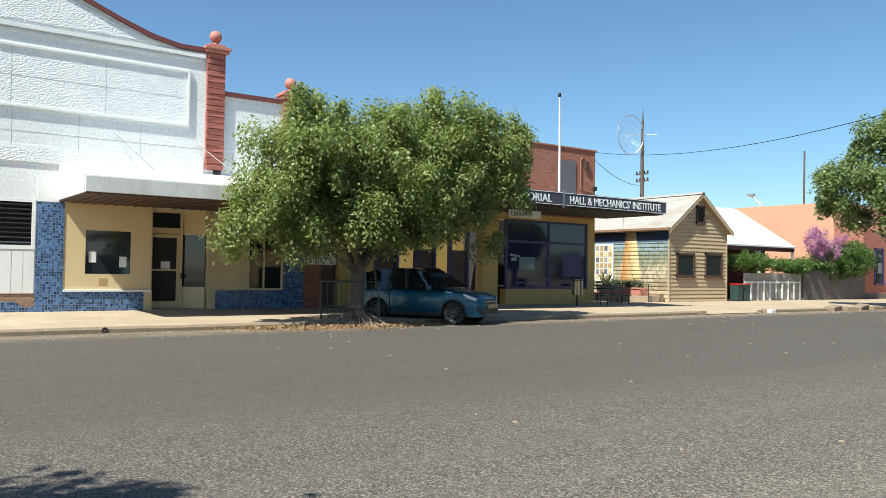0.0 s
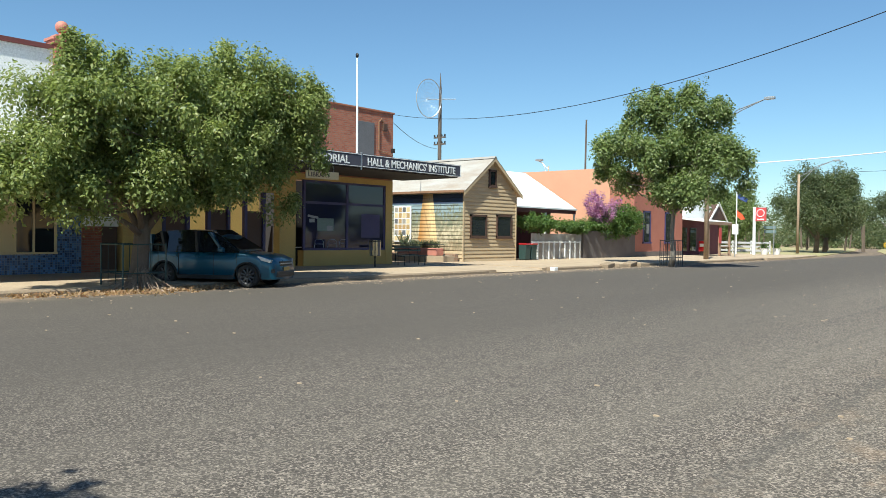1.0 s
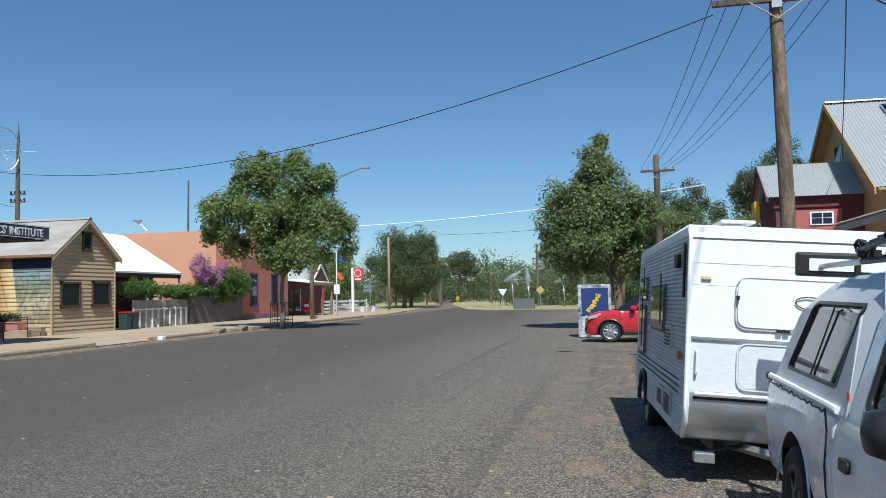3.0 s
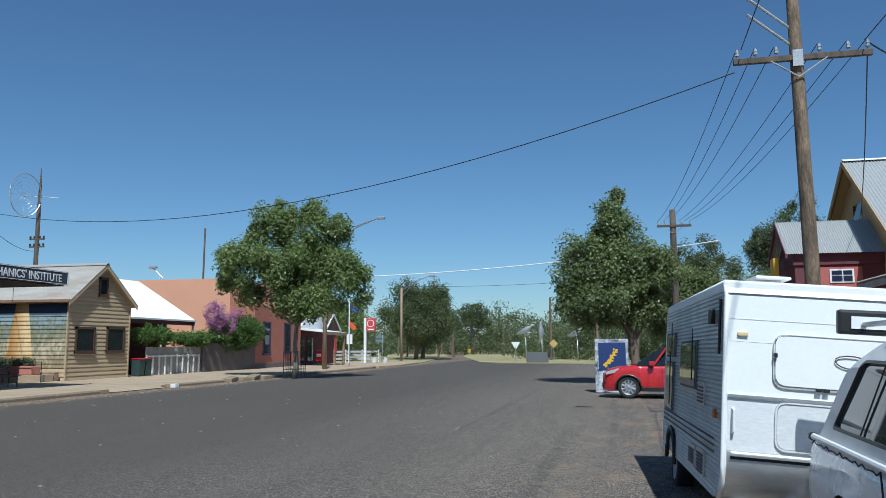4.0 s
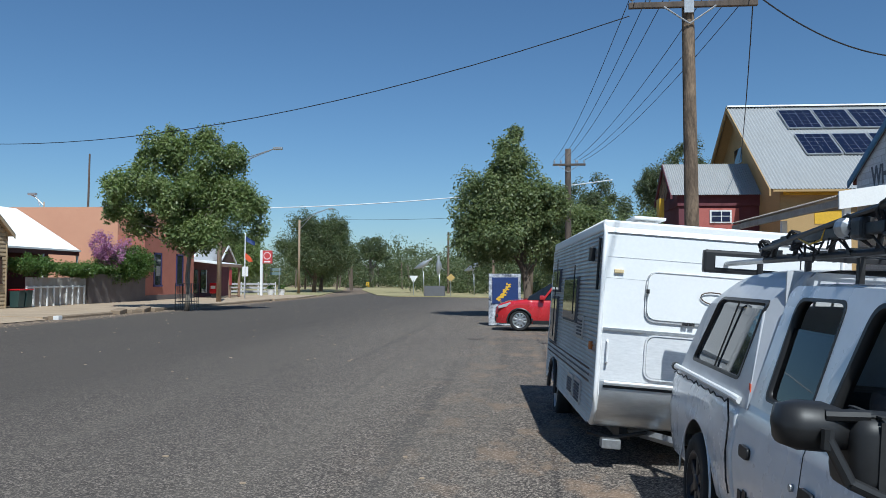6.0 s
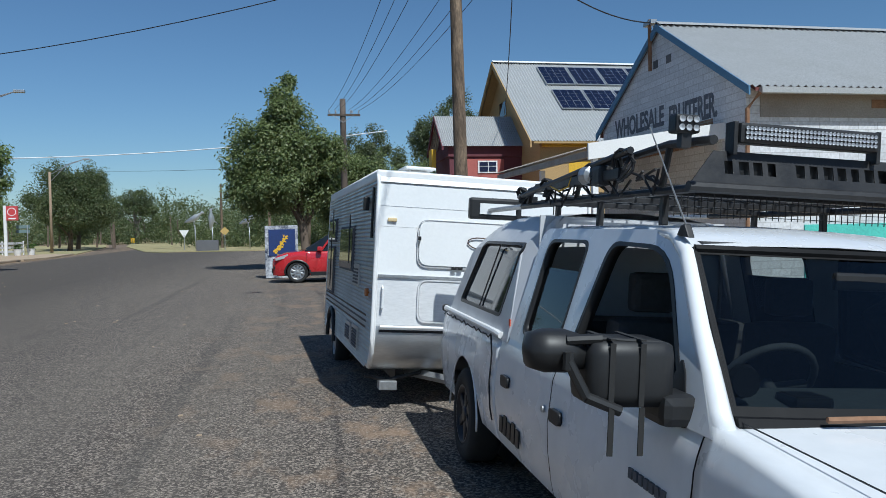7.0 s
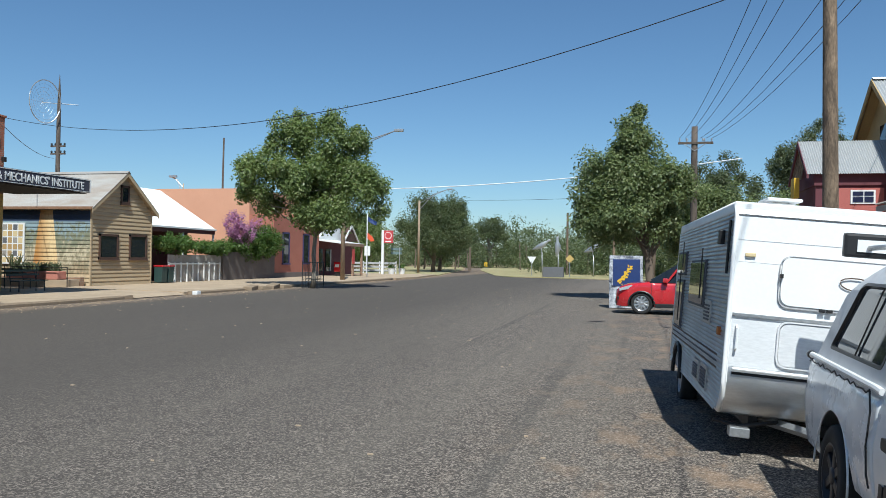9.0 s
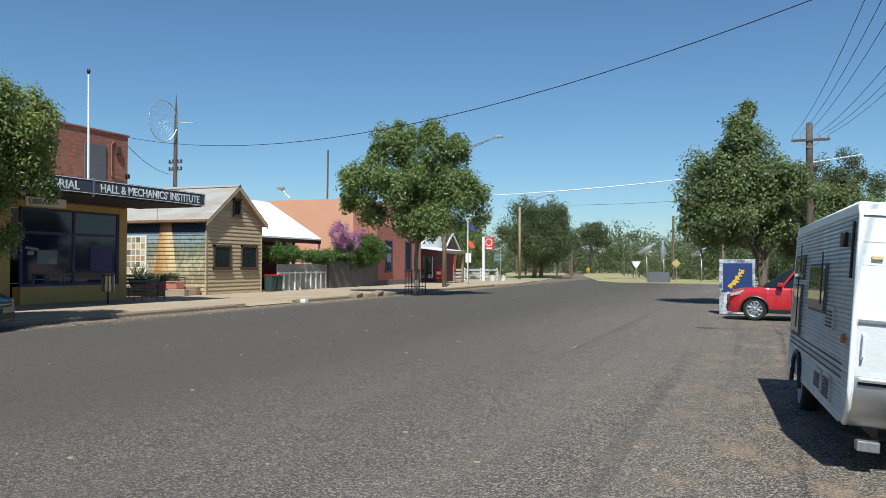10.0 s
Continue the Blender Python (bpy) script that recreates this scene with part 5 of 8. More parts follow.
# the white caravan
def caravan():
    W, L, H = 2.2, 4.55, 1.95
    m = Matrix.Translation((0.53, 7.45, 0.41)) @ pose(0, 0, 0, -0.6, 4.3, 3.1)
    c = thing("caravan", m, "white caravan with ribbed silver sides hitched to the utility", "caravan")
    # body sides follow the front curve
    prof = [(0.30, 0.0), (0.14, 0.04), (0.03, 0.18), (-0.015, 0.33), (0.0, 0.46), (0.015, 0.94), (0.05, H - 0.12), (0.10, H), (L - 0.12, H), (L - 0.02, H - 0.1), (L, 0.9), (L - 0.03, 0.10), (L - 0.10, 0.0)]
    part("body", prismm([(y, z) for y, z in prof], "x", 0.02, W - 0.02), CARAVAN_WHITE, c)
    arch = [(3.55 + 0.42 * math.cos(a), -0.08 + 0.42 * math.sin(a)) for a in (math.pi * k / 10 for k in range(11))]
    # ribbed cladding on both sides
    for s, x in ((-1, 0.0), (1, W)):
        bm = bmesh.new()
        n = 46
        def front(z):
            for (ya, za), (yb, zb) in zip(prof, prof[1:8]):
                if za <= z <= zb:
                    return ya + (yb - ya) * (z - za) / (zb - za)
            return 0.1
        for i in range(n):
            z0, z1 = H * i / n, H * (i + 1) / n
            z0 = max(z0, 0.005)
            ya = max(front(z0), front(z1)) + 0.03
            for a, b in ((ya, 3.1), (3.1, 4.0), (4.0, L - 0.04)):
                if a == 3.1 and z1 < 0.36:
                    continue
                zz = [(z0, 0.004), (z0 + 0.010, 0.016), (z1 - 0.014, 0.014), (z1 - 0.002, 0.004)]
                vs = [[bm.verts.new((x + s * d, y, z)) for z, d in zz] for y in (a, b)]
                for k in range(3):
                    bm.faces.new((vs[0][k], vs[0][k + 1], vs[1][k + 1], vs[1][k]))
        part("side_cladding", bm, CLADDING, c, "grey horizontally ribbed alloy cladding")
    # corner and roof mouldings
    for x in (0.0, W):
        bm = bmesh.new()
        tube(bm, [(x, y, z) for y, z in prof[1:9]], 0.022, 8)
        tube(bm, [(x, y, z) for y, z in prof[8:12]], 0.02, 8)
        part("corner_moulding", bm, CARAVAN_WHITE, c, "", True)
    part("roof_edge", boxm((-0.02, 0.08, H - 0.09, W + 0.02, L - 0.1, H + 0.02), bevel=0.02), CARAVAN_WHITE, c)
    part("roof_trim", boxm((0.02, 0.040, H - 0.104, W - 0.02, 0.06, H - 0.098)), GREY_PANEL, c)
    # front: panel joints, hatch, lower silver skin, window and rail
    for z in (1.18, 1.42, 1.62):
        part("panel_joint", boxm((0.03, 0.0175 + (z - 0.94) * 0.03, z, W - 0.03, 0.04, z + 0.002)), SILVER_EDGE, c)
    def front_plate(name, x0, z0, x1, z1, y0, y1, r, material, lab=""):
        bm = plate(outline([(x0, z0), (x1, z0), (x1, z1), (x0, z1)], r), [], 0.02)
        warp(bm, lambda q: Vector((q.x, (y0 if q.z < 0 else y1) - 0.0 + (q.y - 0.94) * 0.034 * (q.y > 0.94), q.y)))
        return part(name, bm, material, c, lab)
    hatch = front_plate("hatch", 0.42, 1.06, 1.95, 1.50, -0.012, 0.03, 0.10, CARAVAN_WHITE, "white storm cover over the front window")
    bm = plate(outline([(0.40, 1.035), (1.97, 1.035), (1.97, 1.50), (0.40, 1.50)], 0.11), [outline([(0.405, 1.05), (1.965, 1.05), (1.965, 1.505), (0.405, 1.505)], 0.10)], 0.024)
    warp(bm, lambda q: Vector((q.x, 0.012 + q.z, q.y)))
    part("hatch_seal", bm, SILVER_EDGE, c)
    for x in (0.75, 0.81, 1.6):
        part("hatch_latch", boxm((x, -0.03, 1.03, x + 0.05, 0.0, 1.06), bevel=0.006), BLACK, c)
    part("hatch_stay", boxm((0.40, -0.03, 1.30, 0.43, 0.0, 1.34), bevel=0.006), BLACK, c)
    # a swirl in place of the maker's mark
    pts = [(1.02 + 0.17 * (1 - 0.05 * k) * math.cos(0.45 * k + 0.4), -0.016, 1.30 + 0.055 * math.sin(0.45 * k + 0.4)) for k in range(13)]
    pts += [(1.12 + 0.07 * k, -0.016, 1.30 + 0.03 * math.sin(k * 1.1)) for k in range(5)]
    bm = bmesh.new()
    tube(bm, pts, 0.006, 5)
    part("swirl", bm, BROWN_TRIM, hatch)
    lower = prismm([(-0.004, 0.47), (0.011, 0.94), (0.03, 0.94), (0.03, 0.47)], "x", 0.03, W - 0.03)
    part("silver_band", lower, ALLOY, c, "dented silver band below the white front")
    bm = bmesh.new()
    loft(bm, [[(x, y - 0.006, z) for y, z in prof[0:5]] for x in (0.03, 0.6, 1.2, W - 0.03)], ends=False)
    part("silver_skirt", bm, SKIRT_ALLOY, c, "curved silver skirt under the front", True)
    front_plate("front_window", 0.44, 0.52, 1.85, 0.90, -0.016, 0.01, 0.09, ALLOY, "silver film window")
    bm = plate(outline([(0.42, 0.50), (1.87, 0.50), (1.87, 0.92), (0.42, 0.92)], 0.10), [outline([(0.433, 0.513), (1.857, 0.513), (1.857, 0.907), (0.433, 0.907)], 0.09)], 0.03)
    warp(bm, lambda q: Vector((q.x, -0.01 + q.z, q.y)))
    part("window_seal", bm, ALLOY, c)
    part("band_trim", boxm((0.03, -0.012, 0.93, W - 0.03, 0.02, 0.955)), STEEL, c)
    part("grab_rail", tubem([(0.06, -0.05, 0.455), (W - 0.06, -0.05, 0.455)], 0.016), CARAVAN_WHITE, c)
    # black strip drawn as the shadow the grab rail casts
    part("rail_shadow_trim", boxm((0.06, -0.016, 0.40, W - 0.06, 0.0, 0.425)), BLACK, c)
    part("corner_handle", tubem([(0.075, 0.0, 0.84), (0.075, -0.05, 0.82), (0.075, -0.05, 0.64), (0.075, 0.0, 0.62)], 0.011, 6), CARAVAN_WHITE, c)
    for x in (0.10, W - 0.18):
        part("marker_lamp", boxm((x, 0.01, 1.47, x + 0.09, 0.04, 1.505), bevel=0.008), CREAM, c)
    part("side_lamp", boxm((-0.045, 0.28, 0.72, 0.0, 0.36, 0.80), bevel=0.012), AMBER, c, "amber side lamp")
    # side windows, vents, arch and fittings
    def side_window(y0, z0, y1, z1):
        w = part("side_window", boxm((-0.035, y0, z0, 0.0, y1, z1), bevel=0.012), GREY_PANEL, c, "dark window in a black frame")
        part("pane", boxm((-0.043, y0 + 0.03, z0 + 0.03, -0.035, y1 - 0.03, z1 - 0.03), bevel=0.002), MIRROR_PANE, w)
        part("stay", tubem([(-0.07, y0 + 0.03, z0 + 0.1), (-0.075, y0 + 0.03, z1 + 0.12)], 0.008, 5), BLACK, w)
    side_window(1.5, 0.92, 2.75, 1.45)
    side_window(3.35, 1.26, 4.25, 1.58)
    side_window(3.45, 0.55, 4.2, 1.20)
    for y0, z0, y1, z1, k in ((0.95, 0.78, 1.35, 1.02, 5), (0.85, 0.10, 1.25, 0.36, 6), (1.45, 0.12, 1.85, 0.34, 5)):
        vnt = part("vent", boxm((-0.03, y0, z0, 0.0, y1, z1), bevel=0.008), CLADDING, c, "small louvred vent")
        for i in range(k):
            zz = z0 + 0.03 + (z1 - z0 - 0.06) * i / k
            part("slat", boxm((-0.042, y0 + 0.03, zz, -0.03, y1 - 0.03, zz + 0.018)), GREY_PANEL, vnt)
    for z in (0.40, 0.46, 0.52):
        part("stripe", boxm((-0.019, 0.35, z, -0.0165, L - 0.1, z + 0.02)), BROWN_TRIM if z != 0.46 else GREY_PANEL, c)
    bm = bmesh.new()
    tube(bm, [(-0.02, y, z) for y, z in arch], 0.03, 6)
    part("wheel_arch_trim", bm, BLACK, c)
    for x in (0.14, W - 0.14):
        wh = wheel(c, x, 3.55, 0.33, 0.2, STEEL, -1 if x < 1 else 1, 6)
        wh.matrix_basis = Matrix.Translation((0, 0, -0.44))
    part("awning_arm", tubem([(-0.03, 0.16, 1.30), (-0.03, 0.16, 1.80)], 0.014, 6), BLACK, c)
    part("lamp_arm", boxm((-0.08, 0.45, 1.58, -0.02, 0.52, 1.72), bevel=0.01), BLACK, c)
    # roof hatch
    part("roof_vent", prismm([(0.60, H + 0.02), (0.90, H + 0.02), (0.88, H + 0.09), (0.62, H + 0.09)], "x", 0.40, 0.60, bevel=0.015), CARAVAN_WHITE, c)
    part("roof_vent_lid", boxm((0.34, 0.48, H + 0.09, 0.66, 0.95, H + 0.12), bevel=0.014), CARAVAN_WHITE, c)
    # chassis, drawbar, stand
    part("chassis", boxm((0.3, 0.3, -0.12, 0.38, L - 0.2, 0.0), (W - 0.38, 0.3, -0.12, W - 0.3, L - 0.2, 0.0)), BLACK_STEEL, c)
    part("axle", tubem([(0.1, 3.55, -0.1), (W - 0.1, 3.55, -0.1)], 0.04), BLACK_STEEL, c)
    for x in (0.45, W - 0.45):
        bm = bmesh.new()
        a, b = Vector((x, 0.5, -0.05)), Vector((W / 2 - 0.05, -0.75, -0.02))
        tube(bm, [a, b], 0.045, 4)
        part("drawbar", bm, STEEL, c)
    part("corner_stand", boxm((0.12, 0.16, -0.19, 0.30, 0.30, -0.10), bevel=0.01), STEEL, c, "galvanised stand foot under the corner")
    part("stand_leg", tubem([(-0.02, 0.24, -0.06), (0.2, 0.24, -0.1), (0.55, 0.24, -0.02)], 0.02, 6), BLACK_STEEL, c)
    bm = bmesh.new()
    tube(bm, [(W / 2 - 0.3, -0.75, -0.05), (W / 2 - 0.36, -0.8, -0.22), (W / 2 - 0.42, -0.75, -0.25), (W / 2 - 0.40, -0.7, -0.1)], 0.018, 6)
    part("safety_strap", bm, ORANGE, c)
    return c


caravan()


# the white utility with canopy and roof rack, leaning with the road's crossfall
CAMBER = Matrix.Translation((1.2, 0, 1.2)) @ pose(0, 0, 0, 0, 3.7, 0) @ Matrix.Translation((-1.2, 0, -1.2))


def utility():
    X0, XC, YC = 1.12, 1.98, 3.85
    u = thing("utility_truck", CAMBER @ pose(XC, YC, 0), "white dual-cab utility with grey canopy and black roof rack", "utility")
    o = Matrix.Translation((-XC, -YC, 0))

    def p(name, bm, m, parent=u, label="", smooth=False):
        bm.transform(o)
        return part(name, bm, m, parent, label, smooth)

    def both(name, make, m, label="", smooth=False):
        a = p(name, make(), m, u, label, smooth)
        bm = make()
        bm.transform(Matrix.Translation((2 * XC, 0, 0)) @ Matrix.Diagonal((-1, 1, 1, 1)))
        p(name, bm, m, u, label, smooth)
        return a

    def bulge(z):
        """How far the flank stands in from the widest line at that height."""
        ks = [(0.30, 0.10), (0.42, 0.045), (0.62, 0.012), (0.80, 0.0), (0.86, 0.012), (0.98, 0.018), (1.08, 0.05), (1.16, 0.085)]
        for (a, fa), (b, fb) in zip(ks, ks[1:]):
            if z <= b:
                return fa + (fb - fa) * max(0, (z - a)) / (b - a)
        return 0.085

    def top_of(y):
        ks = [(1.05, 0.90), (1.25, 0.98), (1.7, 1.05), (2.3, 1.115), (2.48, 1.14), (4.80, 1.14), (4.85, 1.05), (6.72, 1.05)]
        for (a, fa), (b, fb) in zip(ks, ks[1:]):
            if y <= b:
                return fa + (fb - fa) * max(0, (y - a)) / (b - a)
        return 1.05

    def foot_of(y):
        z = 0.40 if y > 1.35 else 0.45
        for cy in (1.95, 5.80):
            if abs(y - cy) < 0.46:
                z = max(z, 0.34 + math.sqrt(0.46 ** 2 - (y - cy) ** 2))
        return z

    def ring(y):
        inset = 0.10 * max(0, (1.35 - y) / 0.3) ** 2
        zb, zt = foot_of(y), top_of(y)
        left = []
        for k in range(11):
            z = zb + (zt - zb) * k / 10
            left.append((X0 + bulge(z) + inset, y, z))
        mid = [(X0 + 0.16 + (XC - X0 - 0.16) * k / 4, y, zt + 0.025 * math.sin(k / 4 * math.pi / 2) * (1 if y < 2.4 else 0) - (0.02 if y > 2.4 else 0)) for k in range(5)]
        lhs = left + mid
        return lhs + [(2 * XC - x, yy, z) for x, yy, z in lhs[-2::-1]]

    def stations(a, b, extra=()):
        ys = set(extra)
        n = max(2, round((b - a) / 0.07))
        for i in range(n + 1):
            ys.add(round(a + (b - a) * i / n, 4))
        for cy in (1.95, 5.80):
            for k in range(13):
                yy = round(cy - 0.46 * math.cos(math.pi * k / 12), 4)
                if a < yy < b:
                    ys.add(yy)
        return sorted(ys)

    # front guards and bonnet, cab flanks with doors, and tub: gaps between them show
    for name, a, b in (("front_end", 1.05, 2.335), ("tub", 4.865, 6.72)):
        bm = bmesh.new()
        loft(bm, [ring(y) for y in stations(a, b)], ends=True)
        p(name, bm, PAINT_WHITE, smooth=True)
    def door_skin(a, b):
        def make():
            bm = bmesh.new()
            loft(bm, [[(x, y, z) for x, y, z in ring(y)[:11]] for y in stations(a, b)], ends=False)
            return bm
        return make
    d1 = both("front_door", door_skin(2.345, 3.785), PAINT_WHITE, "white front door with a black handle", True)
    d2 = both("rear_door", door_skin(3.797, 4.853), PAINT_WHITE, "", True)
    p("floor_pan", boxm((X0 + 0.1, 1.3, 0.38, 2 * XC - X0 - 0.1, 6.6, 0.46)), BLACK)
    both("door_core", lambda: boxm((X0 + 0.11, 2.33, 0.42, X0 + 0.14, 4.84, 1.12)), CABIN)
    p("bulkhead", boxm((X0 + 0.1, 4.80, 0.42, 2 * XC - X0 - 0.1, 4.83, 1.12)), CABIN)
    for y, d in ((3.66, d1), (4.60, d2)):
        bm = plate(outline([(y - 0.075, 0.80), (y + 0.075, 0.80), (y + 0.075, 0.868), (y - 0.075, 0.868)], 0.028), [], 0.022)
        warp(bm, lambda q: Vector((X0 - 0.004 + q.z, q.x, q.y)))
        bm.transform(o)
        part("handle", bm, BLACK, d, "black plastic handle")
    bm = lathem([(0.018, -0.01), (0.018, 0.006), (0.008, 0.008)], 12, "x", (X0 + 0.0, 3.86, 0.83))
    p("key_lock", bm, STEEL)
    # worn stick-on lettering as plain bars
    for i in range(5):
        p("sticker_bar", boxm((X0 + 0.006, 4.30 + i * 0.09, 0.50, X0 + 0.014, 4.365 + i * 0.09, 0.60 + 0.02 * (i % 2))), BLACK)
    for i in range(7):
        p("badge_bar", boxm((X0 - 0.002, 2.50 + i * 0.045, 0.80, X0 + 0.01, 2.53 + i * 0.045, 0.84)), GREY_PANEL)

    # cab upper: flat sides that lean in, cut by the window openings
    def lean(q):
        return Vector((X0 + 0.085 + (q.y - 1.14) * 0.26 - q.z + 0.02 * max(0, q.y - 1.6), q.x, q.y))

    w1 = outline([(2.47, 1.08), (3.70, 1.15), (3.56, 1.715), (2.94, 1.70)], [0.06, 0.04, 0.10, 0.20])
    w2 = outline([(3.87, 1.15), (4.50, 1.15), (4.49, 1.715), (3.84, 1.715)], [0.05, 0.06, 0.10, 0.08])
    side_out = outline([(2.29, 1.08), (4.72, 1.09), (4.66, 1.74), (4.58, 1.785), (3.05, 1.775), (2.80, 1.675)], [0, 0, 0.03, 0.08, 0.10, 0.05])
    def cab_side():
        return warp(plate(side_out, [w1, w2], 0.05), lean)
    both("cab_side", cab_side, PAINT_WHITE)
    def seal(hole, grow):
        def make():
            cx, cy = sum(q[0] for q in hole) / len(hole), sum(q[1] for q in hole) / len(hole)
            inner = [(cx + (a - cx) * grow, cy + (b - cy) * grow) for a, b in hole]
            outer = [(cx + (a - cx) * 1.015, cy + (b - cy) * 1.02) for a, b in hole]
            return warp(plate(outer, [inner], 0.058), lean)
        return make
    both("window_seal", seal(w1, 0.955), BLACK)
    both("window_seal", seal(w2, 0.955), BLACK)
    def pane_of(hole, top=9):
        def make():
            return warp(plate([(a, min(b, top)) for a, b in hole], [], 0.006), lean)
        return make
    for hole, top in ((w2, 1.55),):
        a = both("window_glass", pane_of(hole, top), CAR_GLASS, "half wound down window glass")
    bm = pane_of(w1)()
    bm.transform(Matrix.Translation((2 * XC, 0, 0)) @ Matrix.Diagonal((-1, 1, 1, 1)))
    p("window_glass", bm, CAR_GLASS, label="closed passenger window glass")
    # black corner panel that carries the mirror
    p("mirror_sail", warp(plate(outline([(2.45, 1.075), (2.68, 1.075), (2.60, 1.30), (2.55, 1.25)], 0.02), [], 0.062), lean), BLACK)
    # roof skin
    bm = bmesh.new()
    rings = []
    for y, zt, ins in ((2.78, 1.70, 0.0), (2.88, 1.735, 0.0), (3.05, 1.772, 0.0), (3.3, 1.788, 0.0), (3.6, 1.795, 0.0), (4.45, 1.795, 0.0), (4.62, 1.77, 0.0), (4.69, 1.72, 0.0)):
        xs = X0 + 0.085 + (zt - 1.16) * 0.26
        half = [(xs - 0.01, y, zt - 0.05), (xs + 0.012, y, zt - 0.015), (xs + 0.06, y, zt + 0.005), (xs + 0.25, y, zt + 0.018), (XC, y, zt + 0.026)]
        rings.append(half + [(2 * XC - x, yy, z) for x, yy, z in half[-2::-1]])
    loft(bm, rings, ends=False)
    p("roof", bm, PAINT_WHITE, smooth=True)
    # windscreen, its black edge, wipers
    bm = bmesh.new()
    rows = []
    for y, z, xs in ((2.33, 1.12, X0 + 0.15), (2.55, 1.40, X0 + 0.185), (2.79, 1.70, X0 + 0.225)):
        rows.append([(xs + (2 * XC - 2 * xs) * k / 8, y - 0.05 * math.sin(math.pi * k / 8), z) for k in range(9)])
    loft(bm, rows, ends=False)
    p("windscreen", bm, CAR_GLASS, label="clear windscreen with dark border", smooth=True)
    bm = bmesh.new()
    tube(bm, [(x, y - 0.01, z) for x, y, z in rows[0]], 0.03, 6)
    tube(bm, [(x, y - 0.008, z) for x, y, z in rows[2]], 0.018, 6)
    tube(bm, [r[0] for r in rows], 0.012, 6)
    tube(bm, [r[-1] for r in rows], 0.012, 6)
    p("windscreen_rubber", bm, FRIT)
    # dark fired border of the glass, just proud of it
    for ua, ub, va, vb in ((0.0, 0.014, 0, 1), (0.986, 1.0, 0, 1), (0.014, 0.986, 0, 0.09), (0.014, 0.986, 0.96, 1)):
        bm = bmesh.new()
        grid = []
        for j in range(3):
            v = va + (vb - va) * j / 2
            i = 0 if v < 0.5 else 1
            f = (v - 0.5 * i) * 2
            line = []
            for k in range(9):
                g = (ua + (ub - ua) * k / 8) * 8
                n = min(7, int(g))
                lo = Vector(rows[i][n]).lerp(Vector(rows[i][n + 1]), g - n)
                hi = Vector(rows[i + 1][n]).lerp(Vector(rows[i + 1][n + 1]), g - n)
                line.append(tuple(lo.lerp(hi, f) + Vector((0, -0.004, 0.003))))
            grid.append(line)
        loft(bm, grid, ends=False)
        p("glass_border", bm, FRIT)
    both("windscreen_pillar", lambda: tubem([(X0 + 0.105, 2.30, 1.07), (X0 + 0.110, 2.355, 1.14), (X0 + 0.155, 2.58, 1.40), (X0 + 0.207, 2.80, 1.675), (X0 + 0.235, 2.95, 1.745), (X0 + 0.25, 3.15, 1.765)], [0.045, 0.042, 0.036, 0.034, 0.03, 0.02], 12), PAINT_WHITE, "", True)
    p("bonnet_edge", tubem([(X0 + 0.16, 2.3, 1.133), (X0 + 0.22, 1.7, 1.085), (X0 + 0.26, 1.25, 1.01)], 0.003, 5), BLACK)
    p("wiper", tubem([(1.55, 2.24, 1.155), (1.85, 2.20, 1.17), (2.15, 2.20, 1.16)], 0.012, 5), RUST)
    # front end
    both("headlamp", lambda: boxm((X0 + 0.13, 1.0, 0.68, X0 + 0.5, 1.08, 0.84), bevel=0.02), LAMP)
    p("grille", boxm((X0 + 0.52, 1.0, 0.68, 2 * XC - X0 - 0.52, 1.07, 0.84), bevel=0.01), BLACK)
    p("front_bumper", boxm((X0 + 0.04, 0.90, 0.42, 2 * XC - X0 - 0.04, 1.12, 0.62), bevel=0.04), BLACK)
    # cabin: dashboard, steering wheel, seats
    p("dashboard", prismm([(2.40, 0.8), (2.80, 0.8), (2.84, 1.08), (2.76, 1.165), (2.44, 1.115)], "x", X0 + 0.18, 2 * XC - X0 - 0.18, bevel=0.02), DASH)
    sw = Vector((1.73, 2.86, 1.16))
    tilt = Matrix.Translation(sw) @ pose(0, 0, 0, 125, 0, 0)
    bm = bmesh.new()
    ringp = [tilt @ Vector((0.205 * math.cos(a), 0.205 * math.sin(a), 0)) for a in (2 * math.pi * k / 24 for k in range(25))]
    tube(bm, ringp, 0.016, 8, cap=False)
    tube(bm, [tilt @ Vector((-0.18, 0, 0)), tilt @ Vector((0, -0.03, 0.0)), tilt @ Vector((0.18, 0, 0))], 0.02, 6)
    tube(bm, [tilt @ Vector((0, 0, 0)), tilt @ Vector((0, 0, 0.16))], 0.03, 6)
    p("steering_wheel", bm, GREY_PANEL, label="grey steering wheel", smooth=True)
    p("dash_holder", boxm((1.62, 2.50, 1.12, 1.78, 2.64, 1.175), bevel=0.02), BLACK)
    p("dash_gauge", lathem([(0.055, 2.40), (0.065, 2.43), (0.05, 2.46)], 16, "y", (1.43, 0.12, 1.225)), BLACK)
    p("inside_mirror", boxm((XC - 0.1, 2.66, 1.56, XC + 0.13, 2.69, 1.63), bevel=0.012), BLACK)
    for x in (1.34, 2.10):
        st = p("seat", boxm((x, 3.10, 0.55, x + 0.5, 3.62, 0.75), bevel=0.05), CABIN)
        bm = boxm((x + 0.02, 3.52, 0.72, x + 0.48, 3.70, 1.34), bevel=0.06)
        bm.transform(o)
        part("seat_back", bm, CABIN, st)
        bm = boxm((x + 0.13, 3.58, 1.37, x + 0.37, 3.68, 1.57), bevel=0.035)
        bm.transform(o)
        part("headrest", bm, CABIN, st)
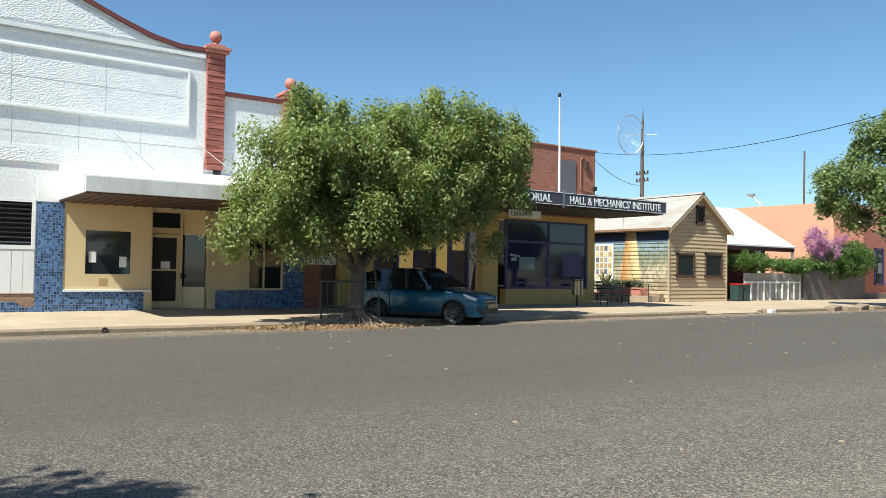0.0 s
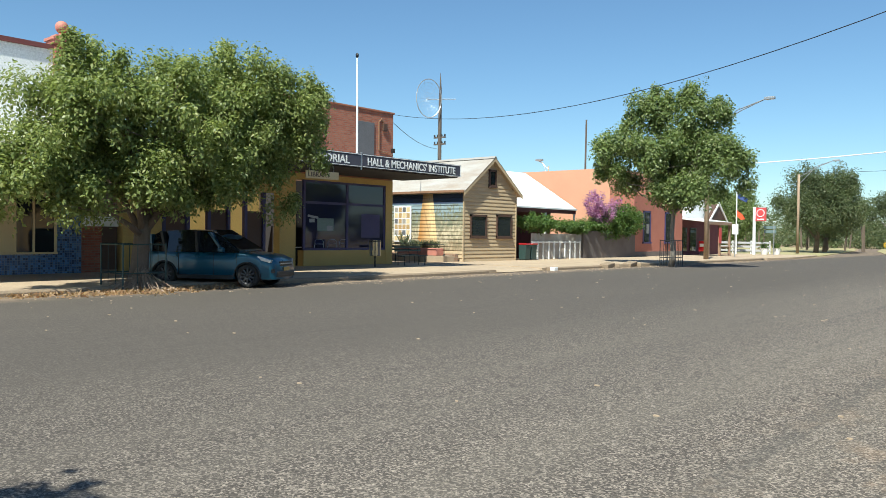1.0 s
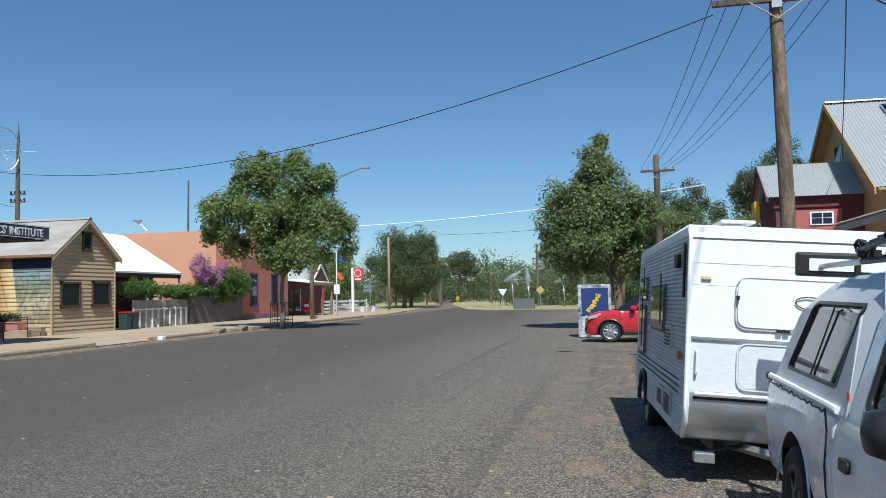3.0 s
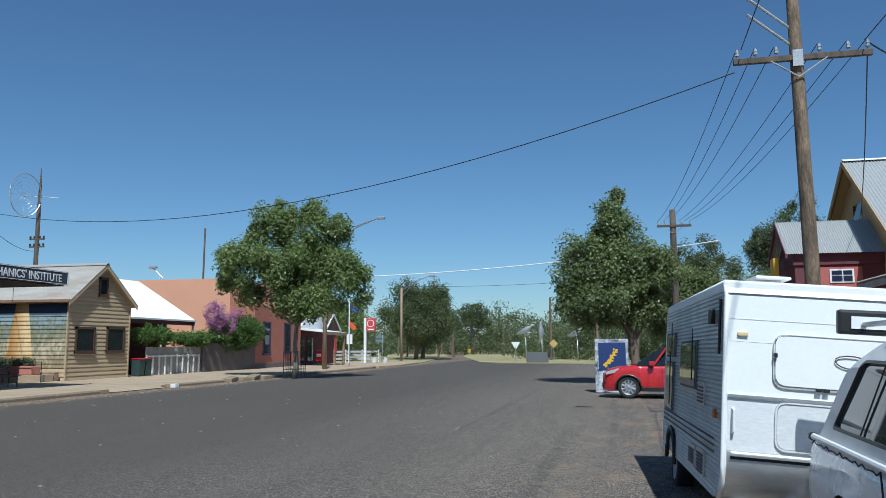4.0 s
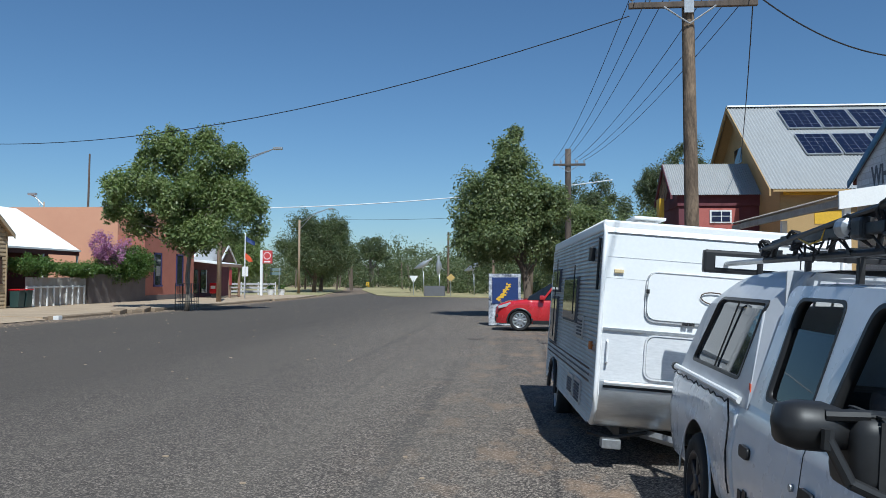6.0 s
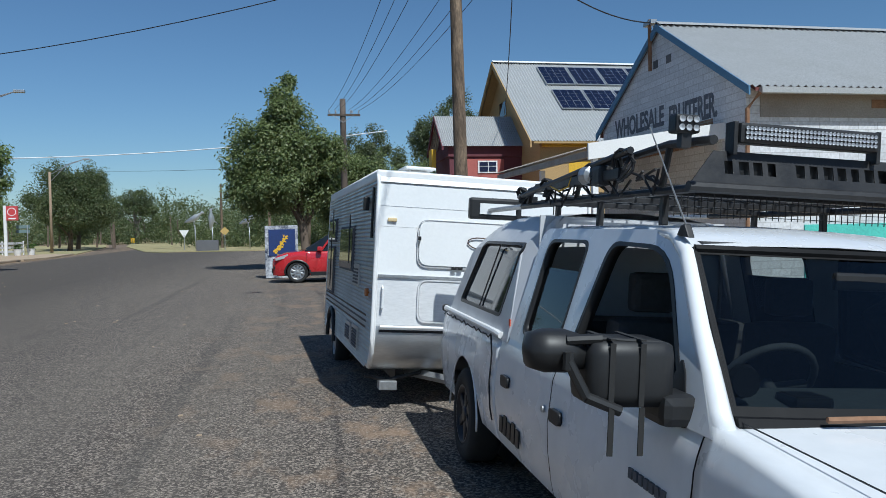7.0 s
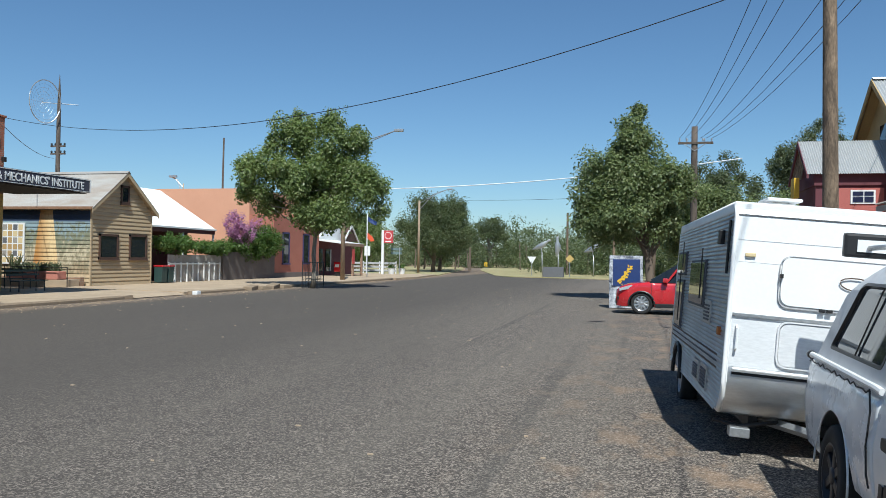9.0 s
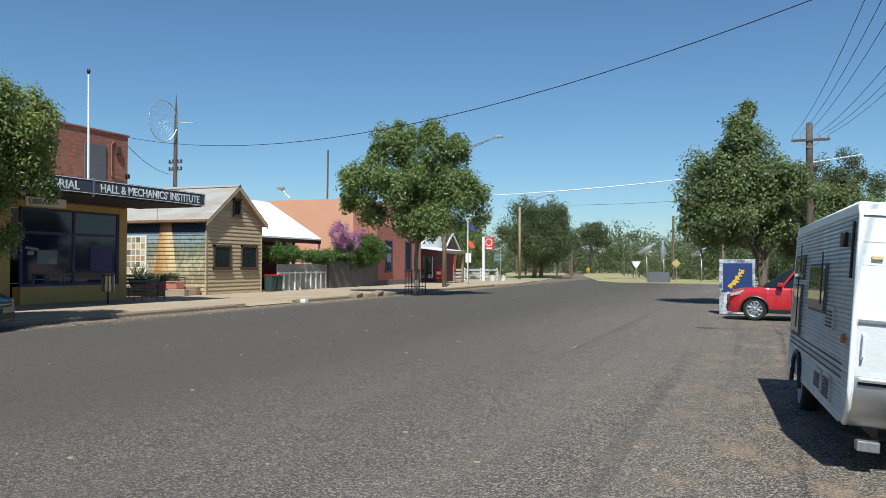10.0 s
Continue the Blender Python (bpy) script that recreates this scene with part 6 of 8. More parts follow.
    p("rear_seat", boxm((1.3, 4.4, 0.5, 2.66, 4.7, 1.25), bevel=0.05), CABIN)
    p("head_lining", boxm((X0 + 0.28, 2.82, 1.72, 2 * XC - X0 - 0.28, 4.62, 1.73)), CABIN)
    # tow mirrors
    mirror = p("door_mirror", boxm((0.81, 2.46, 1.135, 1.13, 2.70, 1.375), bevel=0.055), BLACK, label="large black door mirror", smooth=True)
    bm = boxm((1.07, 2.44, 1.075, 1.22, 2.62, 1.19), bevel=0.035)
    bm.transform(o)
    part("mirror_foot", bm, BLACK, mirror)
    tow = p("tow_mirror", boxm((0.61, 2.50, 1.245, 0.83, 2.68, 1.395), bevel=0.07), BLACK, label="strapped-on black towing mirror", smooth=True)
    bm = bmesh.new()
    for a, b in (((0.735, 2.48, 1.30), (0.80, 2.465, 1.18)), ((0.80, 2.465, 1.18), (0.92, 2.455, 1.135)), ((0.74, 2.52, 1.365), (0.86, 2.50, 1.375)), ((0.86, 2.50, 1.375), (1.08, 2.50, 1.365)), ((0.735, 2.48, 1.33), (0.735, 2.48, 1.27))):
        d = Vector(b) - Vector(a)
        tube(bm, [a, b], 0.019 if b[0] < 1.05 else 0.009, 8)
    bm.transform(o)
    part("bracket", bm, BLACK, tow)
    for x in (0.875, 0.985):
        bm = boxm((x + 0.0, 2.453, 1.15, x + 0.02, 2.459, 1.365), (x + 0.0, 2.455, 1.374, x + 0.02, 2.69, 1.380))
        bm.transform(o)
        part("strap", bm, RUBBER, tow)
        bm = boxm((x - 0.002, 2.44, 0.985, x + 0.018, 2.446, 1.15))
        bm.transform(o)
        part("strap_tail", bm, RUBBER, tow, "hanging grey strap end")
    # canopy over the tub
    cw = outline([(5.02, 1.20), (6.24, 1.20), (5.90, 1.68), (4.86, 1.68)], 0.05)
    c_out = outline([(4.73, 1.05), (6.62, 1.05), (6.16, 1.62), (5.86, 1.83), (5.5, 1.87), (4.70, 1.87)], [0, 0.02, 0.15, 0.15, 0.1, 0.04])
    def lean2(q):
        return Vector((X0 + 0.055 + (q.y - 1.05) * 0.16 + 0.9 * max(0, q.y - 1.58) ** 1.4 - q.z, q.x, q.y))
    can = both("canopy_side", lambda: warp(plate(c_out, [cw], 0.04), lean2), CANOPY_GREY, "faded grey canopy shell")
    cx, cy = sum(q[0] for q in cw) / len(cw), sum(q[1] for q in cw) / len(cw)
    both("canopy_window_frame", lambda: warp(plate([(cx + (a - cx) * 1.025, cy + (b - cy) * 1.05) for a, b in cw], [[(cx + (a - cx) * 0.985, cy + (b - cy) * 0.965) for a, b in cw]], 0.05), lean2), BLACK)
    both("canopy_glass", lambda: warp(plate(cw, [], 0.008), lean2), MIRROR_PANE, "sliding canopy window reflecting the street")
    p("canopy_slider", tubem([(X0 + 0.065, 5.62, 1.21), (X0 + 0.15, 5.40, 1.67)], 0.007, 4), BLACK)
    bm = bmesh.new()
    rings = []
    for y, zt in ((4.70, 1.87), (5.5, 1.88), (5.86, 1.835), (6.16, 1.63), (6.62, 1.06)):
        xs = X0 + 0.055 + (zt - 1.05) * 0.16 + 0.9 * max(0, zt - 1.58) ** 1.4
        half = [(xs, y, zt - 0.03), (xs + 0.03, y, zt), (xs + 0.15, y, zt + 0.02), (XC, y, zt + 0.04)]
        rings.append(half + [(2 * XC - x, yy, z) for x, yy, z in half[-2::-1]])
    loft(bm, rings, ends=False)
    p("canopy_top", bm, CANOPY_GREY, smooth=True)
    p("canopy_front", boxm((X0 + 0.22, 4.73, 1.05, 2 * XC - X0 - 0.22, 4.745, 1.87)), CANOPY_GREY)
    # tub rail with cord
    both("tub_rail", lambda: tubem([(X0 + 0.03, 4.86, 1.085), (X0 + 0.02, 4.94, 1.095), (X0 + 0.02, 6.64, 1.095), (X0 + 0.03, 6.70, 1.08)], 0.022), CARAVAN_WHITE)
    bm = bmesh.new()
    pts = [(X0 + 0.0, 5.0 + i * 0.07, 1.075 - 0.03 * abs(math.sin(i * 1.3))) for i in range(24)]
    tube(bm, pts, 0.005, 5)
    tube(bm, [(X0 + 0.0, 5.0, 1.07), (X0 - 0.003, 4.95, 0.95), (X0 - 0.002, 4.99, 0.75), (X0 + 0.0, 4.95, 0.60), (X0 + 0.01, 4.92, 0.52)], 0.006, 5)
    p("cord", bm, CABLE, label="thin black cord tied along the rail")
    both("rail_end", lambda: lathem([(0.02, 6.68), (0.034, 6.70), (0.034, 6.74), (0.01, 6.76)], 10, "y", (X0 + 0.03, 0, 1.085)), BLACK)
    p("fuel_flap", boxm((X0 + 0.008, 5.08, 0.80, X0 + 0.02, 5.16, 0.86), bevel=0.003), PAINT_WHITE)
    p("rear_bumper", boxm((X0 + 0.1, 6.70, 0.42, 2 * XC - X0 - 0.1, 6.80, 0.54), bevel=0.03), STEEL)
    both("tail_lamp", lambda: boxm((X0 + 0.08, 6.70, 0.66, X0 + 0.2, 6.74, 0.98), bevel=0.01), AMBER)
    # wheels, flares and steps
    for cy in (1.95, 5.80):
        for s in (-1, 1):
            x = XC + s * (XC - X0 - 0.13)
            wh = wheel(u, x - XC, cy - YC, 0.355, 0.24, RIM_DARK, s, 6)
            wh.matrix_basis = Matrix.Translation((0, 0, 0.10 if s > 0 else 0.005)) @ wh.matrix_basis
        def flare():
            bm = bmesh.new()
            pts = [(X0 + 0.01, cy - 0.47 * math.cos(math.pi * k / 16), 0.34 + 0.47 * math.sin(math.pi * k / 16)) for k in range(17)]
            tube(bm, pts, 0.008, 6)
            return bm
        both("arch_lip", flare, PAINT_WHITE, "", True)
        both("wheel_well", lambda: lathem([(0.1, X0 + 0.34), (0.455, X0 + 0.34), (0.46, X0 + 0.36), (0.1, X0 + 0.36)], 20, "x", (0, cy, 0.40)), BLACK)
    p("aerial", tubem([(1.34, 2.85, 1.79), (1.165, 2.85, 2.17)], [0.004, 0.0025], 6), STEEL)
    p("aerial_foot", prismm([(2.80, 1.74), (2.90, 1.75), (2.87, 1.79), (2.84, 1.797)], "x", 1.325, 1.355, bevel=0.006), BLACK)
    p("cab_sticker", boxm((X0 + 0.055, 4.75, 1.12, X0 + 0.06, 4.78, 1.2)), ORANGE)
    return u


utility()


# black steel roof rack with lights, set back on the roof and a size larger than its drawing
RACK_FIT = Matrix.Translation((-0.16, -0.03, 1.79)) @ Matrix.Scale(1.13, 4) @ Matrix.Translation((0.16, 0.03, -1.79))


def roof_rack():
    r = thing("roof_rack", RACK_FIT @ CAMBER @ pose(1.98, 3.7, 1.80), "black steel roof rack with cut plate and light bar", "roof rack")
    o = Matrix.Translation((-1.98, -3.7, -1.80))

    def p(name, bm, m, parent=r, label="", smooth=False):
        bm.transform(o)
        return part(name, bm, m, parent, label, smooth)

    for y in (3.05, 3.75, 4.4):
        for x in (1.34, 2.62):
            p("foot", boxm((x - 0.014, y - 0.018, 1.77, x + 0.014, y + 0.018, 1.93), bevel=0.004), BLACK_STEEL)
        p("cross_bar", boxm((1.28, y - 0.025, 1.92, 2.68, y + 0.025, 1.95), bevel=0.005), BLACK_STEEL)
    for x in (1.30, 2.66):
        p("side_rail", tubem([(x, 2.72, 1.93), (x, 5.0, 1.93)], 0.018), BLACK_STEEL)
        p("side_rail", tubem([(x, 2.60, 2.10), (x, 2.95, 2.12), (x, 4.85, 2.03), (x, 5.0, 1.93)], 0.018), BLACK_STEEL)
        for y in (3.0, 3.5, 4.0, 4.5, 4.85):
            p("upright", tubem([(x, y, 1.93), (x, y - 0.06, 2.12 - 0.045 * (y - 2.95))], 0.014, 6), BLACK_STEEL)
    for i in range(15):
        p("floor_slat", boxm((1.34 + i * 0.088, 2.95, 1.945, 1.352 + i * 0.088, 5.0, 1.955)), BLACK_STEEL)
    for i in range(17):
        p("floor_wire", boxm((1.32, 3.0 + i * 0.12, 1.956, 2.64, 3.008 + i * 0.12, 1.964)), BLACK_STEEL)
    # front plate with cut shapes in place of letters, dark sheet behind
    CUTS = [[(0, 0.055), (w, 0.055), (w, 0.107), (0, 0.107)] for w in (0.036, 0.044, 0.040)]
    p("backing_sheet", boxm((1.42, 2.785, 1.96, 2.66, 2.79, 2.07)), BLACK)
    bm = bmesh.new()
    for i in range(44):
        box(bm, 1.34 + i * 0.03, 2.96, 1.83, 1.343 + i * 0.03, 2.963, 1.93)
    for z in (1.84, 1.87, 1.90):
        box(bm, 1.32, 2.955, z, 2.66, 2.959, z + 0.003)
    p("wire_basket", bm, BLACK_STEEL, label="black welded wire basket side")
    pl = plate([(1.28, 0.0), (2.68, 0.0), (2.68, 0.09), (2.58, 0.145), (1.40, 0.145)], [[(1.44 + i * 0.062 + a, b) for a, b in CUTS[i % 3]] for i in range(12) if i != 4], 0.006)
    warp(pl, lambda q: Vector((q.x, 2.74 + q.y * 0.25 + q.z, 1.94 + q.y)))
    p("front_plate", pl, BLACK_STEEL, label="black front plate with cut-out shapes")
    p("plate_base", tubem([(1.27, 2.72, 1.935), (2.69, 2.72, 1.935)], 0.022), BLACK_STEEL)
    # light bar and work lamp
    bar = p("light_bar", boxm((1.48, 2.72, 2.115, 2.09, 2.79, 2.195), bevel=0.012), BLACK_STEEL, label="long light bar with two rows of reflectors")
    bm = bmesh.new()
    for i in range(34):
        for j in range(3):
            lathe(bm, [(0.003, 2.721), (0.0075, 2.715), (0.008, 2.712), (0.002, 2.717)], 7, "y", (1.505 + i * 0.017, 0, 2.137 + j * 0.018))
    bm.transform(o)
    part("lens", bm, LAMP, bar)
    for x in (1.47, 2.10):
        bm = boxm((x - 0.009, 2.735, 2.07, x + 0.009, 2.80, 2.20), bevel=0.004)
        bm.transform(o)
        part("bracket", bm, BLACK_STEEL, bar)
    lamp = p("work_lamp", boxm((1.200, 2.70, 2.135, 1.300, 2.77, 2.205), bevel=0.01), BLACK_STEEL, label="square work lamp with six reflectors")
    for i in range(3):
        for j in range(2):
            bm = bmesh.new()
            lathe(bm, [(0.004, 2.702), (0.012, 2.695), (0.0125, 2.692), (0.002, 2.699)], 10, "y", (1.221 + i * 0.029, 0, 2.154 + j * 0.032))
            bm.transform(o)
            part("reflector", bm, LAMP, lamp)
    bm = boxm((1.23, 2.71, 2.08, 1.27, 2.75, 2.14))
    bm.transform(o)
    part("stem", bm, BLACK_STEEL, lamp)
    # gear lashed along the side: jack, shovel shaft, cords
    p("lift_jack", boxm((1.235, 3.3, 2.00, 1.275, 4.55, 2.05), bevel=0.006), BLACK_STEEL, label="lift jack lashed to the rail")
    p("jack_foot", boxm((1.22, 3.48, 1.98, 1.28, 3.60, 2.08), bevel=0.02), BLACK_STEEL)
    p("jack_gear", lathem([(0.02, 3.62), (0.045, 3.63), (0.05, 3.70), (0.03, 3.74)], 12, "y", (1.24, 0, 2.04)), STEEL)
    p("shaft", tubem([(1.245, 3.2, 2.12), (1.245, 4.9, 1.985)], 0.017), BLACK)
    for y, rr in ((3.28, 0.07), (3.65, 0.05), (4.35, 0.05), (4.85, 0.045)):
        bm = bmesh.new()
        for t in range(3):
            tube(bm, [(1.25 + 0.02 * math.cos(a * 2 + t), y + rr * math.cos(a) + 0.012 * t, 2.06 - 0.04 * (y - 3.3) + rr * math.sin(a)) for a in (0.5 * k for k in range(14))], 0.008, 5)
        p("cord_coil", bm, CABLE)
    p("yellow_cord", tubem([(1.24, 4.3, 2.03), (1.235, 4.1, 1.985), (1.235, 3.95, 2.0), (1.24, 3.9, 2.07)], 0.006, 5), YELLOW)
    for i in range(16):
        bm = bmesh.new()
        a = random.uniform(3.0, 4.8)
        tube(bm, [(1.26 + random.uniform(-0.03, 0.05), a, 2.0), (1.27, a + random.uniform(-0.15, 0.15), 1.9 + random.uniform(0, 0.1)), (1.26, a + random.uniform(-0.25, 0.25), 2.02)], 0.006, 5)
        p("lead", bm, CABLE)
    # rolled awning toward the caravan
    aw = p("awning_case", boxm((1.30, 5.0, 1.93, 1.40, 5.08, 2.0)), BLACK_STEEL)
    p("rear_rail", tubem([(1.30, 5.0, 1.93), (1.32, 6.0, 1.93)], 0.018), STEEL)
    p("rear_rail", tubem([(2.66, 5.0, 1.93), (2.64, 6.0, 1.93)], 0.018), STEEL)
    p("rear_post", tubem([(1.36, 5.30, 1.72), (1.36, 5.30, 1.93)], 0.02), BLACK_STEEL)
    p("rear_lamp_bar", boxm((1.16, 5.98, 1.86, 1.86, 6.06, 2.03), bevel=0.02), BLACK, label="black framed lamp bar at the rear")
    p("rear_lamp_lens", boxm((1.24, 5.97, 1.90, 1.84, 5.982, 1.985)), CARAVAN_WHITE)
    return r


roof_rack()


# parked cars
def hatch_car(name, m, label, paint, rim):
    """A compact wagon: length along +x (nose), built from lofted sections."""
    c = thing(name, m, label, "car")
    L, W = 4.2, 0.88

    def interp(ks, x):
        if x <= ks[0][0]:
            return ks[0][1]
        for (a, fa), (b, fb) in zip(ks, ks[1:]):
            if x <= b:
                return fa + (fb - fa) * (x - a) / (b - a)
        return ks[-1][1]

    belt = [(-2.1, 0.90), (-1.9, 1.02), (-1.0, 1.00), (0.7, 0.97), (1.0, 0.98), (1.7, 0.90), (2.0, 0.80), (2.1, 0.66)]
    wid = [(-2.1, 0.74), (-1.8, 0.84), (-0.5, 0.88), (1.0, 0.88), (1.7, 0.83), (2.0, 0.72), (2.1, 0.6)]
    wheels = (-1.27, 1.30)

    def foot(x):
        z = 0.24
        for cx in wheels:
            if abs(x - cx) < 0.39:
                z = max(z, 0.30 + math.sqrt(0.39 ** 2 - (x - cx) ** 2))
        return z

    xs = sorted({round(-2.1 + 4.2 * i / 56, 4) for i in range(57)} | {round(cx + 0.39 * math.cos(math.pi * k / 12), 4) for cx in wheels for k in range(13)})
    bm = bmesh.new()
    rings = []
    for x in xs:
        zb, zt, w = foot(x), interp(belt, x), interp(wid, x)
        left = []
        for k in range(9):
            t = k / 8
            z = zb + (zt - zb) * t
            tuck = 0.07 * max(0, 0.45 - z) / 0.3 + 0.05 * max(0, t - 0.72) / 0.28
            left.append((x, -w + tuck, z))
        left += [(x, -w * 0.8, zt + 0.02), (x, -w * 0.4, zt + 0.04), (x, 0, zt + 0.045)]
        rings.append(left + [(a, -b, d) for a, b, d in left[-2::-1]])
    loft(bm, rings, ends=True)
    part("body", bm, paint, c, "", True)
    # glasshouse
    prof = [(-2.02, 0.98), (-1.78, 1.42), (-1.5, 1.555), (-0.6, 1.60), (0.05, 1.57), (0.40, 1.44), (1.05, 1.0)]
    bm = bmesh.new()
    rings = []
    for x, z in prof:
        w0, w1 = 0.82, 0.82 - (z - 1.0) * 0.36
        ring = [(x, -w0 if z < 1.1 else -w1, z), (x, -w1 * 0.6, z + 0.01), (x, 0, z + 0.015), (x, w1 * 0.6, z + 0.01), (x, w0 if z < 1.1 else w1, z)]
        rings.append(ring)
    loft(bm, rings, ends=False)
    part("roof", bm, paint, c, "", True)
    for s in (-1, 1):
        bm = bmesh.new()
        pts = [bm.verts.new((x, s * (0.82 - (z - 1.0) * 0.36 + 0.004), z)) for x, z in prof]
        base = [bm.verts.new((x, s * 0.84, 0.97)) for x, _ in ((1.05, 0), (-2.02, 0))]
        bm.faces.new(pts + base)
        side = part("side_glass", bm, DARK_GLASS, c)
        for xa, za, xb, zb in ((-0.25, 0.98, -0.30, 1.585), (0.55, 0.98, 0.12, 1.53), (-1.25, 0.98, -1.40, 1.55), (-1.72, 0.98, -1.74, 1.46)):
            part("pillar", prismm([(xa - 0.04, za), (xa + 0.04, za), (xb + 0.035, zb), (xb - 0.035, zb)], "y", s * 0.845 if s > 0 else -0.845, s * 0.64, 0.0), paint if xa > 0.5 or xa < -1.5 else BLACK, c)
        part("sill", boxm((-0.85, s * 0.84 - 0.04, 0.22, 0.88, s * 0.84 + 0.04, 0.34), bevel=0.015), BLACK, c)
        part("door_mirror", boxm((0.50, s * 0.99 - 0.09, 0.98, 0.66, s * 0.99 + 0.07, 1.12), bevel=0.04), paint, c)
        part("headlamp", prismm([(1.55, 0.80), (1.98, 0.70), (2.0, 0.78), (1.6, 0.90)], "y", s * 0.60, s * 0.815, bevel=0.01), LAMP, c)
        part("tail_lamp", boxm((-2.08, s * 0.68 - 0.1, 0.82, -1.95, s * 0.68 + 0.1, 1.0), bevel=0.02), AMBER, c)
        for x in (-0.95, 0.22):
            part("door_handle", boxm((x - 0.09, s * 0.875 - 0.012, 0.83, x + 0.09, s * 0.875 + 0.012, 0.86), bevel=0.006), paint, c)
        for x in (-0.82, 0.28, 1.0):
            part("door_gap", boxm((x - 0.004, s * 0.872 - 0.014, 0.32, x + 0.004, s * 0.872 + 0.012, 0.93)), BLACK, c)
        for cx in wheels:
            bm = bmesh.new()
            tube(bm, [(cx - 0.40 * math.cos(math.pi * k / 14), s * 0.865, 0.30 + 0.40 * math.sin(math.pi * k / 14)) for k in range(15)], 0.03, 6)
            part("arch_trim", bm, BLACK, c)
    # windscreen and rear screen lie in the roof skin's slopes
    for a, b in (((0.08, 1.565), (1.0, 1.02)), ((-1.82, 1.38), (-1.99, 1.02))):
        dx, dz = b[0] - a[0], b[1] - a[1]
        n = Vector((-dz, 0, dx)).normalized() * (-1 if dx < 0 else 1)
        if n.z < 0:
            n = -n
        w1, w0 = 0.82 - (a[1] - 1.0) * 0.36 - 0.05, 0.76
        bm = bmesh.new()
        q = [Vector((a[0], -w1, a[1])), Vector((a[0], w1, a[1])), Vector((b[0], w0, b[1])), Vector((b[0], -w0, b[1]))]
        top = [bm.verts.new(v + n * 0.055) for v in q]
        low = [bm.verts.new(v + n * 0.0) for v in q]
        bm.faces.new(top)
        bm.faces.new(low[::-1])
        for k in range(4):
            bm.faces.new((top[k], top[(k + 1) % 4], low[(k + 1) % 4], low[k]))
        part("windscreen" if dx > 0 else "rear_screen", bm, DARK_GLASS, c)
    part("grille", boxm((2.03, -0.42, 0.60, 2.11, 0.42, 0.74), bevel=0.02), BLACK, c)
    part("grille_bar", boxm((2.09, -0.40, 0.66, 2.118, 0.40, 0.685)), STEEL, c)
    part("bumper_intake", boxm((2.0, -0.60, 0.30, 2.125, 0.60, 0.46), bevel=0.03), BLACK, c)
    part("number_plate", boxm((2.12, -0.19, 0.47, 2.135, 0.19, 0.58), bevel=0.004), MUSTARD, c)
    for s in (-1, 1):
        part("fog_lamp", boxm((1.92, s * 0.62 - 0.1, 0.42, 2.06, s * 0.62 + 0.08, 0.54), bevel=0.03), BLACK, c)
    part("under_tray", boxm((-1.95, -0.7, 0.22, 1.95, 0.7, 0.30)), BLACK, c)
    for cx in wheels:
        for s in (-1, 1):
            t = wheel(c, s * 0.74, 0, 0.335, 0.21, rim, s, 10, 0.68)
            t.matrix_basis = Matrix.Translation((cx, 0, 0)) @ pose(0, 0, 0, 0, 0, 0)
    return c


# wheels are turned on the x axis, so cars point their nose along +y
def car(name, at, heading, label, paint, rim, size=(1.03, 1.0, 1.05)):
    c = hatch_car(name, Matrix.Identity(4), label, paint, rim)
    c.matrix_basis = pose(*at, 0, 0, heading) @ Matrix.Diagonal((*size, 1))
    for ch in c.children:
        if ch.name.startswith("tyre"):
            ch.matrix_basis = ch.matrix_basis @ pose(0, 0, 0, 0, 0, 90)
    return c


car("parked_car", (-20.4, 13.95, 0.0), 28, "metallic blue small wagon parked in the tree's shade", BLUE_PAINT, RIM_DARK, (1.05, 1.02, 1.06))
car("parked_car", (1.42, 28.3, 0.0), 176, "bright red small wagon parked nose to the street", RED_PAINT, RIM, (1.09, 1.04, 1.12))


# trees
LEAF_A = leaf_mat("pepper tree leaves", (0.145, 0.195, 0.06), (0.29, 0.345, 0.105), (0.46, 0.47, 0.19))
LEAF_B = leaf_mat("street tree leaves", (0.115, 0.168, 0.055), (0.235, 0.30, 0.10), (0.40, 0.43, 0.22))
LEAF_C = leaf_mat("dark leaves", (0.12, 0.165, 0.068), (0.23, 0.28, 0.115), (0.40, 0.42, 0.22))
LEAF_G = leaf_mat("grey gum leaves", (0.09, 0.12, 0.06), (0.14, 0.17, 0.085), (0.18, 0.19, 0.11))
LEAF_F = leaf_mat("bush leaves", (0.095, 0.128, 0.055), (0.15, 0.185, 0.085), (0.25, 0.26, 0.14))
LEAF_H = leaf_mat("hedge leaves", (0.07, 0.14, 0.03), (0.12, 0.20, 0.045), (0.2, 0.26, 0.08))
PETAL = leaf_mat("bougainvillea bracts", (0.42, 0.16, 0.36), (0.52, 0.25, 0.46), (0.58, 0.40, 0.52))
LITTER = leaf_mat("fallen leaves", (0.36, 0.22, 0.12), (0.48, 0.33, 0.19), (0.28, 0.14, 0.07))


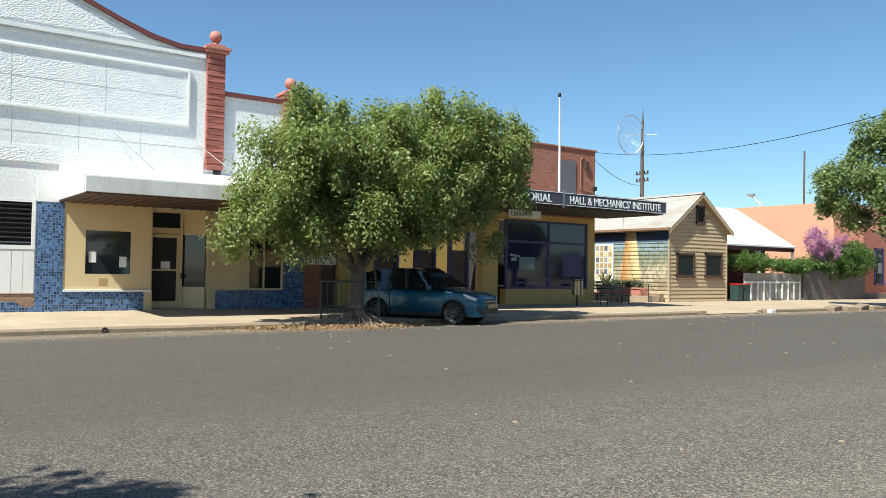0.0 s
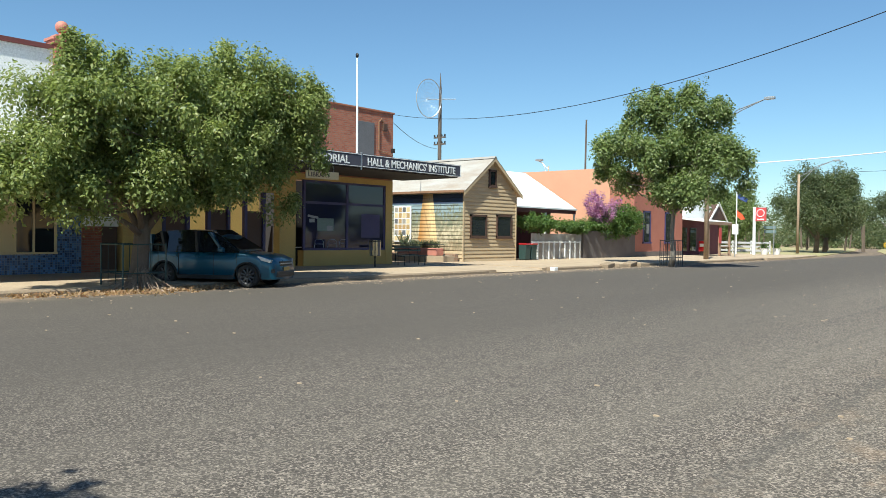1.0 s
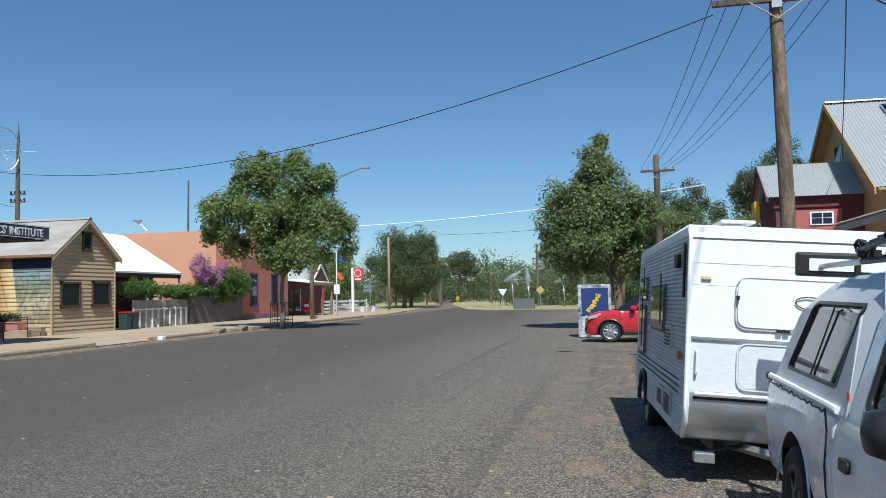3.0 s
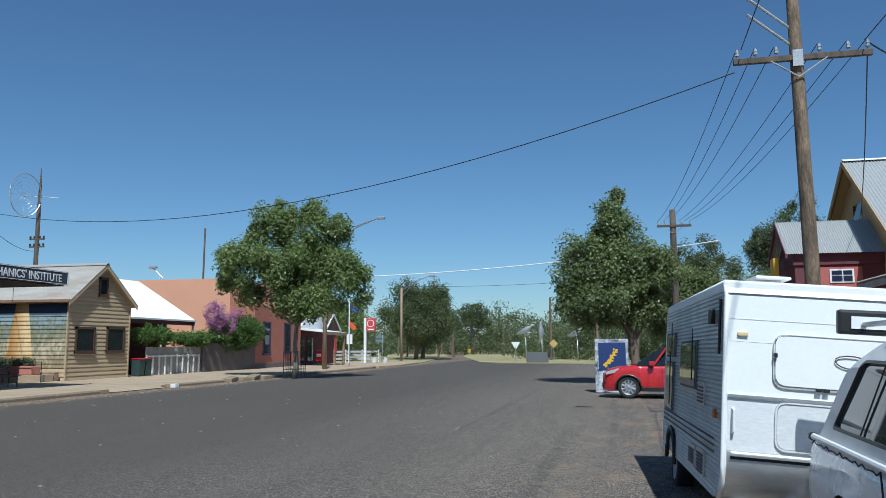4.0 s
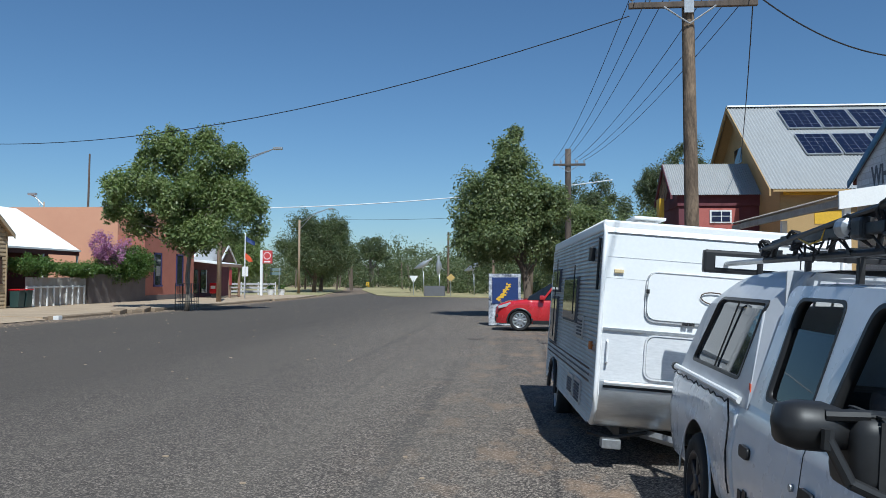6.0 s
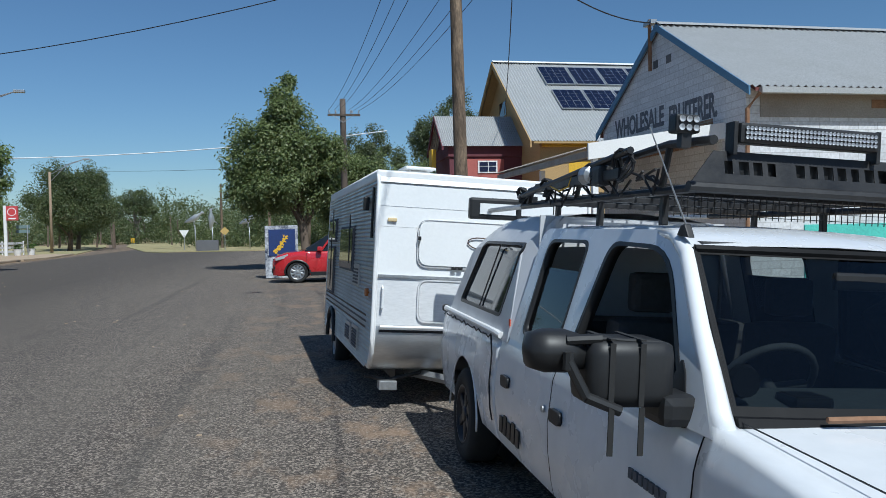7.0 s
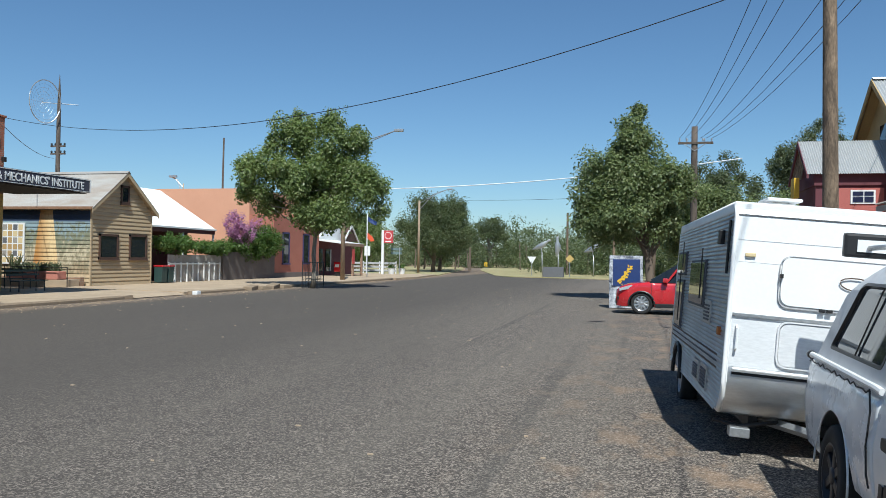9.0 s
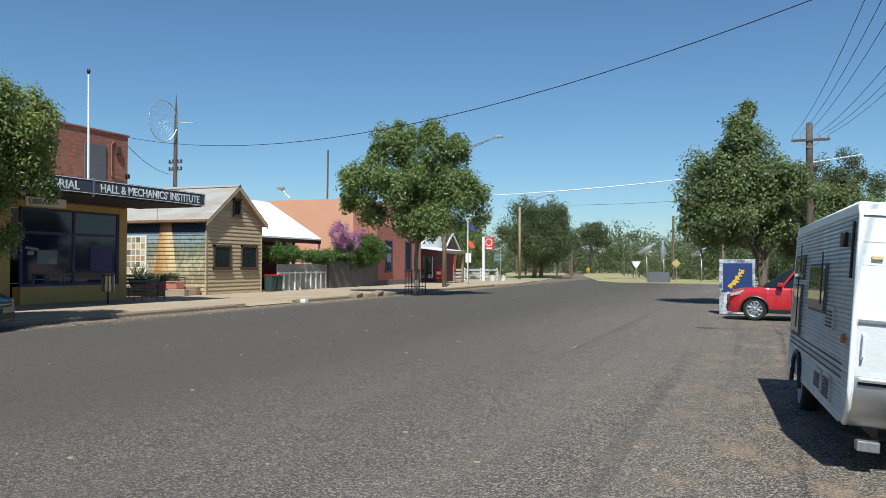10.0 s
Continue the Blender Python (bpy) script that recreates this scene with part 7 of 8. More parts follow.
def leaves(name, centres, spread, size, material, parent, count, droop=0.4, label="", seed=1, hang=0.0):
    """Many small leaves in bounded clumps round the centres: each leaf is a folded blade that faces outwards from its clump."""
    rng = np.random.default_rng(seed)
    centres = np.asarray(centres, float)
    idx = rng.integers(0, len(centres), count)
    wide = rng.uniform(0.6, 1.35, len(centres))[idx][:, None]
    out = rng.normal(0, 1, (count, 3))
    out /= np.linalg.norm(out, axis=1)[:, None]
    reach = 1.75 * rng.uniform(0.05, 1.0, count)[:, None] ** 0.5
    lump = 1 + 0.28 * np.sin(out[:, :1] * 5.0 + idx[:, None]) * np.cos(out[:, 2:] * 4.0 + 1.7 * idx[:, None])
    off = out * reach * lump * np.asarray(spread) * wide
    off[:, 2] -= hang * rng.uniform(0, 1, count) ** 2 * wide[:, 0]
    base = centres[idx] + off
    face = out * 0.8 + rng.normal(0, 0.55, (count, 3)) + np.array((0, 0, 0.55))
    face /= np.linalg.norm(face, axis=1)[:, None]
    d = rng.normal(0, 1, (count, 3))
    d[:, 2] -= droop
    d -= face * np.sum(d * face, axis=1)[:, None]
    d /= np.linalg.norm(d, axis=1)[:, None]
    side = np.cross(d, face)
    s = size * rng.uniform(0.6, 1.3, count)[:, None]
    fold = face * s * 0.10
    v = np.stack([base, base + d * s * 0.45 + side * s * 0.26 + fold, base + d * s, base + d * s * 0.45 - side * s * 0.26 + fold], 1).reshape(-1, 3)
    me = bpy.data.meshes.new(name)
    me.vertices.add(len(v))
    me.vertices.foreach_set("co", v.ravel())
    me.loops.add(4 * count)
    me.loops.foreach_set("vertex_index", np.arange(4 * count, dtype=np.int32))
    me.polygons.add(count)
    me.polygons.foreach_set("loop_start", np.arange(0, 4 * count, 4, dtype=np.int32))
    me.update(calc_edges=True)
    me.materials.append(material)
    ob = new(name, me)
    ob.parent = parent
    if label:
        ob["label"] = label
    return ob


def clumps(blobs, n, seed, shell=0.55):
    """Clump centres in a union of ellipsoids, denser towards the outside."""
    rng = np.random.default_rng(seed)
    blobs = np.asarray(blobs, float)
    w = np.prod(blobs[:, 3:], axis=1) ** 0.8
    pick = rng.choice(len(blobs), n, p=w / w.sum())
    d = rng.normal(0, 1, (n, 3))
    d /= np.linalg.norm(d, axis=1)[:, None]
    r = rng.uniform(shell, 1.0, n) ** 0.8
    return blobs[pick, :3] + d * r[:, None] * blobs[pick, 3:]


def tree(name, at, label, trunk, blobs, n_clumps, n_leaves, leaf, leaf_mat_, seed, spread=0.22, droop=0.5, bark=BARK, limbs=9, shell=0.5, category="tree", sway=0.0):
    """A tapered trunk with limbs that run out to the clumps, and a crown of small leaves."""
    t = thing(name, pose(*at), label, category)
    rng = np.random.default_rng(seed)
    cs = clumps(blobs, n_clumps, seed, shell)
    bm = bmesh.new()
    pts, radii = zip(*[((x, y, z), r) for x, y, z, r in trunk])
    tube(bm, pts, list(radii), 10)
    top = Vector(pts[-1])
    for i in range(limbs):
        goal = Vector(cs[rng.integers(0, len(cs))])
        start = Vector(pts[-1 - (i % 2)])
        mid = start.lerp(goal, 0.45) + Vector(rng.normal(0, 0.25, 3)) + Vector((0, 0, 0.35))
        r = radii[-1] * 0.6
        tube(bm, [start, start.lerp(mid, 0.5) + Vector(rng.normal(0, 0.08, 3)), mid, goal], [r, r * 0.75, r * 0.5, r * 0.15], 6)
        for _ in range(3):
            g2 = Vector(cs[rng.integers(0, len(cs))])
            if (g2 - mid).length < 3.2:
                tube(bm, [mid, mid.lerp(g2, 0.5) + Vector(rng.normal(0, 0.1, 3)), g2], [r * 0.4, r * 0.25, r * 0.08], 5)
    part("trunk", bm, bark, t, "", True)
    leaves("crown", cs, (spread, spread, spread * 1.2), leaf, leaf_mat_, t, n_leaves, droop, seed=seed + 5, hang=sway)
    return t


# weeping street tree over the blue car
tree("street_tree", (-20.1, 11.1, 0.0), "broad weeping pepper tree in a railed tree guard",
     [(0, 0, 0, 0.30), (0.05, 0.05, 0.7, 0.24), (0.0, 0.15, 1.5, 0.22), (-0.1, 0.3, 2.1, 0.17)],
     [(0.2, 0.8, 4.5, 2.4, 3.0, 1.7), (0, -1.8, 4.5, 2.0, 1.8, 1.5), (0, 3.6, 4.8, 2.1, 2.3, 1.7), (0.3, -1.4, 6.0, 1.5, 0.9, 1.0), (0.2, 3.4, 6.45, 1.4, 1.4, 1.0), (0.2, 1.0, 5.9, 1.5, 1.3, 0.8), (0.4, -3.0, 3.3, 1.2, 1.0, 1.0), (0.5, 5.1, 5.75, 1.3, 1.3, 1.1), (0.5, 5.3, 4.6, 1.2, 1.2, 1.3), (0.9, 0.4, 3.1, 1.5, 2.8, 0.7), (-0.1, -3.6, 2.7, 0.6, 0.6, 1.0), (0.5, -2.0, 2.6, 1.0, 1.0, 0.6), (0.4, 4.8, 2.8, 0.7, 0.5, 0.6)],
     560, 160000, 0.12, LEAF_A, 11, 0.23, 1.2, shell=0.38, sway=0.22, limbs=16)
# second street tree
tree("street_tree", (-18.0, 41.2, 0.0), "upright street tree with a light trunk and guard",
     [(0, 0, 0, 0.16), (0.06, 0.05, 0.9, 0.13), (-0.03, 0.1, 1.9, 0.12), (0.05, 0.1, 2.9, 0.11), (0.05, 0.0, 4.0, 0.09)],
     [(0.92 * u - 0.4 * v, 0.4 * u + 0.92 * v, z, r, r, rz) for u, v, z, r, rz in (
         (0.2, 0.4, 6.5, 1.9, 1.7), (-0.9, 0.3, 8.8, 1.0, 1.0), (0.8, -0.4, 8.6, 0.95, 1.1), (2.3, 0.2, 8.1, 0.8, 1.0), (-1.9, 0.0, 8.6, 0.55, 0.8),
         (-3.1, -0.3, 6.3, 1.05, 1.25), (-2.3, 0.2, 7.4, 0.7, 0.7), (-3.0, 0.6, 5.0, 1.3, 0.8), (2.4, -0.3, 6.0, 1.15, 1.2), (3.8, 0.3, 5.2, 0.65, 0.75), (-1.4, -1.0, 6.2, 1.1, 1.1),
         (0.4, -0.8, 4.2, 1.6, 0.75), (2.2, 0.5, 4.4, 0.9, 0.65), (-1.6, 0.8, 4.5, 0.9, 0.6), (0.3, 1.8, 6.3, 1.3, 1.3))],
     215, 78000, 0.18, LEAF_B, 21, 0.34, 0.6, shell=0.42, limbs=30, bark=PALE_BARK)
# tall tree beyond the red car, and its lower neighbour
tree("shade_tree", (0.3, 38.0, 0.05), "tall dense dark green roadside tree with a pointed top",
     [(0, 0, 0, 0.26), (0.1, 0.1, 0.9, 0.22), (0.0, 0.1, 1.8, 0.19), (-0.3, 0.1, 3.2, 0.14)],
     [(-0.7, 0, 8.2, 0.5, 0.5, 0.95), (-0.8, 0, 7.2, 1.0, 1.0, 0.95), (-1.1, 0, 6.1, 1.8, 1.6, 1.0), (-2.2, 0.3, 5.1, 1.35, 1.3, 1.1), (-0.9, 0, 4.4, 2.5, 2.2, 1.5), (0.6, 0, 5.3, 1.4, 1.4, 1.1), (-2.4, 0, 3.6, 1.0, 1.1, 0.8)],
     230, 85000, 0.16, LEAF_C, 31, 0.32, 0.6, shell=0.35, limbs=14)
tree("shade_tree", (3.0, 47.0, 0.05), "rounded green roadside tree beside the taller one",
     [(0, 0, 0, 0.3), (0.1, 0.1, 1.4, 0.24), (0.1, 0.1, 3.0, 0.18)],
     [(0, 0, 4.2, 3.0, 2.6, 2.0), (1.2, 0, 5.1, 1.8, 1.7, 1.1), (-1.2, 0, 4.9, 1.7, 1.6, 1.1), (4.4, 2, 3.9, 2.3, 2.3, 1.7)],
     210, 80000, 0.17, LEAF_C, 41, 0.38, 0.6, shell=0.35, limbs=14)
# trees along the far bend
for k, (x, y, s, m_) in enumerate(((-25.6, 97, 1.05, LEAF_F), (-27.0, 106, 1.05, LEAF_F), (-30.0, 118, 0.8, LEAF_G), (-33, 88, 0.75, LEAF_B), (-38, 84, 0.8, LEAF_C))):
    tree("roadside_tree", (x, y, 0.05), "dark spreading tree beside the far road",
         [(0, 0, 0, 0.3), (0.1, 0.1, 1.4, 0.24), (0.0, 0.1, 3.0, 0.18)],
         [(0, 0, 4.6 * s, 3.4 * s, 3.4 * s, 2.3 * s), (1.8 * s, 0.6, 7.4 * s, 2.1 * s, 2.2 * s, 1.7 * s), (-1.5 * s, 0.3, 8.0 * s, 1.9 * s, 2.0 * s, 1.6 * s), (-3.0 * s, 0, 5.2 * s, 1.7 * s, 1.7 * s, 1.5 * s), (3.4 * s, 0, 5.0 * s, 1.6 * s, 1.6 * s, 1.8 * s)],
         150, 40000, 0.24, m_, 50 + k, 0.56, 0.5, shell=0.4, limbs=8)
# gums behind the maroon porch
for k, (x, y, h) in enumerate(((6.0, 78, 1.15), (13.5, 72, 1.35), (1.5, 92, 0.95))):
    tree("gum_tree", (x, y, 0.05), "airy grey green gum tree behind the roofs",
         [(0, 0, 0, 0.3), (0.1, 0.1, 2.4, 0.24), (0.2, 0.1, 5.0 * h, 0.15)],
         [(0, 0, 7.0 * h, 3.4, 3.2, 2.6 * h), (2.0, 0.6, 9.0 * h, 2.2, 2.0, 1.6 * h), (-2.4, 0.3, 6.0 * h, 2.2, 2.0, 1.6 * h)],
         75, 22000, 0.22, LEAF_G, 70 + k, 0.42, 1.0, limbs=10, shell=0.5, sway=0.4)
# tree behind the viewer whose shade touches the road
tree("shade_tree", (-2.9, -5.75, 0.0), "leafy tree behind the viewer that shades the road",
     [(0, 0, 0, 0.25), (0.0, 0.1, 1.4, 0.2), (0.0, 0.0, 3.2, 0.15)],
     [(0, 0, 5.6, 2.2, 2.2, 1.7), (-0.5, 1.0, 6.6, 1.6, 1.4, 1.2), (0.1, 2.9, 5.6, 0.8, 0.9, 0.7)],
     220, 14000, 0.22, LEAF_B, 91, 0.25, 0.4)

# far woods across the end of the street
rng = np.random.default_rng(5)
far = []
for i in range(600):
    a = rng.uniform(-90, 80)
    y = rng.uniform(150, 230)
    h = rng.uniform(3.0, 10.0) * (1.0 if rng.random() > 0.18 else 1.35)
    for _ in range(7):
        far.append((a + rng.normal(0, 2.2), y + rng.normal(0, 2), max(0.8, h * rng.uniform(0.05, 1.0))))
wood = leaves("far_woods", far, (1.0, 1.0, 0.75), 0.42, LEAF_F, None, 260000, 0.4, seed=8)
tagged(wood, "belt of grey green bush beyond the road", "woods", kind="stuff")
near = []
for i in range(170):
    a = rng.uniform(-14, 55)
    y = rng.uniform(96, 135)
    h = rng.uniform(3, 7)
    for _ in range(6):
        near.append((a + rng.normal(0, 1.6), y + rng.normal(0, 1.5), max(0.5, h * rng.uniform(0.0, 1.0))))
wood = leaves("far_bush", near, (0.75, 0.75, 0.6), 0.3, LEAF_F, None, 170000, 0.4, seed=9)
tagged(wood, "scrubby green trees behind the grass verge", "woods", kind="stuff")
trunks = bmesh.new()
for i in range(70):
    a, y = rng.uniform(-60, 60), rng.uniform(112, 170)
    tube(trunks, [(a, y, 0), (a + rng.normal(0, 0.3), y, 4.5)], [0.16, 0.1], 5)
solo("far_trunks", trunks, BARK, "thin pale trunks standing in the far bush", "trunks", kind="stuff")

gum = thing("bare_gum", pose(-29.4, 157, 0.03), "old gum with a pale forked trunk at the road's end", "tree")
bm = bmesh.new()
tube(bm, [(0, 0, 0), (0.2, 0, 2.2), (-0.1, 0, 4.2), (-0.5, 0, 6.4)], [0.5, 0.42, 0.34, 0.16], 9)
for a_, b_ in (((0.0, 0, 3.4), (1.5, 0.2, 5.8)), ((0.1, 0, 2.6), (-1.6, 0, 4.8)), ((-0.2, 0, 4.6), (0.7, 0, 7.0))):
    tube(bm, [a_, Vector(a_).lerp(Vector(b_), 0.5) + Vector((0, 0, 0.25)), b_], [0.24, 0.17, 0.08], 7)
part("trunk", bm, PALE_BARK, gum, "", True)
leaves("crown", clumps([(0, 0, 8.2, 3.6, 2.5, 2.0), (-2.2, 0, 6.2, 1.6, 1.5, 1.0), (2.0, 0, 6.6, 1.5, 1.5, 1.0)], 60, 61, 0.4), (0.5, 0.5, 0.45), 0.3, LEAF_G, gum, 12000, 0.8, seed=62)
em = thing("end_marker", pose(-29.1, 151.5, 0.07), "yellow road end marker board on posts", "sign")
part("board", boxm((-0.35, -0.03, 0.2, 0.35, 0.03, 1.1), bevel=0.01), YELLOW, em)
for x in (-0.25, 0.25):
    part("post", boxm((x - 0.04, 0.03, 0, x + 0.04, 0.1, 1.1)), STEEL, em)

# hedge with bougainvillea above the grey wall
hd = thing("hedge", pose(-26.2, 46, 0.16), "green creeper hedge with purple bougainvillea above the fence", "hedge")
hc = clumps([(0.0, -5.0, 2.2, 0.7, 2.6, 0.45), (0, -1.0, 2.1, 0.7, 2.8, 0.5), (0.15, 3.0, 2.3, 0.8, 3.4, 1.0), (0.2, 5.0, 2.7, 0.9, 2.4, 1.1), (0, -6.8, 2.3, 0.5, 0.9, 0.6)], 420, 7, 0.3)
leaves("foliage", hc, (0.2, 0.25, 0.16), 0.14, LEAF_H, hd, 36000, 0.6, seed=17)
bc = clumps([(0.3, 0.6, 3.5, 0.6, 0.9, 1.0), (0.3, 1.8, 3.0, 0.6, 1.2, 0.8), (0.2, 4.0, 3.6, 0.5, 1.2, 0.5)], 90, 8, 0.4)
leaves("blossom", bc, (0.14, 0.16, 0.2), 0.13, PETAL, hd, 5000, 0.2, "purple pink blossom", seed=18)
# leaf litter round the foot of the pepper tree
lit = [(-19.6 + rng.normal(0, 0.5), 10.8 + rng.normal(0, 1.5), 0.02) for _ in range(160)]
li = leaves("leaf_litter", lit, (0.2, 0.3, 0.012), 0.11, LITTER, None, 5000, 0.0, seed=23)
tagged(li, "dry brown leaf litter swept against the kerb", "litter", kind="stuff")


# poles, lamps and wires
def hang(a, b, sag, r, name="wire", n=14, material=None):
    a, b = Vector(a), Vector(b)
    pts = [a.lerp(b, k / n) - Vector((0, 0, 4 * sag * (k / n) * (1 - k / n))) for k in range(n + 1)]
    return pts


def power_pole(at, height, arm_z, label, lean=(0, 0), lamp=None, arm=(-1.3, 1.35), r=(0.165, 0.115), wood=POLE_WOOD):
    p = thing("power_pole", pose(*at), label, "power pole")
    pts = [(lean[0] * k / 6, lean[1] * k / 6, height * k / 6) for k in range(7)]
    bm = tubem(pts, [r[0] + (r[1] - r[0]) * k / 6 for k in range(7)], 14)
    part("pole", bm, wood, p, "", True)
    k = arm_z / height
    ax, ay = lean[0] * k, lean[1] * k
    part("crossarm", boxm((ax + arm[0], ay - 0.2, arm_z - 0.06, ax + arm[1], ay - 0.09, arm_z + 0.06), bevel=0.01), POLE_DARK, p)
    for s in (-1, 1):
        part("brace", tubem([(ax + s * 0.55, ay - 0.2, arm_z - 0.05), (ax, ay - 0.17, arm_z - 0.42)], 0.018, 6), STEEL, p)
    for x in (arm[0] + 0.08, arm[0] + 0.45, -0.42, 0.42, arm[1] - 0.45, arm[1] - 0.08):
        part("insulator", lathem([(0.012, arm_z + 0.06), (0.02, arm_z + 0.12), (0.05, arm_z + 0.13), (0.035, arm_z + 0.19), (0.045, arm_z + 0.2), (0.02, arm_z + 0.27)], 8, at=(ax + x, ay - 0.145, 0)), STEEL, p)
    if lamp:
        lx, ly, lz = lamp
        for dz in (0.25, 0.62):
            bm = tubem([(ax, ay, arm_z + dz), (lx * 0.35, ly * 0.35, arm_z + dz + (lz - arm_z - dz) * 0.5), (lx * 0.7, ly * 0.7, lz - 0.12), (lx, ly, lz)] if dz > 0.5 else [(ax, ay, arm_z + dz), (lx * 0.4, ly * 0.4, arm_z + dz + (lz - arm_z - dz) * 0.45)], 0.03, 8)
            part("lamp_arm", bm, STEEL, p)
        part("lamp_head", boxm((lx - 0.4, ly - 0.13, lz - 0.06, lx + 0.05, ly + 0.13, lz + 0.08), bevel=0.03), STEEL, p)
    return p


PX, PY, PZ = 3.6, 17.2, 7.72
power_pole((PX, PY, 0.13), 10.6, PZ - 0.13, "tall weathered timber power pole with crossarm and lamp", (-0.12, 0), lamp=(-2.6, -0.3, 9.6), arm=(-1.28, 1.42))
part("bolt_plate", boxm((-0.2, -0.21, 7.4, 0.0, -0.18, 7.75)), STEEL, bpy.data.objects["power_pole"])
FPX, FPY, FPZ = 2.7, 44.0, 8.2
power_pole((FPX, FPY, 0.1), 9.0, FPZ - 0.1, "distant timber power pole above the trees", (0, 0), arm=(-0.85, 0.95), r=(0.2, 0.16), wood=POLE_DARK)
for i, x in enumerate((-1.2, -0.83, -0.45, 0.40, 0.95, 1.32)):
    fx = (-0.8, -0.5, -0.25, 0.3, 0.6, 0.9)[i]
    bm = tubem(hang((PX - 0.1 + x, PY - 0.15, PZ + 0.27), (FPX + fx, FPY - 0.15, FPZ + 0.26), 0.45, 0.01), 0.009, 5)
    solo("overhead_wire", bm, CABLE, "thin dark power wire strung between the poles", "wire", group="overhead wires")
for a, b, sag, r in (((PX - 1.35, PY - 0.15, 7.5), (-25.95, 27.25, 7.4), 1.5, 0.011), ((PX + 1.28, PY - 0.15, PZ + 0.2), (8.88, 18.62, 6.9), 0.35, 0.016),
                     ((PX + 1.25, PY - 0.15, PZ + 0.2), (9.0, 33.2, 6.7), 0.5, 0.013), ((-26.0, 27.25, 7.05), (-37.6, 43.8, 8.0), 0.3, 0.014),
                     ((PX - 1.2, PY - 0.15, PZ + 0.27), (PX - 2.6, -25, 7.9), 0.5, 0.011), ((PX + 1.2, PY - 0.15, PZ + 0.27), (PX + 0.2, -25, 7.9), 0.5, 0.011)):
    solo("service_line", tubem(hang(a, b, sag, r, n=24), r, 6), CABLE, "dark service cable hanging across the street", "wire", group="overhead wires")
solo("service_line", tubem(hang((-25.5, 76, 8.8), (9, 76, 11.4), 0.5, 0.03, n=20), 0.05, 6), WHITE, "pale bundled cable across the far street", "wire", group="overhead wires")
solo("service_line", tubem(hang((-25.5, 88, 8.7), (9, 80, 9.2), 0.6, 0.02, n=20), 0.018, 6), CABLE, "thin dark cable across the far street", "wire", group="overhead wires")


def lamp_post(at, height, tip, label, r=0.14):
    p = thing("street_lamp", pose(*at), label, "street lamp")
    part("pole", tubem([(0, 0, 0), (0, 0, height)], [r, r * 0.8], 10), POLE_TAN, p, "", True)
    for dz in (0.0, 0.8):
        part("arm", tubem([(0, 0, height - 0.3 - dz), (tip[0] * (0.5 if dz else 0.6), 0, height + (tip[2] - height) * 0.6), (tip[0], tip[1], tip[2])], 0.035, 6), STEEL, p)
    part("lamp_head", boxm((tip[0] - 0.1, tip[1] - 0.15, tip[2] - 0.08, tip[0] + 0.55, tip[1] + 0.15, tip[2] + 0.1), bevel=0.03), STEEL, p)
    return p


lamp_post((-25.0, 88, 0.1), 8.4, (3.4, 0, 9.7), "timber street lamp at the bend of the road", 0.15)
lamp_post((-21.0, 53.5, 0.12), 9.3, (3.9, 0, 10.8), "timber street lamp behind the street tree", 0.17)
solo("back_pole", tubem([(-34, 59, 0.1), (-33.9, 59, 11.6)], [0.11, 0.07], 8), POLE_DARK, "slim bare timber pole behind the salmon wall", "pole")
lamp_post((-37, 58.0, 0.1), 7.6, (-1.2, 0, 8.2), "small lamp behind the salmon wall", 0.06)

# aerial mast with a mesh dish behind the hut
mast = thing("aerial_mast", pose(-37.4, 43.9, 0.16), "timber mast with a wire mesh dish aerial", "aerial")
part("mast", tubem([(0, 0, 0), (0, 0, 10.2), (0.02, 0, 12.1), (0.02, 0, 13.4)], [0.17, 0.13, 0.09, 0.012], 8), POLE_DARK, mast)
bm = bmesh.new()
dm = Matrix.Translation((-0.45, -0.95, 11.4)) @ pose(0, 0, 0, 90, 0, 66)
for ring in range(1, 7):
    rr = ring / 6
    tube(bm, [dm @ Vector((1.0 * rr * math.cos(a), 1.4 * rr * math.sin(a), 0.35 * rr * rr)) for a in (2 * math.pi * k / 28 for k in range(29))], 0.035 if ring == 6 else 0.006, 5, cap=False)
for k in range(16):
    a = 2 * math.pi * k / 16
    tube(bm, [dm @ Vector((1.0 * rr * math.cos(a), 1.4 * rr * math.sin(a), 0.35 * rr * rr)) for rr in (0, 0.5, 1)], 0.005, 4)
part("dish", bm, STEEL, mast, "oval wire mesh dish")
part("yagi", tubem([(-0.9, -0.4, 11.5), (1.0, 0.6, 11.45)], 0.025, 5), STEEL, mast)
for z in (8.1, 8.6):
    part("crossarm", boxm((-0.55, -0.06, z, 0.55, 0.06, z + 0.1)), POLE_DARK, mast)
    for x in (-0.5, -0.2, 0.2, 0.5):
        part("insulator", lathem([(0.03, z + 0.1), (0.07, z + 0.16), (0.05, z + 0.26)], 8, at=(x, 0, 0)), BLACK, mast)


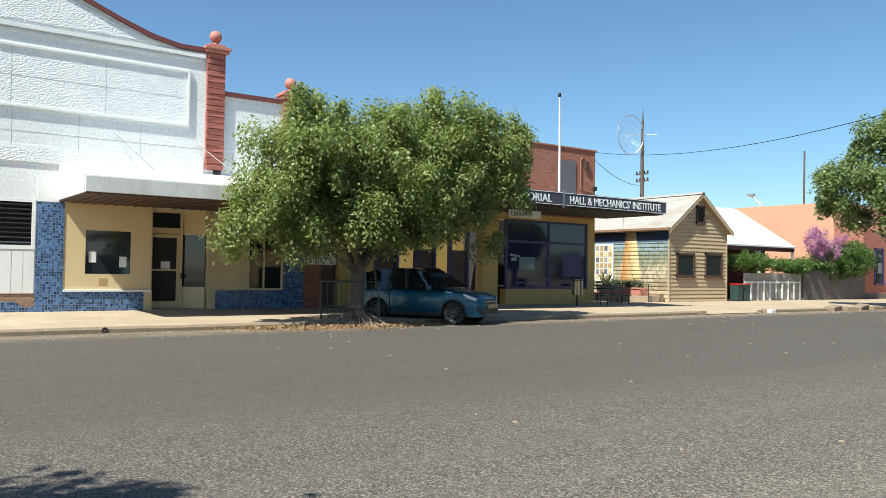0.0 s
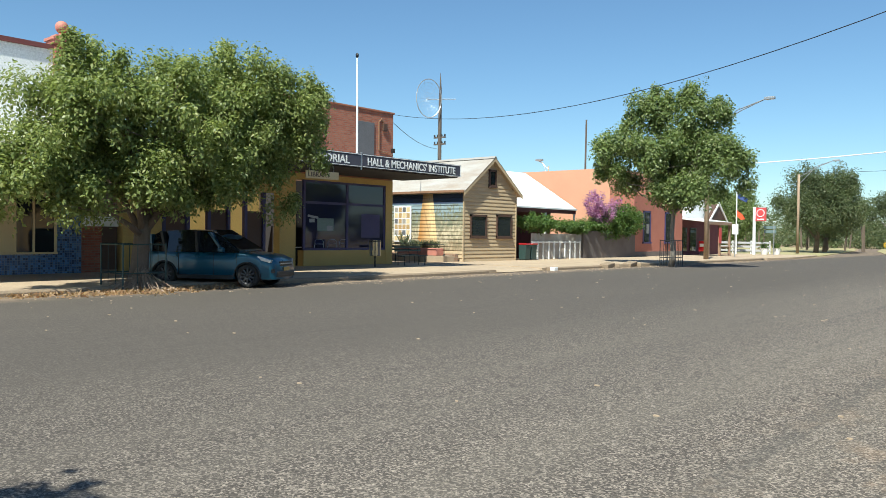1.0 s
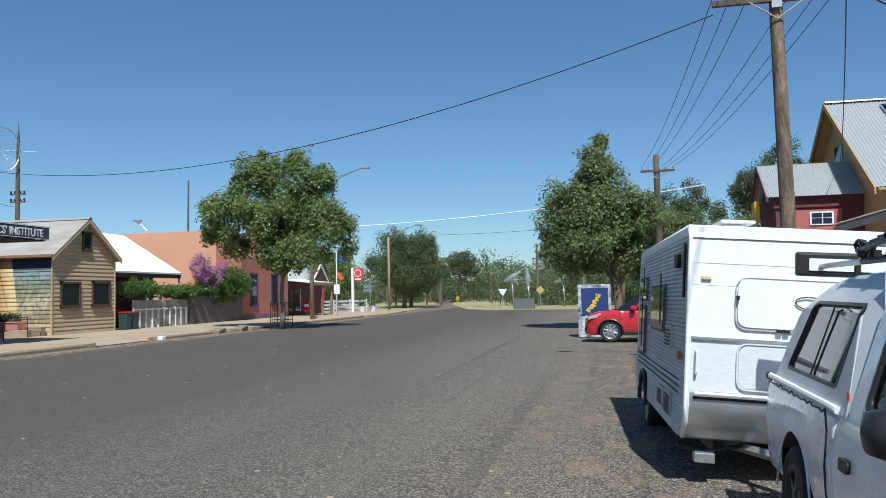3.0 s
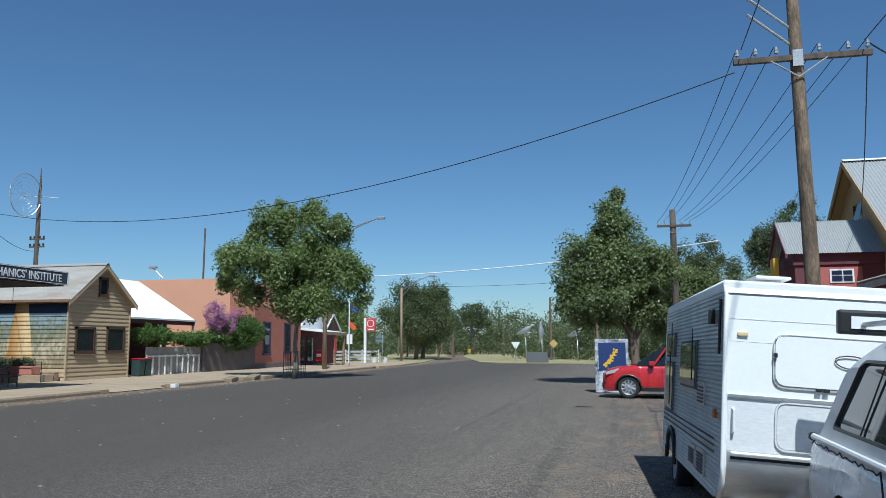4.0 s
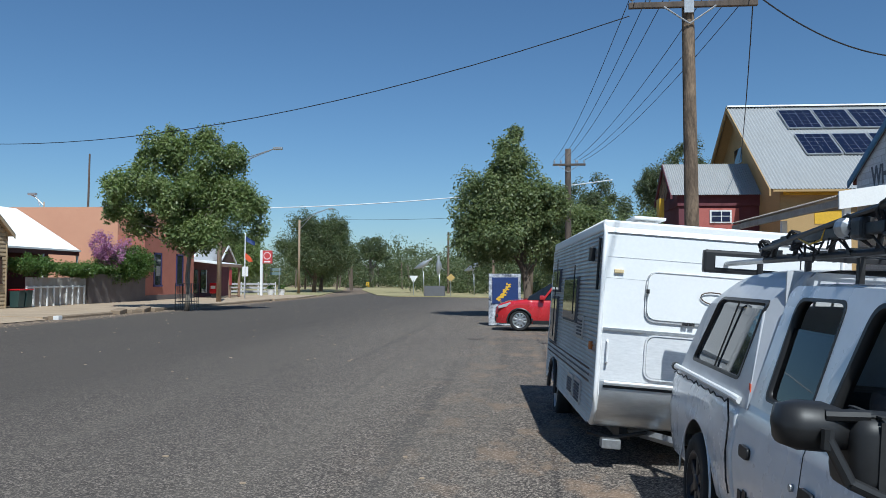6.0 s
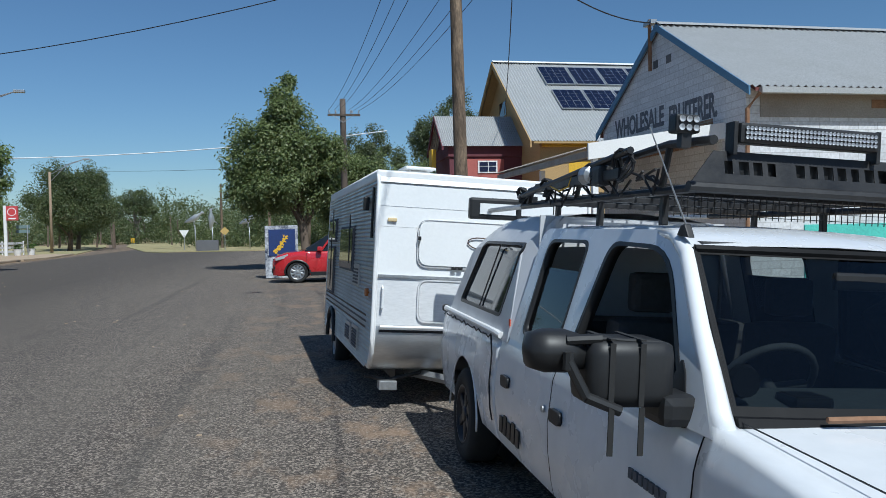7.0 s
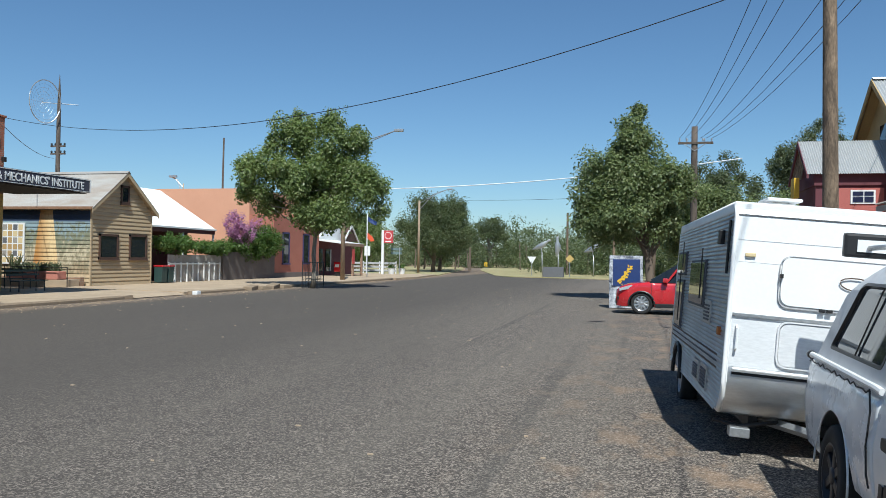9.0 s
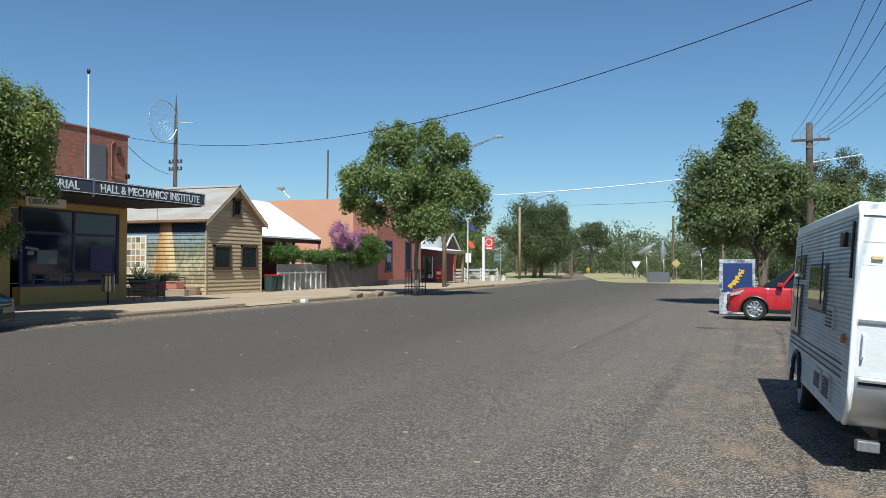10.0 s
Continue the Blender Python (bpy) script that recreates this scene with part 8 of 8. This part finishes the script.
# tree guards
def guard(at, w, h, m, label, bars):
    g_ = thing("tree_guard", pose(*at), label, "tree guard")
    for x in (-w, w):
        for y in (-w, w):
            part("post", tubem([(x, y, 0), (x, y, h)], 0.025, 6), m, g_)
    for z in (0.35 * h, h - 0.03):
        for a, b in (((-w, -w), (w, -w)), ((w, -w), (w, w)), ((w, w), (-w, w)), ((-w, w), (-w, -w))):
            part("rail", tubem([(*a, z), (*b, z)], 0.02, 6), m, g_)
    for i in range(bars):
        t = -w + 2 * w * (i + 1) / (bars + 1)
        for a in ((t, -w), (t, w), (-w, t), (w, t)):
            part("bar", tubem([(*a, 0.1), (*a, h)], 0.009, 5), m, g_)


guard((-20.1, 11.0, 0.05), 0.62, 1.25, GUARD_GREEN, "green pipe guard round the pepper tree", 2)
guard((-18.0, 41.2, 0.0), 0.45, 1.5, BLACK_STEEL, "black square steel guard round the street tree", 3)
# heap of cut sticks
heap = bmesh.new()
for i in range(150):
    a, rr = random.uniform(0, 6.28), random.uniform(0.2, 1.0)
    s = Vector((rr * math.cos(a), rr * 1.1 * math.sin(a), 0.01))
    e = Vector((rr * 0.3 * math.cos(a + random.uniform(-0.8, 0.8)), rr * 0.35 * math.sin(a), random.uniform(0.15, 0.75) * (1.1 - rr * 0.6)))
    tube(heap, [s, s.lerp(e, 0.5) + Vector((random.uniform(-0.08, 0.08), random.uniform(-0.08, 0.08), 0.03)), e], [0.016, 0.012, 0.005], 4)
heap.transform(Matrix.Translation((-19.65, 11.0, 0.0)))
solo("stick_heap", heap, DRY_STICK, "heap of dry cut sticks at the tree's foot", "sticks", kind="stuff")

# street furniture before the hall and hut
lb = thing("litter_bin", pose(-24.2, 24.4, 0.17) @ Matrix.Scale(1.2, 4), "small slatted litter bin on a post", "litter bin")
part("post", tubem([(0, 0, 0), (0, 0, 0.9)], 0.03, 6), BLACK_STEEL, lb)
for k in range(12):
    a = 2 * math.pi * k / 12
    part("slat", boxm((-0.006, -0.035, 0.42, 0.006, 0.035, 0.98)), CREAM if k % 3 else GREY_PANEL, lb).matrix_basis = Matrix.Rotation(a, 4, "Z") @ Matrix.Translation((0.2, 0, 0))
part("hoop", lathem([(0.19, 0.93), (0.215, 0.93), (0.215, 0.97), (0.19, 0.97)], 16, hollow=True), BLACK_STEEL, lb)
part("floor", lathem([(0.05, 0.42), (0.18, 0.42), (0.18, 0.45), (0.05, 0.45)], 12), BLACK_STEEL, lb)


def bench(at, turn, label):
    b = thing("bench", pose(*at, 0, 0, turn), label, "bench")
    for y in (-0.7, 0.7):
        part("leg", tubem([(-0.2, y, 0), (-0.2, y, 0.42), (0.22, y, 0.42), (0.22, y, 0)], 0.022, 6), BLACK_STEEL, b)
        part("back_post", tubem([(-0.2, y, 0.42), (-0.3, y, 0.85)], 0.02, 6), BLACK_STEEL, b)
    for i in range(4):
        part("seat_slat", boxm((-0.18 + i * 0.11, -0.9, 0.43, -0.09 + i * 0.11, 0.9, 0.46), bevel=0.005), GUARD_GREEN, b)
    for i in range(2):
        part("back_slat", boxm((-0.30 + i * 0.04, -0.9, 0.80 - i * 0.16, -0.27 + i * 0.04, 0.9, 0.89 - i * 0.16), bevel=0.005), GUARD_GREEN, b)


bench((-24.6, 27.2, 0.18), 0, "dark green slatted street bench by the hall")
bench((-27.5, 29.6, 0.16), 90, "dark slatted bench in the side yard")
yard = thing("planter", pose(-28.3, 31.7, 0.16), "long terracotta planter with spiky plants by the mural", "planter")
part("trough", boxm((-1.3, -0.3, 0.35, 1.6, 0.3, 0.75), bevel=0.05), OXIDE_PALE, yard)
part("base", boxm((-1.6, -0.4, 0.0, 2.2, 0.45, 0.35), bevel=0.02), CONCRETE, yard)
pl = bmesh.new()
for i in range(240):
    x = random.uniform(-1.25, 1.55)
    a, t = random.uniform(0, 6.28), random.uniform(0.15, 0.5)
    h = random.uniform(0.3, 0.65) * (1.4 if x < -0.9 else 0.8)
    b0 = Vector((x, random.uniform(-0.2, 0.2), 0.72))
    tip = b0 + Vector((t * math.cos(a), t * math.sin(a), h))
    tube(pl, [b0, b0.lerp(tip, 0.6) + Vector((0, 0, 0.05)), tip], [0.02, 0.018, 0.003], 4)
part("foliage", pl, LEAF_G, yard)
part("rail", tubem([(-3.0, -0.5, 0.95), (2.3, -0.5, 0.95)], 0.02, 6), BLACK_STEEL, yard)
for x in (-3.0, -1.2, 0.6, 2.3):
    part("rail_post", tubem([(x, -0.5, 0), (x, -0.5, 0.95)], 0.02, 6), BLACK_STEEL, yard)
solo("low_wall", boxm((-34, 32.2, 0.16, -26.1, 32.5, 0.62), bevel=0.02), DARK_BRICK, "low brown brick wall under the mural", "wall")
# false window painted and framed on the mural wall
mw = thing("mural_window", pose(-30.4, 32.66, 2.2), "white painted sash window on the mural boards", "window")
part("frame", boxm((-0.65, -0.05, -1.0, 0.7, 0.01, 1.05), bevel=0.01), WHITE, mw)
for i in range(4):
    for j in range(6):
        part("pane", boxm((-0.58 + i * 0.31, -0.056, -0.93 + j * 0.325, -0.33 + i * 0.31, -0.05, -0.66 + j * 0.325)), (CREAM, GREY_PANEL, OCHRE, SHADED_RENDER)[(i * 2 + j * 3 + i * j) % 4], mw)

# white rail fence and bins before the hedge
wf = thing("yard_fence", pose(-26.0, 42.2, 0.18), "low white railed fence with grey iron sheets", "fence")
for i in range(10):
    part("picket_post", boxm((-0.04, -2.9 + i * 0.62, 0, 0.04, -2.82 + i * 0.62, 1.15), bevel=0.006), WHITE, wf)
part("rail", boxm((-0.03, -2.9, 1.03, 0.03, 2.8, 1.11), bevel=0.006), WHITE, wf)
bm = bmesh.new()
sheet(bm, (-0.06, -2.9, 0.05), (0, 5.9, 0), (0, 0, 1.55), 78, 0.012)
part("iron_sheet", bm, IRON, wf)
for k, (y, lab) in enumerate(((38.35, "dark wheeled bin with a red lid"), (39.0, "dark wheeled bin with a red lid"))):
    wb = thing("wheeled_bin", pose(-25.85, y, 0.18), lab, "wheeled bin", "bins at the fence")
    part("tub", prismm([(-0.22, 0.05), (0.22, 0.05), (0.28, 0.92), (-0.28, 0.92)], "y", -0.25, 0.25, bevel=0.02), GUARD_GREEN, wb)
    part("lid", boxm((-0.32, -0.28, 0.92, 0.32, 0.28, 1.0), bevel=0.03), RED_PAINT, wb)
# white gutter block and odd bits on the road edge
solo("marker_block", boxm((-19.55, 31.35, 0.0, -19.3, 31.65, 0.17), bevel=0.02), WHITE, "small white concrete block in the gutter", "block")
bits = bmesh.new()
for i in range(1500):
    if i % 9:
        x, y = -19.6 + abs(random.gauss(0, 0.75)), random.uniform(-4, 60)
    else:
        x, y = random.uniform(-18, 1.5), random.uniform(4, 50)
    s = random.uniform(0.012, 0.035)
    box(bits, x, y, 0.0, x + s * random.uniform(1, 2.4), y + s, 0.012)
solo("road_litter", bits, CONCRETE, "scattered pale stones and scraps on the road", "litter", kind="stuff")
# drain hole in the kerb
solo("drain_hole", lathem([(0.02, -19.72), (0.075, -19.72), (0.075, -19.66), (0.055, -19.66), (0.05, -19.70), (0.02, -19.70)], 14, "x", (0, 4.15, 0.07)), BLACK, "round black drain pipe in the kerb face", "drain")

# post office forecourt
ps = thing("post_sign", pose(-24.75, 74, 0.13), "red and white square sign on a white post", "sign")
part("post", boxm((-0.12, -0.1, 0, 0.12, 0.1, 4.4), bevel=0.02), WHITE, ps)
part("board", boxm((0.12, -0.12, 3.1, 1.05, 0.12, 4.35), bevel=0.03), POST_RED, ps)
part("emblem", lathem([(0.30, -0.135), (0.36, -0.135), (0.36, -0.12), (0.30, -0.12)], 20, "y", (0.58, 0, 3.85), True), WHITE, ps)
part("caption_bar", boxm((0.3, -0.135, 3.2, 0.9, -0.12, 3.32)), WHITE, ps)
fs = thing("street_sign", pose(-23.3, 75, 0.13), "small green direction signs on a grey post", "sign")
part("post", tubem([(0, 0, 0), (0, 0, 2.7)], 0.04, 6), STEEL, fs)
for z in (2.0, 2.4):
    part("blade", boxm((-0.9, -0.02, z, 0.2, 0.02, z + 0.28), bevel=0.005), POSTER_TEAL, fs)
fp = thing("flagpole", pose(-26.6, 74.5, 0.13), "white flagpole with a navy and an orange flag", "flagpole")
part("pole", tubem([(0, 0, 0), (0, 0, 5.9)], [0.07, 0.05], 8), WHITE, fp)
part("flag", prismm([(0.05, 3.6), (0.4, 3.25), (0.8, 3.3), (0.55, 3.75), (0.05, 4.15)], "y", -0.03, 0.03), ORANGE, fp, "limp orange and white flag")
part("flag", warp(prismm([(0.05, 5.3), (0.5, 5.0), (1.0, 4.85), (1.05, 5.2), (0.55, 5.45), (0.05, 5.8)], "y", -0.015, 0.015), lambda q: q + Vector((0, 0.12 * math.sin(q.x * 4), 0))), NAVY, fp, "navy flag stirring at the pole top")
part("knob", lathem([(0.03, 5.9), (0.08, 5.95), (0.08, 6.02), (0.02, 6.08)], 10), WHITE, fp)
for i, (x, y) in enumerate(((-23.5, 76.5), (-24.4, 75.8))):
    tp = thing("flower_tub", pose(x, y, 0.12), "white concrete tub with a small green shrub", "flower tub", "tubs on the forecourt")
    part("tub", lathem([(0.25, 0), (0.38, 0.55), (0.42, 0.6), (0.3, 0.6)], 12), WHITE, tp)
    leaves("shrub", [(0, 0, 0.75)], (0.18, 0.18, 0.16), 0.16, LEAF_H, tp, 260, 0.1, seed=100 + i)
lx = thing("letter_box", pose(-25.6, 64.3, 0.14), "red street letter box on a stand", "letter box")
part("body", boxm((-0.32, -0.3, 0.35, 0.32, 0.3, 1.25), bevel=0.08), RED_PAINT, lx)
part("stand", boxm((-0.2, -0.2, 0, 0.2, 0.2, 0.36)), BLACK, lx)
part("plate", boxm((-0.2, -0.315, 0.75, 0.2, -0.3, 1.0)), WHITE, lx)
for x, y, h in ((-27.6, 62.0, 2.7), (-22.3, 62.5, 2.6)):
    np_ = thing("notice_post", pose(x, y, 0.14), "white notice plate on a thin post", "sign")
    part("post", tubem([(0, 0, 0), (0, 0, h)], 0.04, 6), STEEL, np_)
    part("plate", boxm((-0.25, -0.03, h - 0.8, 0.25, 0.0, h), bevel=0.01), WHITE, np_)

# painted cabinet before the red car
pc = thing("painted_cabinet", pose(-0.62, 30.6, 0.0), "roadside cabinet painted blue with a yellow flower spray", "cabinet")
part("body", boxm((-0.62, -0.1, 0.02, 0.62, 0.8, 2.02), bevel=0.02), CLOUDY, pc)
part("panel", boxm((-0.48, -0.125, 0.86, 0.52, -0.1, 1.88), bevel=0.008), NAVY, pc)
fl = bmesh.new()
for i in range(46):
    t = random.random()
    x, z = -0.22 + 0.42 * t + random.gauss(0, 0.05), 1.0 + 0.68 * t + random.gauss(0, 0.05)
    lathe(fl, [(0.005, -0.132 - i * 0.0001), (random.uniform(0.02, 0.055), -0.129 - i * 0.0001), (0.005, -0.126)], 7, "y", (x, 0, z))
part("flower_spray", fl, YELLOW, pc)

# bird sculptures, give-way sign and box on the verge
def bird(at, turn, tilt):
    bm = bmesh.new()
    loft(bm, [[(x, r * 0.45 * math.cos(a), z + r * math.sin(a)) for a in (2 * math.pi * k / 10 for k in range(10))] for x, z, r in ((-1.0, -0.55, 0.05), (-0.6, -0.3, 0.25), (-0.1, 0.0, 0.42), (0.3, 0.25, 0.36), (0.5, 0.5, 0.2), (0.62, 0.68, 0.2), (0.78, 0.74, 0.12), (0.95, 0.66, 0.03))], close=True)
    for x in (-0.12, 0.12):
        tube(bm, [(0, x, -0.2), (0.0, x, -0.8)], 0.03, 5)
    bm.transform(pose(0, 0, 0.0, 0, tilt, turn))
    tube(bm, [(0, 0, -0.7), (0.05, 0, -at[2] + 0.06)], 0.06, 6)
    return solo("bird_sculpture", bm, STEEL, "pale sheet metal bird sculpture on a tall stalk", "sculpture", group="bird sculptures", at=pose(*at), smooth=True)


bird((-10.6, 88, 3.4), 0, 8)
bird((-8.8, 88, 3.3), 20, -50)
bird((-4.8, 86, 3.1), -10, 10)
gw = thing("road_sign", pose(-11.6, 87, 0.06), "white triangular road sign on a post", "sign")
part("post", tubem([(0, 0, 0), (0, 0, 1.6)], 0.04, 6), STEEL, gw)
part("plate", prismm([(-0.5, 2.1), (0.5, 2.1), (0.0, 1.25)], "y", -0.02, 0.02), WHITE, gw)
ys = thing("road_sign", pose(-7.0, 82, 0.06), "yellow diamond sign on a post", "sign")
part("post", tubem([(0, 0, 0), (0, 0, 1.6)], 0.04, 6), STEEL, ys)
part("plate", prismm([(-0.45, 1.9), (0, 2.35), (0.45, 1.9), (0, 1.45)], "y", -0.02, 0.02), MUSTARD, ys)
solo("verge_box", boxm((-9.6, 80.2, 0.05, -7.5, 81.2, 1.1), bevel=0.03), GREY_PANEL, "low grey equipment box on the verge", "box")
for x, y, h in ((-2.6, 84, 6.5), (-8.4, 95, 7.5)):
    solo("verge_pole", tubem([(x, y, 0), (x, y, h)], [0.16, 0.12], 8), POLE_WOOD, "bare timber post beyond the verge", "pole")
